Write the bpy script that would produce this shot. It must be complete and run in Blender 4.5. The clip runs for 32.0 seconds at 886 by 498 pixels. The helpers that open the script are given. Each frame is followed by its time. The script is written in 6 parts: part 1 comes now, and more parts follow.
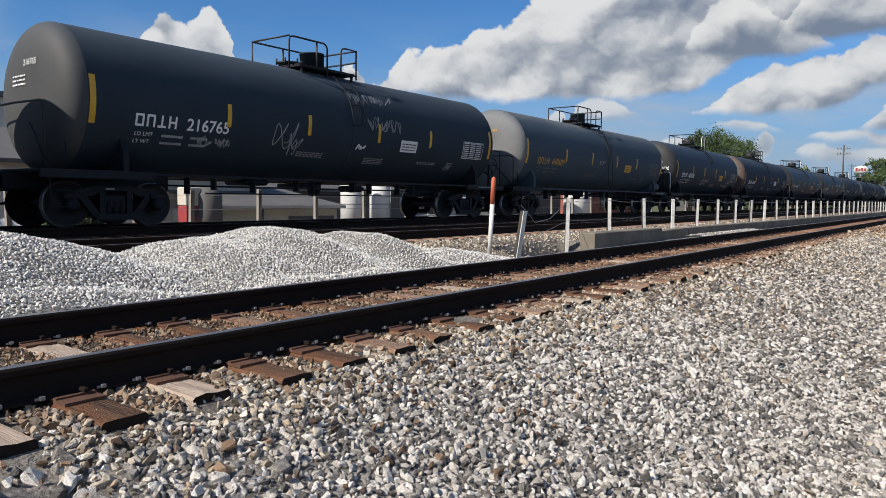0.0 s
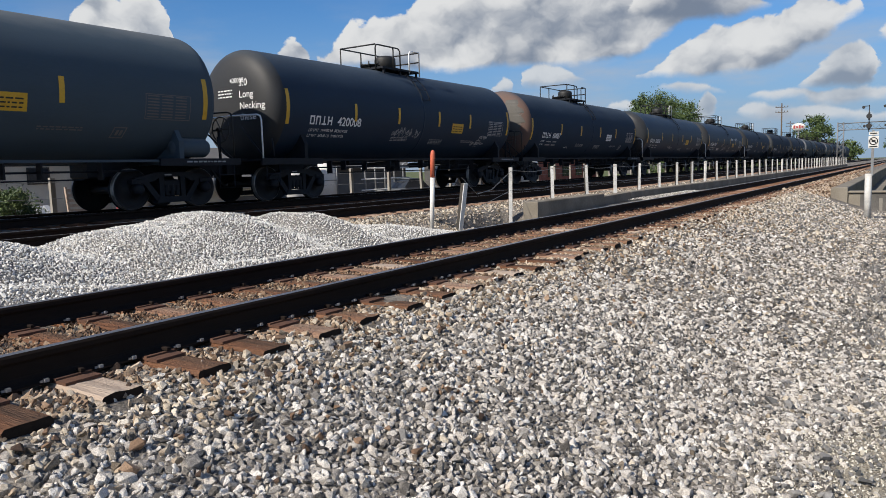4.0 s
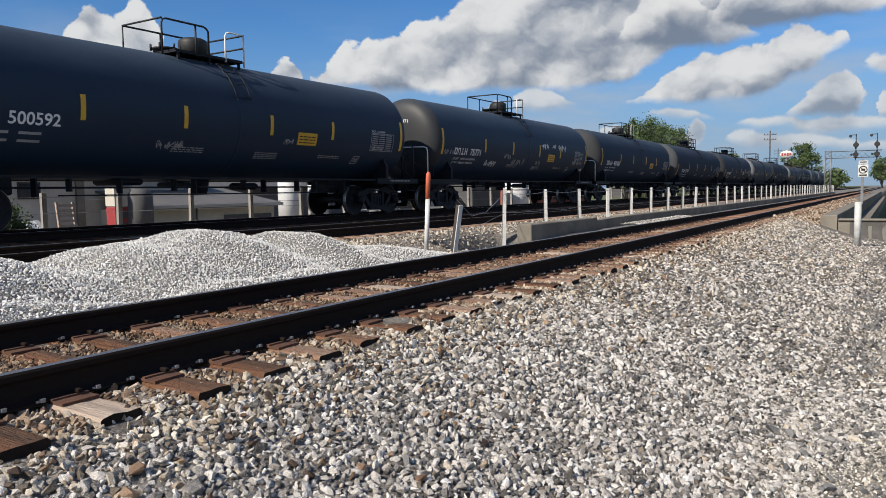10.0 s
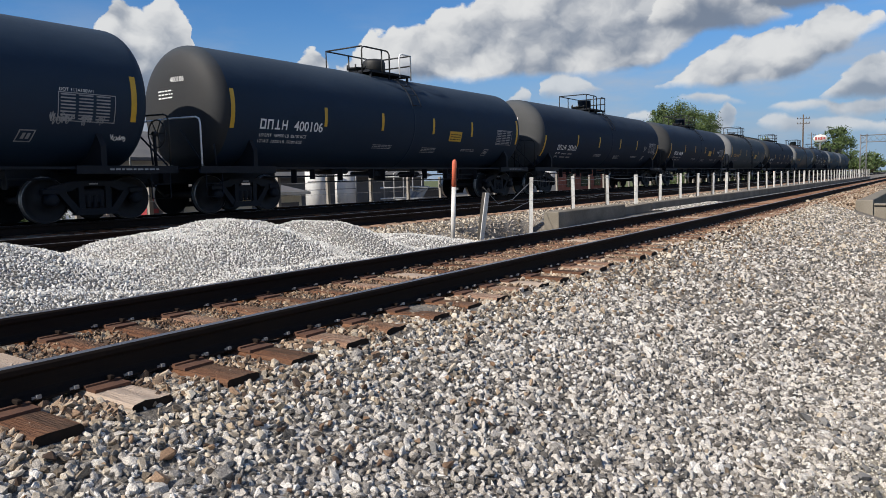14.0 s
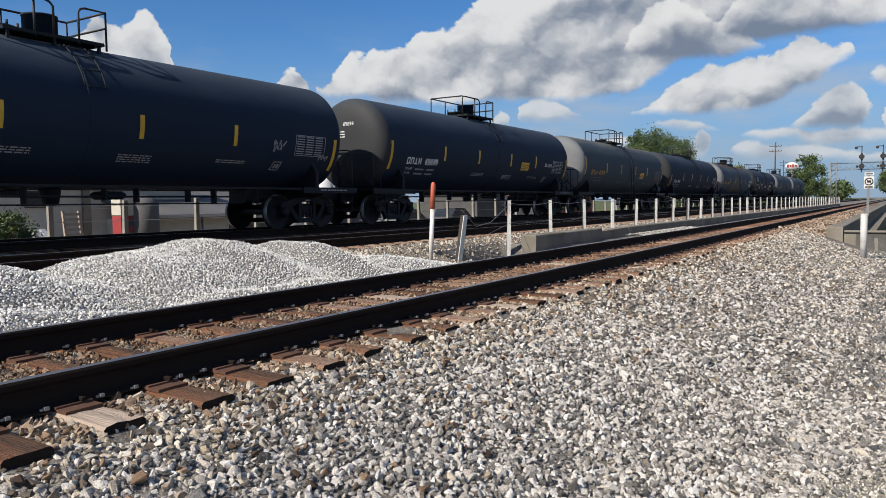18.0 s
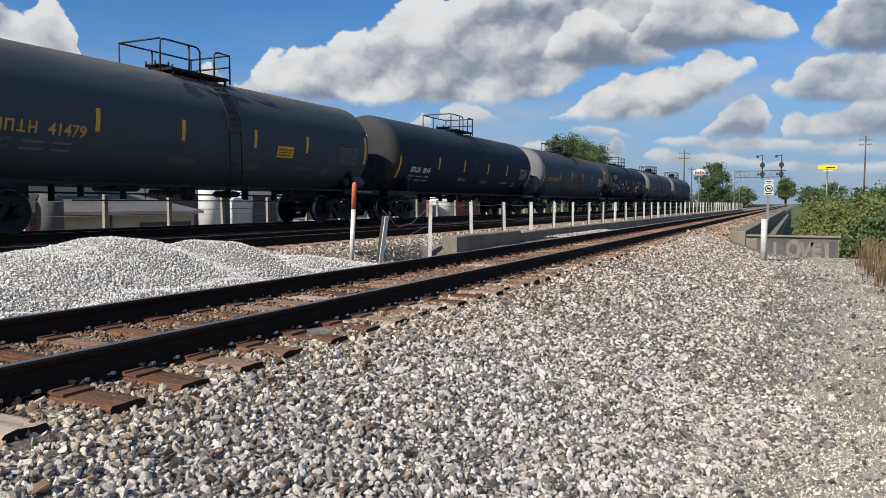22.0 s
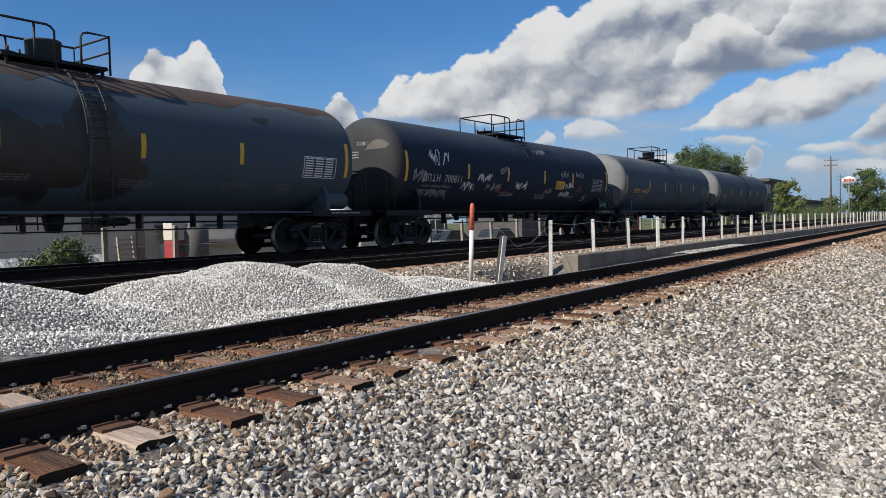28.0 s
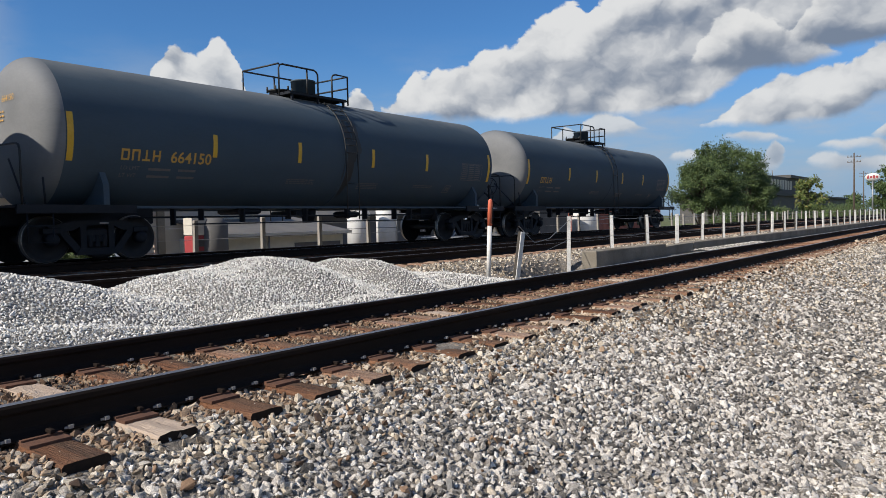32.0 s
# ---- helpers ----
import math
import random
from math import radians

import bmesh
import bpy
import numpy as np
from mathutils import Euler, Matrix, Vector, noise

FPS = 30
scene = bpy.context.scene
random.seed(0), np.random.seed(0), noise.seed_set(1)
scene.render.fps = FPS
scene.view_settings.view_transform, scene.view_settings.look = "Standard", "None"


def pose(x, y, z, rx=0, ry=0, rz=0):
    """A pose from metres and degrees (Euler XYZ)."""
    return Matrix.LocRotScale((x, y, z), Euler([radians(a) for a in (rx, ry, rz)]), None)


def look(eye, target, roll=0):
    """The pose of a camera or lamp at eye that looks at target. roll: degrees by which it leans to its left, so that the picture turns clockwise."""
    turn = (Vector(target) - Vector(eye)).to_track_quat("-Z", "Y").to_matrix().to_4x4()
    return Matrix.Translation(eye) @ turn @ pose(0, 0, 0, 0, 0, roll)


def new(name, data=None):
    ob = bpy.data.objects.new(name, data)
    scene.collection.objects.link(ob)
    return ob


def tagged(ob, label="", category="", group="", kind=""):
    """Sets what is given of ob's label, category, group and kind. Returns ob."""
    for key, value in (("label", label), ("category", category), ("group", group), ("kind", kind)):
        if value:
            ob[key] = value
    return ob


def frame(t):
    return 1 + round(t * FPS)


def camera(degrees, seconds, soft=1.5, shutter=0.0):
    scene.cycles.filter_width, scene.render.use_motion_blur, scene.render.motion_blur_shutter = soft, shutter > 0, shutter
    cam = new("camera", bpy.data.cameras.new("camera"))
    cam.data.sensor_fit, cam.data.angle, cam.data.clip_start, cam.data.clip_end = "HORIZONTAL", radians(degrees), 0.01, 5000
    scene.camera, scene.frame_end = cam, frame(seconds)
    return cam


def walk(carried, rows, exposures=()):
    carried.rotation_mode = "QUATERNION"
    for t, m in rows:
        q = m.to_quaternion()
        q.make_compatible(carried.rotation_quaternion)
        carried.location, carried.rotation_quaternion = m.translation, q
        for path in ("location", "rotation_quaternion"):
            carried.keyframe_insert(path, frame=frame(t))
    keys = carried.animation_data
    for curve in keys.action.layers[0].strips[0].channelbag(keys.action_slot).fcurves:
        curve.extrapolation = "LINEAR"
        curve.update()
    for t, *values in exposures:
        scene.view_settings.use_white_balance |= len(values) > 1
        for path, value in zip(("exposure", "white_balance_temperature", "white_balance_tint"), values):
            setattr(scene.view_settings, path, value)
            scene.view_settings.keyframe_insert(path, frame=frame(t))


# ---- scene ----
cam = camera(63.22, 32.0, soft=0.5)
PATH = [
    (0, (4.370, 1.858, 0.983), (3.1832, 3.4620, 0.8466), 0.50),
    (0.5, (4.378, 1.848, 0.993), (3.2174, 3.4724, 0.8716), 0.46),
    (1, (4.384, 1.854, 1.001), (3.2464, 3.4951, 0.8861), -0.06),
    (1.5, (4.404, 1.863, 1.000), (3.2886, 3.5181, 0.8666), -0.92),
    (2, (4.448, 1.893, 1.018), (3.3528, 3.5587, 0.8514), -2.07),
    (2.5, (4.558, 1.975, 1.033), (3.4764, 3.6452, 0.8313), -2.73),
    (4.5, (4.538, 1.997, 1.037), (3.4550, 3.6641, 0.8182), -1.51),
    (5, (4.472, 1.981, 1.040), (3.3828, 3.6448, 0.8305), -1.29),
    (5.5, (4.442, 1.976, 1.043), (3.3429, 3.6353, 0.8477), -1.27),
    (6, (4.441, 1.983, 1.054), (3.3451, 3.6459, 0.8729), -1.07),
    (6.5, (4.441, 1.994, 1.055), (3.3627, 3.6698, 0.8891), -0.73),
    (7, (4.435, 1.990, 1.053), (3.3876, 3.6867, 0.8993), -0.26),
    (7.5, (4.448, 1.997, 1.043), (3.4292, 3.7124, 0.9020), -0.25),
    (8, (4.450, 1.989, 1.051), (3.4496, 3.7153, 0.9115), -0.21),
    (8.5, (4.454, 1.996, 1.042), (3.4518, 3.7205, 0.8993), -0.50),
    (9, (4.447, 1.991, 1.045), (3.4313, 3.7078, 0.8934), -0.51),
    (9.5, (4.457, 1.982, 1.044), (3.4205, 3.6849, 0.8868), -0.81),
    (10, (4.457, 1.976, 1.046), (3.3996, 3.6669, 0.8874), -0.86),
    (10.5, (4.462, 1.979, 1.048), (3.3856, 3.6569, 0.8908), -0.88),
    (11, (4.464, 1.973, 1.044), (3.3727, 3.6421, 0.8878), -0.93),
    (11.5, (4.463, 1.972, 1.040), (3.3641, 3.6353, 0.8823), -0.94),
    (12, (4.460, 1.970, 1.045), (3.3571, 3.6307, 0.8791), -0.82),
    (12.5, (4.460, 1.974, 1.046), (3.3512, 3.6298, 0.8722), -0.85),
    (13, (4.457, 1.980, 1.044), (3.3452, 3.6319, 0.8618), -1.02),
    (13.5, (4.448, 1.984, 1.040), (3.3333, 3.6332, 0.8523), -1.13),
    (14, (4.453, 1.993, 1.038), (3.3344, 3.6402, 0.8485), -1.37),
    (14.5, (4.456, 1.992, 1.040), (3.3352, 3.6376, 0.8529), -1.68),
    (16.5, (4.456, 1.975, 1.040), (3.2944, 3.5952, 0.8746), -1.88),
    (17, (4.459, 1.981, 1.042), (3.3165, 3.6159, 0.8931), -1.59),
    (17.5, (4.460, 1.979, 1.044), (3.3552, 3.6410, 0.9087), -1.12),
    (18, (4.459, 1.977, 1.044), (3.3901, 3.6626, 0.9141), -0.65),
    (18.5, (4.457, 1.987, 1.042), (3.4106, 3.6860, 0.9146), -0.27),
    (19, (4.459, 1.980, 1.041), (3.4282, 3.6900, 0.9153), 0.04),
    (19.5, (4.454, 1.978, 1.045), (3.4417, 3.6989, 0.9231), 0.27),
    (20, (4.452, 1.965, 1.043), (3.4625, 3.6992, 0.9217), 0.47),
    (20.5, (4.447, 1.970, 1.038), (3.4867, 3.7202, 0.9144), 0.67),
    (21, (4.444, 1.959, 1.040), (3.5236, 3.7299, 0.9139), 0.75),
    (21.5, (4.448, 1.974, 1.036), (3.5545, 3.7584, 0.9092), 0.54),
    (22, (4.458, 1.970, 1.036), (3.5805, 3.7629, 0.9085), 0.12),
    (22.5, (4.484, 1.993, 1.034), (3.6000, 3.7823, 0.9048), -0.28),
    (23, (4.512, 2.004, 1.032), (3.6050, 3.7808, 0.8890), -0.60),
    (23.5, (4.553, 2.024, 1.036), (3.6089, 3.7790, 0.8658), -0.90),
    (24, (4.602, 2.044, 1.029), (3.6158, 3.7718, 0.8253), -1.16),
    (24.5, (4.621, 2.042, 1.028), (3.5885, 3.7383, 0.7894), -1.89),
    (25, (4.622, 2.037, 1.034), (3.5319, 3.6989, 0.8128), -2.08),
    (25.5, (4.616, 2.025, 1.037), (3.4873, 3.6654, 0.8446), -2.17),
    (26, (4.612, 2.035, 1.038), (3.4568, 3.6594, 0.8782), -2.23),
    (26.5, (4.603, 2.026, 1.043), (3.4285, 3.6399, 0.9142), -2.16),
    (28.5, (4.614, 2.008, 1.048), (3.4392, 3.6253, 0.9867), -1.32),
    (29, (4.617, 2.005, 1.047), (3.4588, 3.6344, 0.9868), -0.92),
    (29.5, (4.613, 2.005, 1.047), (3.4636, 3.6408, 0.9885), -0.61),
    (30, (4.619, 1.994, 1.046), (3.4676, 3.6287, 0.9866), -0.50),
    (30.5, (4.620, 1.991, 1.046), (3.4582, 3.6181, 0.9832), -0.53),
    (31, (4.618, 1.997, 1.041), (3.4442, 3.6147, 0.9716), -0.58),
    (31.5, (4.613, 2.003, 1.035), (3.4231, 3.6082, 0.9584), -0.85),
    (32, (4.603, 2.002, 1.039), (3.3868, 3.5883, 0.9595), -1.29),
]
walk(cam, [(t, look(eye, target, roll)) for t, eye, target, roll in PATH])

# ---- sky, clouds and sun ----
SUN_TO = Vector((-0.5, -1.7, 1.44)).normalized()
sun = new("sun", bpy.data.lights.new("sun", "SUN"))
sun.data.energy, sun.data.angle, sun.data.color = 5.8, radians(0.55), (1.0, 0.92, 0.81)
sun.matrix_world = Matrix.Translation((0, 0, 60)) @ SUN_TO.to_track_quat("Z", "Y").to_matrix().to_4x4()

# cumulus banks: each a run of (bearing to the left of the track, height of its base, height of its top) in degrees
GREAT_BANK = [[(42.1, 8.5, 8.3), (41.4, 8.2, 8.6), (40.3, 8.2, 10.0), (39.4, 8.1, 11.4), (38.4, 8.1, 11.0), (37.6, 8.0, 11.6), (36.5, 7.9, 11.2), (35.1, 7.8, 11.9), (33.9, 7.7, 12.8), (31.8, 7.6, 12.8), (30.7, 7.6, 14.1), (28.5, 7.8, 15.3), (27.2, 7.8, 15.6), (25.9, 7.8, 15.2), (23.8, 7.7, 16.3), (22.1, 7.6, 17.9), (20.0, 7.9, 19.5), (18.4, 8.0, 20.4), (17.2, 8.2, 20.6), (15.7, 9.4, 20.4), (14.2, 10.4, 20.1), (12.3, 11.2, 19.8), (10.5, 12.7, 18.8), (9.1, 14.3, 17.5), (8.1, 16.3, 16.3)]]
FRONT_BANK = [[(18.6, 11.3, 11.0), (18.0, 11.0, 11.9), (17.4, 10.7, 12.9), (16.7, 10.6, 13.6), (15.7, 10.4, 14.3), (14.5, 10.3, 14.5), (13.3, 10.3, 13.9), (12.1, 10.2, 13.1), (10.9, 10.2, 12.4), (9.3, 10.5, 11.6), (8.2, 10.8, 10.9)]]
HIGH_BANK = [
    [(12.3, 12.0, 11.7), (11.7, 11.9, 12.3), (11.1, 11.6, 13.4), (10.3, 11.3, 14.2), (9.0, 11.0, 14.9), (7.5, 11.0, 15.1), (5.7, 11.3, 15.1), (3.9, 11.4, 14.5), (2.2, 11.3, 13.6), (0.9, 11.5, 13.0), (0.2, 11.8, 12.0)],
    [(-0.4, 11.7, 11.3), (-0.8, 11.2, 11.8), (-1.3, 10.7, 12.6), (-2.0, 10.3, 13.3), (-2.8, 10.2, 14.1), (-4.1, 10.0, 14.7), (-6.5, 9.9, 14.8), (-9.0, 10.4, 13.0)],
]
MID_BANK = [
    [(59.4, 2.4, 10.2), (58.9, 2.0, 10.9), (58.4, 1.6, 11.9), (57.7, 1.2, 13.0), (57.1, 1.2, 13.0), (56.4, 1.2, 12.2), (55.7, 1.2, 12.1), (54.9, 1.2, 13.3), (54.2, 1.3, 13.6), (53.6, 1.3, 13.3), (53.1, 1.3, 12.4), (52.5, 2.5, 11.2)],
    [(45.4, 8.1, 7.9), (45.0, 7.5, 9.0), (44.4, 7.3, 9.8), (43.7, 7.4, 9.8), (43.1, 7.4, 9.1), (42.5, 7.6, 8.4)],
    [(17.7, 6.6, 6.3), (16.0, 6.4, 7.3), (14.8, 6.3, 8.3), (13.0, 6.2, 9.4), (12.2, 6.2, 9.8), (11.2, 6.3, 9.4), (9.3, 6.4, 10.3), (8.1, 6.6, 10.1), (6.5, 7.4, 11.0), (5.6, 7.8, 11.0), (4.9, 8.3, 10.5), (3.8, 9.2, 10.2), (2.8, 9.8, 9.9)],
]
FAR_BANK = [
    [(6.9, 5.1, 4.8), (6.4, 5.0, 5.1), (5.7, 4.9, 6.1), (4.8, 4.8, 7.0), (3.9, 4.8, 7.8), (3.0, 4.7, 7.8), (2.3, 4.8, 7.4), (1.9, 5.4, 6.6)],
    [(1.0, 4.6, 5.9), (-0.2, 4.5, 6.2), (-1.7, 4.5, 6.2), (-2.7, 4.4, 6.6), (-3.4, 4.5, 7.0), (-4.4, 4.5, 7.1), (-7.3, 4.6, 6.9)],
]
SIDE_BANK = [[(2.1, 8.2, 7.8), (1.6, 7.7, 8.3), (0.7, 7.3, 8.7), (0.2, 7.2, 9.3), (-0.7, 7.0, 9.9), (-1.7, 6.9, 9.9), (-2.9, 6.8, 10.1), (-3.9, 6.7, 10.0), (-7.2, 6.6, 9.8)]]
LOW_BANK = [
    [(29.3, 5.9, 5.6), (28.6, 5.8, 6.2), (27.6, 5.8, 7.1), (26.9, 6.0, 6.4)],
    [(26.4, 6.2, 7.1), (25.1, 6.1, 7.8), (23.7, 6.1, 7.6), (22.2, 6.3, 6.9), (21.1, 6.7, 6.4)],
    [(20.2, 4.5, 4.1), (19.6, 4.1, 4.6), (18.5, 4.0, 4.8), (17.5, 4.1, 4.4)],
    [(16.8, 5.5, 5.3), (15.8, 5.4, 5.9), (14.8, 5.2, 6.1), (13.1, 5.1, 5.8), (11.3, 5.1, 5.2)],
    [(10.7, 4.8, 4.5), (9.2, 4.3, 4.8), (7.9, 4.1, 4.9), (6.4, 4.3, 5.1), (5.3, 3.5, 4.6), (4.2, 3.6, 4.9), (3.0, 3.7, 4.9), (1.0, 3.8, 4.6), (-2.0, 3.4, 4.3), (-7.0, 3.2, 4.2)],
]
RIM_BANK = [
    [(14.1, 3.3, 2.9), (13.5, 3.0, 4.0), (12.9, 3.0, 4.9), (12.4, 3.3, 5.3), (12.0, 4.2, 4.6)],
    [(10.8, 3.7, 3.4), (10.1, 3.1, 4.1), (8.8, 2.9, 4.0), (7.4, 2.7, 3.6), (5.4, 2.5, 3.7), (4.0, 2.6, 3.5), (2.0, 2.4, 3.1), (-1.0, 2.2, 2.9), (-7.0, 2.0, 2.8)],
]
# farthest first: run, reach of the white below its top, darkness of its base, raggedness, share of haze
BANKS = [(RIM_BANK, 1.6, 0.5, 0.45, 0.5), (LOW_BANK, 1.6, 0.65, 0.5, 0.4), (FAR_BANK, 2.7, 0.9, 1.0, 0.25), (SIDE_BANK, 3.0, 0.95, 1.0, 0.18), (GREAT_BANK, 7.0, 0.52, 1.3, 0.0), (FRONT_BANK, 4.2, 1.05, 1.1, 0.0), (HIGH_BANK, 4.0, 1.1, 1.0, 0.0), (MID_BANK, 5.0, 0.85, 1.25, 0.05)]
SKY_FROM, SKY_SPAN, SKY_LOW, SKY_TALL = -10.0, 72.0, -4.0, 30.0


def wired(tree, kind, links=(), operation="", data_type="", blend_type="", interpolation_type="", sky_type="", node_tree=None):
    node = tree.nodes.new(kind)
    if data_type:
        node.data_type = data_type
    if operation:
        node.operation = operation
    if blend_type:
        node.blend_type = blend_type
    if interpolation_type:
        node.interpolation_type = interpolation_type
    if sky_type:
        node.sky_type, node.sun_disc = sky_type, False
    if node_tree:
        node.node_tree = node_tree
    for slot, source in links:
        if isinstance(source, bpy.types.NodeSocket):
            tree.links.new(source, node.inputs[slot])
        else:
            node.inputs[slot].default_value = source
    return node


def outline(tree, across, bank, row):
    """The base (row 1) or the top (row 2) of a bank of clouds at a bearing, as a curve; between its runs the top lies under the base."""
    points = []
    for run in bank:
        for end, side in ((run[0], 1), (run[-1], -1)):
            middle = (end[1] + end[2]) / 2
            points.append((end[0] + side * 0.35, middle + (1.5 if row == 1 else -1.5)))
        points += [(p[0], p[row]) for p in run]
    node = wired(tree, "ShaderNodeFloatCurve", [("Value", across)])
    curve = node.mapping.curves[0]
    points = sorted(((b - SKY_FROM) / SKY_SPAN, (e - SKY_LOW) / SKY_TALL) for b, e in points)
    first, last = points[0], points[-1]
    curve.points[0].location, curve.points[1].location = (0.0, first[1]), (1.0, last[1])
    for p in points:
        curve.points.new(*p)
    for p in curve.points:
        p.handle_type = "VECTOR"
    node.mapping.update()
    return wired(tree, "ShaderNodeMath", [(0, node.outputs[0]), (1, SKY_TALL), (2, SKY_LOW)], operation="MULTIPLY_ADD").outputs[0]


def build_sky():
    world = bpy.data.worlds.new("sky")
    scene.world = world
    world.use_nodes = True
    tree = world.node_tree
    tree.nodes.clear()
    math_node = lambda op, *v: wired(tree, "ShaderNodeMath", list(enumerate(v)), operation=op).outputs[0]
    blend = lambda f, a, b: wired(tree, "ShaderNodeMix", [("Factor", f), (6, a), (7, b)], data_type="RGBA").outputs[2]
    sky = wired(tree, "ShaderNodeTexSky", sky_type="NISHITA")
    sky.sun_elevation = math.asin(SUN_TO.z)
    sky.sun_rotation = math.atan2(SUN_TO.x, SUN_TO.y)
    sky.air_density, sky.dust_density, sky.ozone_density = 1.0, 0.3, 3.0
    way = wired(tree, "ShaderNodeTexCoord").outputs["Generated"]
    xyz = wired(tree, "ShaderNodeSeparateXYZ", [(0, way)]).outputs
    bearing = math_node("MULTIPLY", math_node("ARCTAN2", math_node("MULTIPLY", xyz[0], -1.0), xyz[1]), 57.2958)
    height = math_node("MULTIPLY", math_node("ARCSINE", xyz[2]), 57.2958)
    place = wired(tree, "ShaderNodeCombineXYZ", [(0, bearing), (1, height)]).outputs[0]
    noted = lambda where, size, detail, rough: wired(tree, "ShaderNodeTexNoise", [("Vector", where), ("Scale", size), ("Detail", detail), ("Roughness", rough)])
    moved = lambda by: wired(tree, "ShaderNodeVectorMath", [(0, place), (1, by)], operation="ADD").outputs[0]
    sized = lambda where, by: wired(tree, "ShaderNodeVectorMath", [(0, where), (1, by)], operation="MULTIPLY").outputs[0]
    ranged = lambda value, low, high: wired(tree, "ShaderNodeMapRange", [("Value", value), ("From Min", low), ("From Max", high)], interpolation_type="SMOOTHSTEP").outputs[0]

    def billow(where):
        """Rounded heads in three sizes over a soft uneven body."""
        cells = wired(tree, "ShaderNodeTexVoronoi", [("Vector", sized(where, (0.5, 0.62, 1.0))), ("Scale", 1.0), ("Detail", 2.6), ("Roughness", 0.42), ("Lacunarity", 2.4)])
        cells.normalize = True
        heads = math_node("MULTIPLY", math_node("SUBTRACT", 0.42, cells.outputs["Distance"]), 2.0)
        body = math_node("SUBTRACT", noted(sized(where, (0.36, 0.5, 1.0)), 1.0, 3.0, 0.45).outputs["Fac"], 0.5)
        towers = wired(tree, "ShaderNodeTexVoronoi", [("Vector", sized(where, (0.24, 0.34, 1.0))), ("Scale", 1.0), ("Detail", 1.0), ("Roughness", 0.4)])
        towers.normalize = True
        heads = math_node("MULTIPLY_ADD", math_node("SUBTRACT", 0.42, towers.outputs["Distance"]), 1.1, heads)
        return math_node("MULTIPLY_ADD", body, 1.3, heads)

    # the outlines are bent by two sizes of unrest
    unrest = wired(tree, "ShaderNodeVectorMath", [(0, noted(sized(place, (0.7, 0.9, 1.0)), 1.0, 5.0, 0.6).outputs["Color"]), (1, (0.5, 0.5, 0.5))], operation="SUBTRACT").outputs[0]
    bent = wired(tree, "ShaderNodeVectorMath", [(0, unrest), (1, (1.0, 0.7, 0.0)), (2, place)], operation="MULTIPLY_ADD").outputs[0]
    bent_parts = wired(tree, "ShaderNodeSeparateXYZ", [(0, bent)]).outputs
    across = math_node("DIVIDE", math_node("SUBTRACT", bent_parts[0], SKY_FROM), SKY_SPAN)
    curl = wired(tree, "ShaderNodeVectorMath", [(0, noted(sized(place, (0.45, 0.55, 1.0)), 1.0, 3.0, 0.5).outputs["Color"]), (1, (0.5, 0.5, 0.5))], operation="SUBTRACT").outputs[0]
    curled = lambda by: wired(tree, "ShaderNodeVectorMath", [(0, curl), (1, (2.4, 1.8, 0.0)), (2, moved(by))], operation="MULTIPLY_ADD").outputs[0]
    form, lit = billow(curled((0.0, 0.0, 0.0))), billow(curled((0.45, 0.8, 0.0)))
    relief = math_node("SUBTRACT", form, lit)
    swell = lambda by: noted(sized(curled(by), (0.22, 0.34, 1.0)), 1.0, 1.5, 0.4).outputs["Fac"]
    mass = math_node("SUBTRACT", swell((0.0, 0.0, 0.0)), swell((0.9, 1.5, 0.0)))
    soft = math_node("SUBTRACT", noted(sized(moved((7.0, 3.0, 0.0)), (0.16, 0.3, 1.0)), 1.0, 4.0, 0.5).outputs["Fac"], 0.5)

    blue = wired(tree, "ShaderNodeMix", [("Factor", 1.0), (6, sky.outputs[0]), (7, (0.47 * SKY_LEVEL, 0.84 * SKY_LEVEL, 1.2 * SKY_LEVEL, 1))], data_type="RGBA", blend_type="MULTIPLY").outputs[2]
    low = math_node("MULTIPLY", ranged(height, 14.0, 0.0), 0.9)
    blue = blend(low, blue, (0.27, 0.375, 0.535, 1))
    veil = ranged(noted(sized(moved((3.0, 11.0, 0.0)), (0.09, 0.3, 1.0)), 1.0, 7.0, 0.55).outputs["Fac"], 0.42, 0.72)
    veil = math_node("MULTIPLY", math_node("MULTIPLY", veil, ranged(height, 15.0, 6.0)), 0.7)
    seen = blend(veil, blue, (0.42, 0.47, 0.54, 1))
    for bank, reach, dark, ragged, hazy in BANKS:
        base, top = outline(tree, across, bank, 1), outline(tree, across, bank, 2)
        under_top = math_node("MULTIPLY_ADD", form, ragged * 0.75, math_node("SUBTRACT", top, bent_parts[1]))
        over_base = math_node("MULTIPLY_ADD", form, ragged * 0.14, math_node("SUBTRACT", bent_parts[1], base))
        cover = math_node("MULTIPLY", ranged(under_top, -0.02, 0.3), ranged(over_base, -0.15, 0.6))
        shade = math_node("MULTIPLY", ranged(math_node("MULTIPLY_ADD", soft, 3.5, math_node("SUBTRACT", top, height)), 0.0, reach), dark)
        bright = math_node("ADD", math_node("SUBTRACT", 0.9, shade), math_node("MULTIPLY_ADD", mass, 1.5, math_node("MULTIPLY", relief, 0.36)))
        bright = math_node("ADD", bright, math_node("ADD", math_node("MULTIPLY", soft, 0.9), math_node("MULTIPLY", form, 0.14)))
        cloud = blend(ranged(bright, -0.1, 1.2), (0.185, 0.23, 0.31, 1), (0.745, 0.75, 0.75, 1))
        if hazy:
            cloud = blend(hazy, cloud, (0.42, 0.5, 0.6, 1))
        seen = blend(math_node("MULTIPLY", cover, 0.98), seen, cloud)
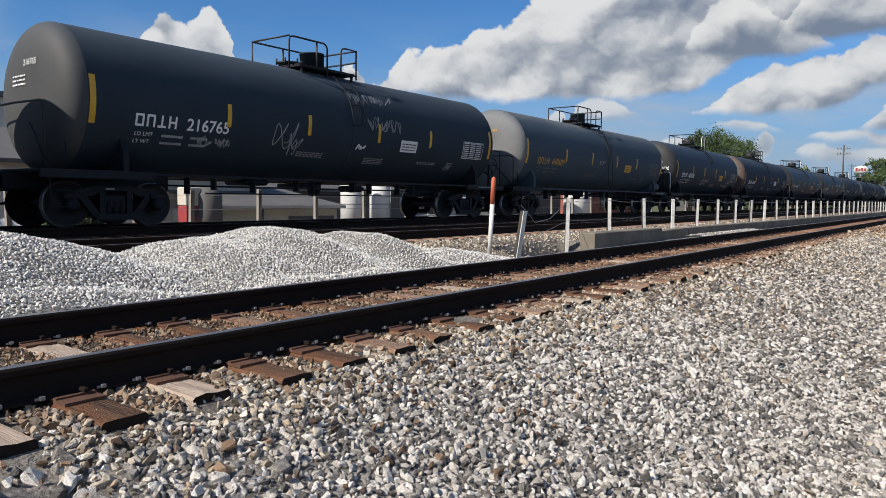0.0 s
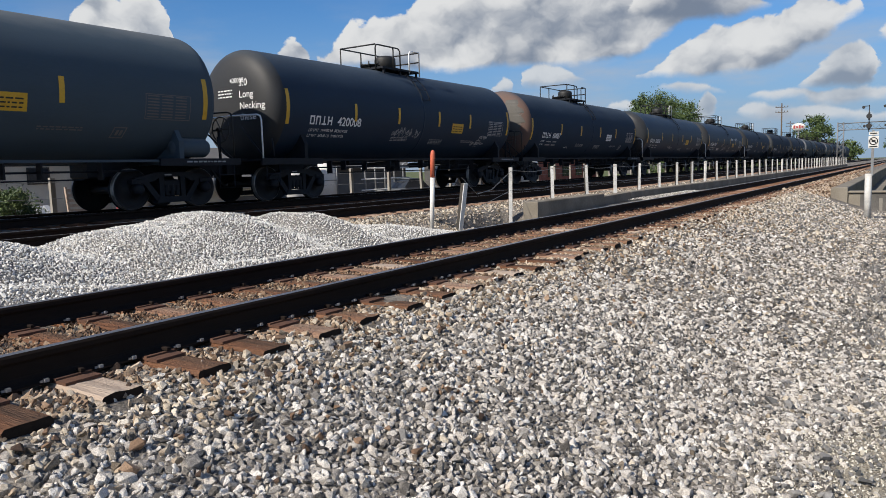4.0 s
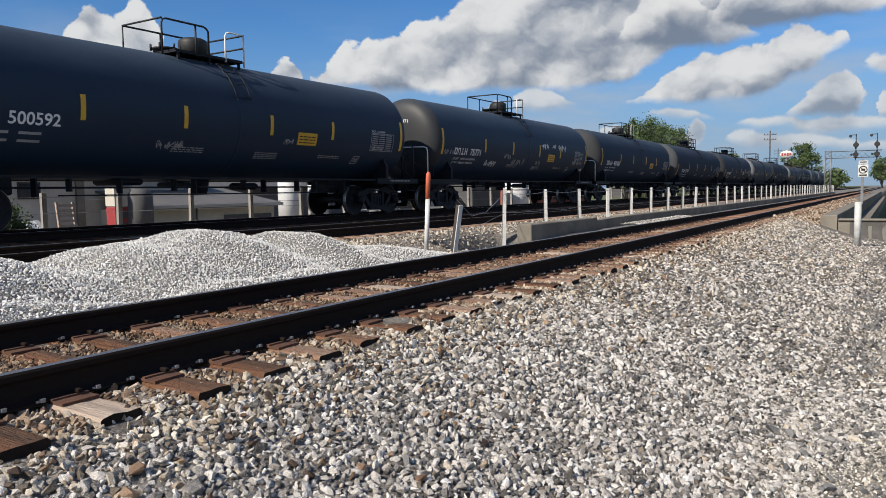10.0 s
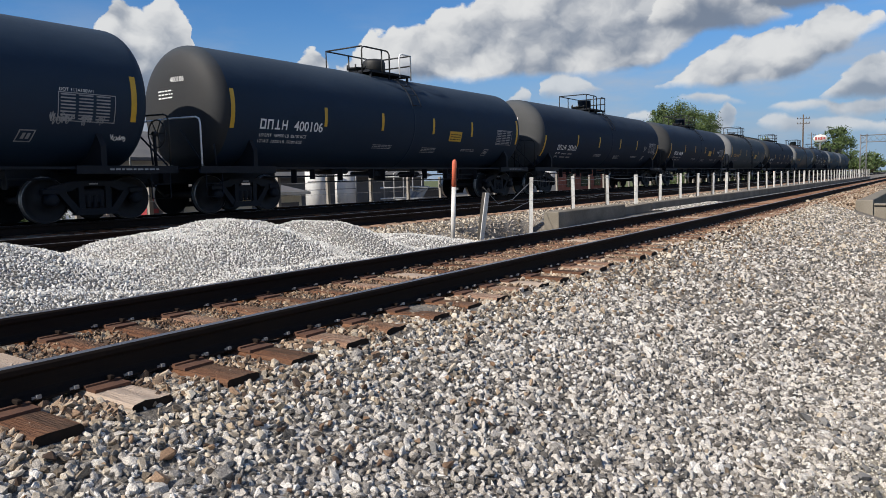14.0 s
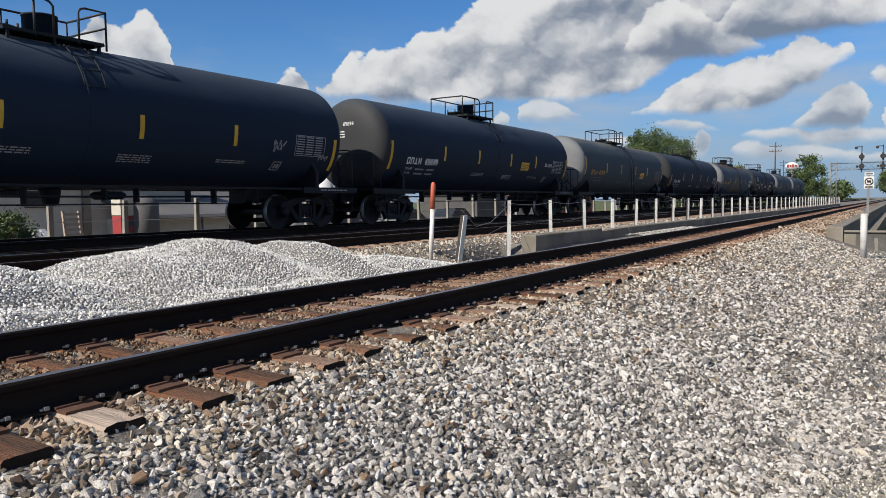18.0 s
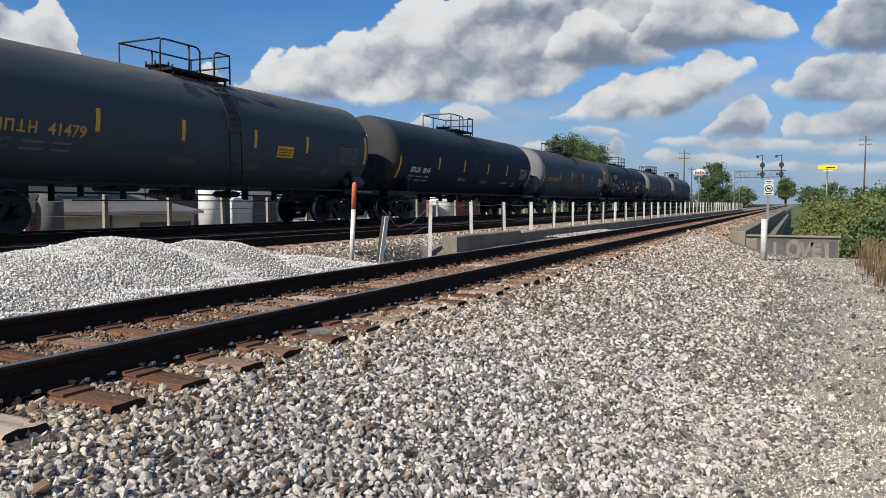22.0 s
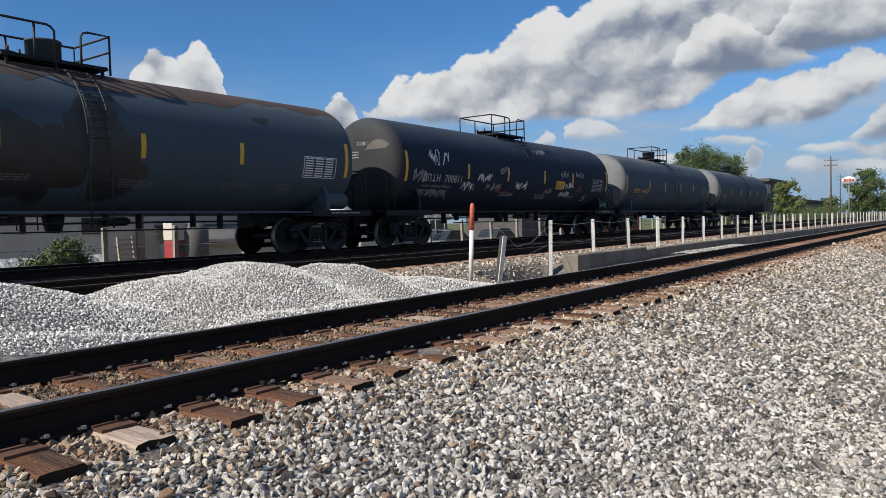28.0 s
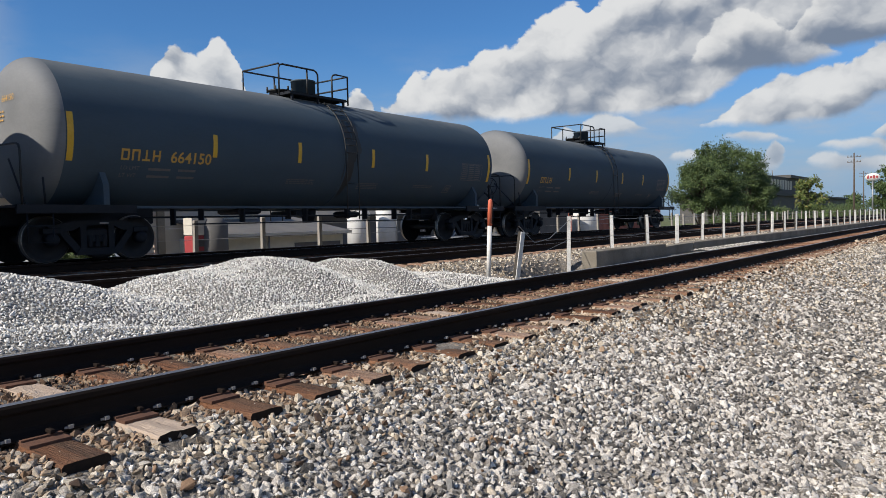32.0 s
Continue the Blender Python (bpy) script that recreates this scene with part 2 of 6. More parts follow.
    # loose cumulus all round the rest of the sky
    loose = math_node("MULTIPLY_ADD", form, 0.12, noted(sized(place, (0.05, 0.09, 1.0)), 1.0, 5.0, 0.5).outputs["Fac"])
    loose = math_node("MULTIPLY", ranged(loose, 0.54, 0.62), math_node("MULTIPLY", ranged(height, 3.0, 8.0), ranged(height, 60.0, 40.0)))
    outside = math_node("MAXIMUM", ranged(math_node("ABSOLUTE", math_node("SUBTRACT", bearing, 26.0)), 40.0, 50.0), ranged(height, 21.0, 27.0))
    seen = blend(math_node("MULTIPLY", loose, outside), seen, (0.56, 0.57, 0.58, 1))
    glow = wired(tree, "ShaderNodeBackground", [("Color", seen), ("Strength", 1.0)])
    wired(tree, "ShaderNodeOutputWorld", [("Surface", glow.outputs[0])])


SKY_LEVEL = 0.094
build_sky()
scene.view_settings.exposure = 0.0

# ---- materials ----
def surface(name, colours, rough=0.7, metal=0.0, scale=6.0, fine=60.0, bump=0.15, gap=0.01, spread=0.0, island=False, coat=0.0, stretch=(1, 1, 1), worn=None, sheen=0.5, dust_and_skylight=None, top=0.75, fade=0.45, speckle=0.0):
    """Colours from dark to light, mixed by broad patches and fine grain; spread: lightness differs from piece to piece;
    worn: (colour, amount) of dust or rust in broad patches."""
    m = bpy.data.materials.new(name)
    m.use_nodes = True
    t = m.node_tree
    b = t.nodes["Principled BSDF"]
    b.inputs["Metallic"].default_value, b.inputs["Coat Weight"].default_value = metal, coat
    b.inputs["Specular IOR Level"].default_value = sheen
    place = wired(t, "ShaderNodeTexCoord").outputs["Object"]
    place = wired(t, "ShaderNodeMapping", [("Vector", place), ("Scale", stretch)]).outputs[0]
    broad = wired(t, "ShaderNodeTexNoise", [("Vector", place), ("Scale", scale), ("Detail", 5.0), ("Roughness", 0.6)]).outputs["Fac"]
    grain = wired(t, "ShaderNodeTexNoise", [("Vector", place), ("Scale", fine), ("Detail", 4.0), ("Roughness", 0.65)]).outputs["Fac"]
    mixed = wired(t, "ShaderNodeMath", [(0, broad), (1, 0.6), (2, 0.0)], operation="MULTIPLY_ADD").outputs[0]
    mixed = wired(t, "ShaderNodeMath", [(0, grain), (1, 0.4), (2, mixed)], operation="MULTIPLY_ADD").outputs[0]
    if spread:
        if island:
            rand = wired(t, "ShaderNodeNewGeometry").outputs["Random Per Island"]
        else:
            rand = wired(t, "ShaderNodeObjectInfo").outputs["Random"]
        rand = wired(t, "ShaderNodeMath", [(0, rand), (1, 0.5)], operation="SUBTRACT").outputs[0]
        mixed = wired(t, "ShaderNodeMath", [(0, rand), (1, spread), (2, mixed)], operation="MULTIPLY_ADD").outputs[0]
    ramp = wired(t, "ShaderNodeValToRGB", [("Fac", mixed)])
    stops = ramp.color_ramp.elements
    low, high = (0.3, 0.7) if not spread else (0.1, 0.9)
    for n, c in enumerate(colours):
        where = low + (high - low) * n / max(1, len(colours) - 1)
        stop = stops[n] if n < 2 else stops.new(where)
        stop.position, stop.color = where, (*c, 1)
    colour = ramp.outputs[0]
    if worn:
        dust = wired(t, "ShaderNodeTexNoise", [("Vector", place), ("Scale", scale * 0.35), ("Detail", 7.0), ("Roughness", 0.65)]).outputs["Fac"]
        dust = wired(t, "ShaderNodeMapRange", [("Value", dust), ("From Min", 0.45), ("From Max", 0.75), ("To Max", worn[1])]).outputs[0]
        colour = wired(t, "ShaderNodeMix", [("Factor", dust), (6, colour), (7, (*worn[0], 1))], data_type="RGBA").outputs[2]
    if speckle:
        specks = wired(t, "ShaderNodeTexNoise", [("Vector", place), ("Scale", fine * 2.2), ("Detail", 5.0), ("Roughness", 0.75)]).outputs["Fac"]
        specks = wired(t, "ShaderNodeMapRange", [("Value", specks), ("From Min", 0.35), ("From Max", 0.65), ("To Min", 1 - speckle), ("To Max", 1 + 0.25 * speckle)]).outputs[0]
        colour = wired(t, "ShaderNodeMix", [("Factor", 1.0), (6, colour), (7, specks)], data_type="RGBA", blend_type="MULTIPLY").outputs[2]
    # Tints faces the more they turn upward.
    if dust_and_skylight:
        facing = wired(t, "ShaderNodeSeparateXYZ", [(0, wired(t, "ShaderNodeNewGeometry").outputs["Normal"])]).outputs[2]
        upturned = wired(t, "ShaderNodeMath", [(0, broad), (1, 0.5), (2, facing)], operation="MULTIPLY_ADD").outputs[0]
        upturned = wired(t, "ShaderNodeMapRange", [("Value", upturned), ("From Min", top), ("From Max", top + fade), ("To Max", dust_and_skylight[1])]).outputs[0]
        colour = wired(t, "ShaderNodeMix", [("Factor", upturned), (6, colour), (7, (*dust_and_skylight[0], 1))], data_type="RGBA").outputs[2]
    t.links.new(colour, b.inputs["Base Color"])
    gloss = wired(t, "ShaderNodeMapRange", [("Value", grain), ("To Min", rough - 0.1), ("To Max", min(1.0, rough + 0.1))]).outputs[0]
    t.links.new(gloss, b.inputs["Roughness"])
    if bump:
        rise = wired(t, "ShaderNodeBump", [("Height", grain), ("Strength", bump), ("Distance", gap)]).outputs[0]
        t.links.new(rise, b.inputs["Normal"])
    return m


STONE_GREY = surface("grey_ballast", [(0.085, 0.078, 0.07), (0.25, 0.229, 0.204), (0.47, 0.432, 0.386), (0.6, 0.553, 0.495), (0.72, 0.671, 0.608), (0.89, 0.855, 0.8)], 0.88, scale=30, fine=100, bump=0.9, gap=0.008, spread=0.85, island=True, speckle=0.65)
STONE_TAN = surface("tan_ballast", [(0.06, 0.036, 0.024), (0.19, 0.115, 0.07), (0.33, 0.215, 0.135), (0.46, 0.36, 0.25)], 0.9, scale=9, fine=80, bump=0.3, gap=0.006, spread=0.9, island=True, speckle=0.5)
STONE_BROWN = surface("brown_ballast", [(0.08, 0.05, 0.033), (0.27, 0.18, 0.115), (0.44, 0.33, 0.23), (0.6, 0.51, 0.4)], 0.9, scale=24, fine=90, bump=0.5, gap=0.006, spread=0.9, island=True, speckle=0.5)
STONE_MIXED = surface("mixed_ballast", [(0.12, 0.092, 0.065), (0.36, 0.292, 0.215), (0.58, 0.5, 0.39), (0.76, 0.69, 0.585)], 0.9, scale=24, fine=90, bump=0.6, gap=0.006, spread=0.85, island=True, speckle=0.5)
STONE_DARK = surface("dark_grey_stone", [(0.09, 0.09, 0.088), (0.17, 0.165, 0.16), (0.27, 0.262, 0.25)], 0.85, scale=3, fine=80, bump=0.3, gap=0.006, spread=1.0, island=True, speckle=0.4)
STONE_WHITE = surface("white_gravel", [(0.45, 0.43, 0.395), (0.7, 0.675, 0.63), (0.82, 0.8, 0.755), (0.92, 0.905, 0.87)], 0.9, scale=9, fine=80, bump=0.3, gap=0.005, spread=0.6, island=True, speckle=0.3)
STONE_GRIT = surface("pale_path_grit", [(0.25, 0.222, 0.18), (0.5, 0.458, 0.38), (0.68, 0.635, 0.54), (0.84, 0.8, 0.7)], 0.9, scale=3, fine=80, bump=0.3, gap=0.006, spread=1.1, island=True, speckle=0.4)
STONE_HEART = surface("heap_gap_shade", [(0.14, 0.132, 0.118), (0.27, 0.257, 0.235), (0.42, 0.403, 0.37)], 0.95, scale=6, fine=45, bump=0.9, gap=0.02, speckle=0.6)
SOIL = surface("ballast_bed", [(0.075, 0.066, 0.056), (0.17, 0.15, 0.128), (0.29, 0.262, 0.226), (0.42, 0.388, 0.342)], 0.95, scale=1.2, fine=28, bump=0.9, gap=0.03, speckle=0.7)
PATH_DIRT = surface("gravel_path", [(0.3, 0.266, 0.21), (0.49, 0.445, 0.36), (0.66, 0.612, 0.51)], 0.95, scale=1.0, fine=32, bump=1.0, gap=0.03, speckle=0.75, worn=((0.17, 0.145, 0.09), 0.55))
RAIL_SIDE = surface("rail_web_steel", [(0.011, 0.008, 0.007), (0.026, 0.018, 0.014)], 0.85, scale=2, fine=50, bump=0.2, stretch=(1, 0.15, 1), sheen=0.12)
RAIL_TOP = surface("polished_rail_head", [(0.22, 0.22, 0.225), (0.36, 0.36, 0.37)], 0.45, metal=0.85, scale=2, fine=60, bump=0.05, stretch=(1, 0.05, 1))
TIE_WOOD = surface("weathered_tie_wood", [(0.06, 0.038, 0.028), (0.17, 0.1, 0.065), (0.28, 0.175, 0.115), (0.4, 0.29, 0.22)], 0.95, scale=2.5, fine=22, bump=0.9, gap=0.025, spread=0.8, stretch=(0.4, 5, 3), sheen=0.2, speckle=0.4, worn=((0.36, 0.14, 0.06), 0.8))
# Tie ends turn from the sun; their shade is painted into this colour.
TIE_END = surface("shaded_tie_end", [(0.012, 0.009, 0.007), (0.035, 0.024, 0.018)], 0.95, scale=6, fine=40, bump=0.6, sheen=0.2)
TIE_PALE = surface("bleached_tie_wood", [(0.27, 0.2, 0.15), (0.4, 0.31, 0.24), (0.5, 0.41, 0.33)], 0.9, scale=2.5, fine=22, bump=0.6, gap=0.02, stretch=(0.4, 5, 3))
RUST = surface("rusty_steel", [(0.045, 0.022, 0.016), (0.095, 0.045, 0.028), (0.16, 0.075, 0.042)], 0.85, metal=0.1, scale=6, fine=60, bump=0.3)
ANCHOR_STEEL = surface("bright_anchor_steel", [(0.24, 0.235, 0.23), (0.36, 0.35, 0.34)], 0.55, metal=0.3, scale=8, fine=80, bump=0.1)
CONCRETE = surface("old_concrete", [(0.135, 0.118, 0.094), (0.215, 0.192, 0.156), (0.3, 0.27, 0.225)], 0.9, scale=1.2, fine=30, bump=0.25, worn=((0.1, 0.086, 0.068), 0.6), sheen=0.2)
FADED_SPRAY = surface("faded_pale_spray", [(0.11, 0.1, 0.088), (0.19, 0.175, 0.152), (0.25, 0.232, 0.2)], 0.9, scale=2.5, fine=25, bump=0.1)
PAINTED_BAND = surface("sprayed_grey_paint", [(0.05, 0.047, 0.044), (0.1, 0.094, 0.086), (0.17, 0.16, 0.145)], 0.85, scale=1.5, fine=30, bump=0.2)
DARK_STEEL = surface("dark_underframe_steel", [(0.005, 0.007, 0.011), (0.012, 0.0145, 0.02)], 0.65, scale=4, fine=50, bump=0.1, sheen=0.25)
WHEEL_STEEL = surface("oiled_wheel_steel", [(0.008, 0.009, 0.012), (0.024, 0.023, 0.024)], 0.6, metal=0.2, scale=5, fine=60, bump=0.1, sheen=0.3)
BRIGHT_STEEL = surface("worn_tread_steel", [(0.25, 0.24, 0.23), (0.4, 0.38, 0.36)], 0.4, metal=0.8, scale=5, fine=60, bump=0.05)
YELLOW = surface("yellow_reflective_tape", [(0.55, 0.3, 0.015), (0.7, 0.42, 0.03)], 0.45, scale=5, fine=40, bump=0.0)
WHITE_PAINT = surface("white_stencil_paint", [(0.7, 0.7, 0.7), (0.86, 0.86, 0.86)], 0.6, scale=8, fine=60, bump=0.0)
CHALK = surface("grey_spray_paint", [(0.2, 0.2, 0.21), (0.4, 0.4, 0.41)], 0.7, scale=4, fine=40, bump=0.0)
TURQUOISE_SPRAY = surface("turquoise_spray_paint", [(0.1, 0.3, 0.33), (0.2, 0.5, 0.52)], 0.6, scale=4, fine=40, bump=0.0)
RED_SPRAY = surface("faded_red_spray_paint", [(0.12, 0.03, 0.025), (0.24, 0.07, 0.06)], 0.7, scale=4, fine=40, bump=0.0)
CORRUGATED = surface("pale_corrugated_sheet", [(0.4, 0.41, 0.41), (0.55, 0.56, 0.56)], 0.5, metal=0.3, scale=2, fine=30, bump=0.05)
ORANGE_STENCIL = surface("faded_orange_stencil", [(0.42, 0.23, 0.04), (0.6, 0.36, 0.08)], 0.7, scale=8, fine=60, bump=0.0)
FAINT_INK = surface("faded_stencil_ink", [(0.09, 0.085, 0.085), (0.16, 0.145, 0.14)], 0.7, scale=8, fine=60, bump=0.0)
SPILL = surface("dark_spill_stain", [(0.012, 0.013, 0.015), (0.03, 0.032, 0.035)], 0.55, scale=3, fine=30, bump=0.0)
SPILL_DUST = surface("pale_grey_paint_patch", [(0.2, 0.205, 0.21), (0.3, 0.3, 0.3)], 0.6, scale=2, fine=30, bump=0.0)
PRIMER = surface("dull_grey_primer", [(0.075, 0.07, 0.062), (0.12, 0.112, 0.1)], 0.7, scale=2, fine=30, bump=0.02, speckle=0.3)
RUST_FILM = surface("thin_tan_rust_film", [(0.12, 0.1, 0.075), (0.2, 0.155, 0.1)], 0.8, scale=2, fine=25, bump=0.03, speckle=0.3)
TOP_RUST = surface("ragged_brown_top_coat", [(0.035, 0.028, 0.026), (0.075, 0.05, 0.04), (0.12, 0.075, 0.055)], 0.8, scale=2, fine=25, bump=0.05, speckle=0.4)
POST_WHITE = surface("flaking_white_paint", [(0.42, 0.41, 0.39), (0.66, 0.65, 0.62), (0.75, 0.74, 0.72)], 0.75, scale=5, fine=40, bump=0.2, worn=((0.15, 0.12, 0.09), 0.5))
POST_GREY = surface("weathered_grey_wood", [(0.2, 0.185, 0.16), (0.36, 0.335, 0.3)], 0.9, scale=3, fine=30, bump=0.4, stretch=(4, 4, 0.6))
POST_DARK = surface("dark_post_steel", [(0.025, 0.025, 0.022), (0.07, 0.06, 0.05)], 0.8, scale=6, fine=50, bump=0.2)
POST_ORANGE = surface("faded_orange_plastic", [(0.5, 0.1, 0.05), (0.66, 0.17, 0.09)], 0.6, scale=4, fine=40, bump=0.05)
WIRE = surface("galvanised_cable", [(0.2, 0.2, 0.2), (0.36, 0.36, 0.36)], 0.5, metal=0.6, scale=8, fine=80, bump=0.1)
LEAF = surface("green_leaves", [(0.028, 0.052, 0.016), (0.064, 0.104, 0.03), (0.125, 0.165, 0.05)], 0.6, scale=0.6, fine=9, bump=0.0, spread=0.7, island=True)
LEAF_AUTUMN = surface("turning_leaves", [(0.05, 0.078, 0.02), (0.1, 0.145, 0.034), (0.165, 0.19, 0.05), (0.2, 0.15, 0.055)], 0.65, scale=0.5, fine=9, bump=0.0, spread=0.7, island=True)
BARK = surface("brown_bark", [(0.05, 0.035, 0.025), (0.13, 0.1, 0.075)], 0.9, scale=3, fine=30, bump=0.5, gap=0.03, stretch=(4, 4, 0.8))
SIDING = surface("beige_grey_stucco", [(0.5, 0.465, 0.395), (0.66, 0.62, 0.53)], 0.85, scale=0.8, fine=30, bump=0.15, worn=((0.22, 0.2, 0.17), 0.5))
CREAM = surface("cream_painted_wall", [(0.62, 0.58, 0.45), (0.75, 0.7, 0.55)], 0.8, scale=1.5, fine=30, bump=0.1, worn=((0.34, 0.31, 0.24), 0.5))
ROOF_GREY = surface("grey_roof_sheet", [(0.075, 0.075, 0.078), (0.13, 0.128, 0.125)], 0.8, scale=1.5, fine=30, bump=0.1, worn=((0.17, 0.15, 0.12), 0.5))
BRICK = surface("red_brick", [(0.16, 0.05, 0.035), (0.28, 0.09, 0.06), (0.34, 0.14, 0.1)], 0.85, scale=2, fine=40, bump=0.2)
TANK_WHITE = surface("white_storage_tank_paint", [(0.62, 0.62, 0.61), (0.78, 0.78, 0.77)], 0.5, scale=1.5, fine=30, bump=0.03, worn=((0.4, 0.38, 0.34), 0.4))
RED_PAINT = surface("faded_red_paint", [(0.24, 0.025, 0.03), (0.36, 0.05, 0.05)], 0.6, scale=3, fine=40, bump=0.05)
DARK_WALL_AND_SHADE = surface("dark_weathered_wall_and_pit_shade", [(0.05, 0.05, 0.05), (0.11, 0.105, 0.1)], 0.8, scale=1.0, fine=20, bump=0.1)
GALV = surface("grey_galvanised_steel", [(0.16, 0.165, 0.17), (0.28, 0.285, 0.29)], 0.5, metal=0.5, scale=3, fine=40, bump=0.05)
BLACK = surface("matt_black_paint", [(0.008, 0.008, 0.008), (0.018, 0.018, 0.018)], 0.6, scale=4, fine=40, bump=0.05)
GLASS_DARK = surface("dark_window_glass", [(0.02, 0.024, 0.03), (0.04, 0.046, 0.055)], 0.12, scale=1, fine=8, bump=0.0)
SIGN_YELLOW = surface("yellow_sign_face", [(0.75, 0.5, 0.01), (0.85, 0.6, 0.02)], 0.5, scale=1, fine=8, bump=0.0)
DRY_STALK = surface("dry_brown_stalks", [(0.12, 0.075, 0.04), (0.24, 0.165, 0.09)], 0.9, scale=3, fine=30, bump=0.0, spread=0.6, island=True)
GRASS = surface("rough_grass", [(0.04, 0.06, 0.015), (0.08, 0.1, 0.03), (0.16, 0.15, 0.06)], 0.9, scale=0.4, fine=12, bump=0.4, gap=0.05)


# ---- mesh building ----
class Shape:
    """Gathers vertices and faces of one mesh."""

    def __init__(self):
        self.v, self.f, self.smooth = [], [], []

    def add(self, verts, faces, smooth=False):
        n = len(self.v)
        self.v += [tuple(p) for p in verts]
        self.f += [tuple(n + i for i in face) for face in faces]
        self.smooth += [smooth] * len(faces)
        return self

    def box(self, x0, x1, y0, y1, z0, z1, m=None, bevel=0.0):
        if bevel:
            b = min(bevel, (x1 - x0) / 3, (y1 - y0) / 3, (z1 - z0) / 3)
            pts = []
            for z, i in ((z0, b), (z0 + b, 0), (z1 - b, 0), (z1, b)):
                pts += [(x0 + i, y0 + i, z), (x1 - i, y0 + i, z), (x1 - i, y1 - i, z), (x0 + i, y1 - i, z)]
            faces = [(3, 2, 1, 0), (12, 13, 14, 15)] + [(4 * r + k, 4 * r + (k + 1) % 4, 4 * r + 4 + (k + 1) % 4, 4 * r + 4 + k) for r in range(3) for k in range(4)]
        else:
            pts = [(x0, y0, z0), (x1, y0, z0), (x1, y1, z0), (x0, y1, z0), (x0, y0, z1), (x1, y0, z1), (x1, y1, z1), (x0, y1, z1)]
            faces = [(3, 2, 1, 0), (4, 5, 6, 7), (0, 1, 5, 4), (1, 2, 6, 5), (2, 3, 7, 6), (3, 0, 4, 7)]
        if m is not None:
            pts = [m @ Vector(p) for p in pts]
        return self.add(pts, faces)

    def lathe(self, rings, n=24, axis="z", at=(0, 0, 0), smooth=True, caps=True):
        """rings: (radius, height) along the axis; both ends are closed unless caps is off."""
        pts, faces = [], []
        for r, h in rings:
            for k in range(n):
                a = 2 * math.pi * k / n
                c, s = r * math.cos(a), r * math.sin(a)
                p = {"z": (c, s, h), "y": (s, h, c), "x": (h, c, s)}[axis]
                pts.append((p[0] + at[0], p[1] + at[1], p[2] + at[2]))
        for i in range(len(rings) - 1):
            for k in range(n):
                faces.append((i * n + k, i * n + (k + 1) % n, (i + 1) * n + (k + 1) % n, (i + 1) * n + k))
        self.add(pts, faces, smooth)
        if not caps:
            return self
        last = (len(rings) - 1) * n
        base = len(self.v) - len(pts)
        self.f += [tuple(base + k for k in reversed(range(n))), tuple(base + last + k for k in range(n))]
        self.smooth += [False, False]
        return self

    def tube(self, pts, r, n=6):
        pts = [Vector(p) for p in pts]
        rings = []
        side = None
        for i, p in enumerate(pts):
            way = (pts[min(i + 1, len(pts) - 1)] - pts[max(i - 1, 0)]).normalized()
            if side is None:
                side = way.orthogonal().normalized()
            side = (side - way * side.dot(way)).normalized()
            other = way.cross(side)
            rr = r[i] if isinstance(r, (list, tuple)) else r
            rings += [p + rr * (math.cos(2 * math.pi * k / n) * side + math.sin(2 * math.pi * k / n) * other) for k in range(n)]
        faces = [(i * n + k, i * n + (k + 1) % n, (i + 1) * n + (k + 1) % n, (i + 1) * n + k) for i in range(len(pts) - 1) for k in range(n)]
        faces += [tuple(reversed(range(n))), tuple((len(pts) - 1) * n + k for k in range(n))]
        return self.add(rings, faces, True)

    def prism(self, outline, a, b, axis="y"):
        """An outline of (p, q) drawn along an axis from a to b: y takes (x, z), x takes (y, z), z takes (x, y)."""
        n = len(outline)
        put = {"y": lambda p, q, h: (p, h, q), "x": lambda p, q, h: (h, p, q), "z": lambda p, q, h: (p, q, h)}[axis]
        pts = [put(p, q, h) for h in (a, b) for p, q in outline]
        faces = [tuple(range(n)), tuple(reversed(range(n, 2 * n)))] + [(k, n + k, n + (k + 1) % n, (k + 1) % n) for k in range(n)]
        return self.add(pts, faces)

    def mesh(self, name, material):
        me = bpy.data.meshes.new(name)
        me.from_pydata(self.v, [], self.f)
        me.polygons.foreach_set("use_smooth", self.smooth)
        bm = bmesh.new()
        bm.from_mesh(me)
        bmesh.ops.recalc_face_normals(bm, faces=bm.faces)
        bm.to_mesh(me)
        bm.free()
        for m in material if isinstance(material, (list, tuple)) else [material]:
            me.materials.append(m)
        return me


def part(name, shape, material, parent=None, label="", m=None):
    """Links a shape, or a mesh that is shared, as one object under a thing or a part."""
    ob = new(name, shape.mesh(name, material) if isinstance(shape, Shape) else shape)
    if parent is not None:
        ob.parent = parent
    if m is not None:
        ob.matrix_basis = m
    if label:
        ob["label"] = label
    return ob


def thing(name, label, category, m=None, group="", kind=""):
    ob = tagged(new(name), label, category, group, kind)
    if m is not None:
        ob.matrix_basis = m
    return ob


def lettering(text, size, bold=0.0):
    """The outlines of a text as a mesh in x and y, left end at 0."""
    curve = bpy.data.curves.new("lettering", "FONT")
    curve.body, curve.size, curve.offset, curve.resolution_u = text, size, bold, 3
    ob = new("lettering", curve)
    me = bpy.data.meshes.new_from_object(ob.evaluated_get(bpy.context.evaluated_depsgraph_get()))
    bpy.data.objects.remove(ob)
    bpy.data.curves.remove(curve)
    verts = [tuple(v.co) for v in me.vertices]
    faces = [tuple(p.vertices) for p in me.polygons]
    bpy.data.meshes.remove(me)
    return verts, faces

# ---- ground ----
def ramp(x, points):
    return float(np.interp(x, [p[0] for p in points], [p[1] for p in points]))


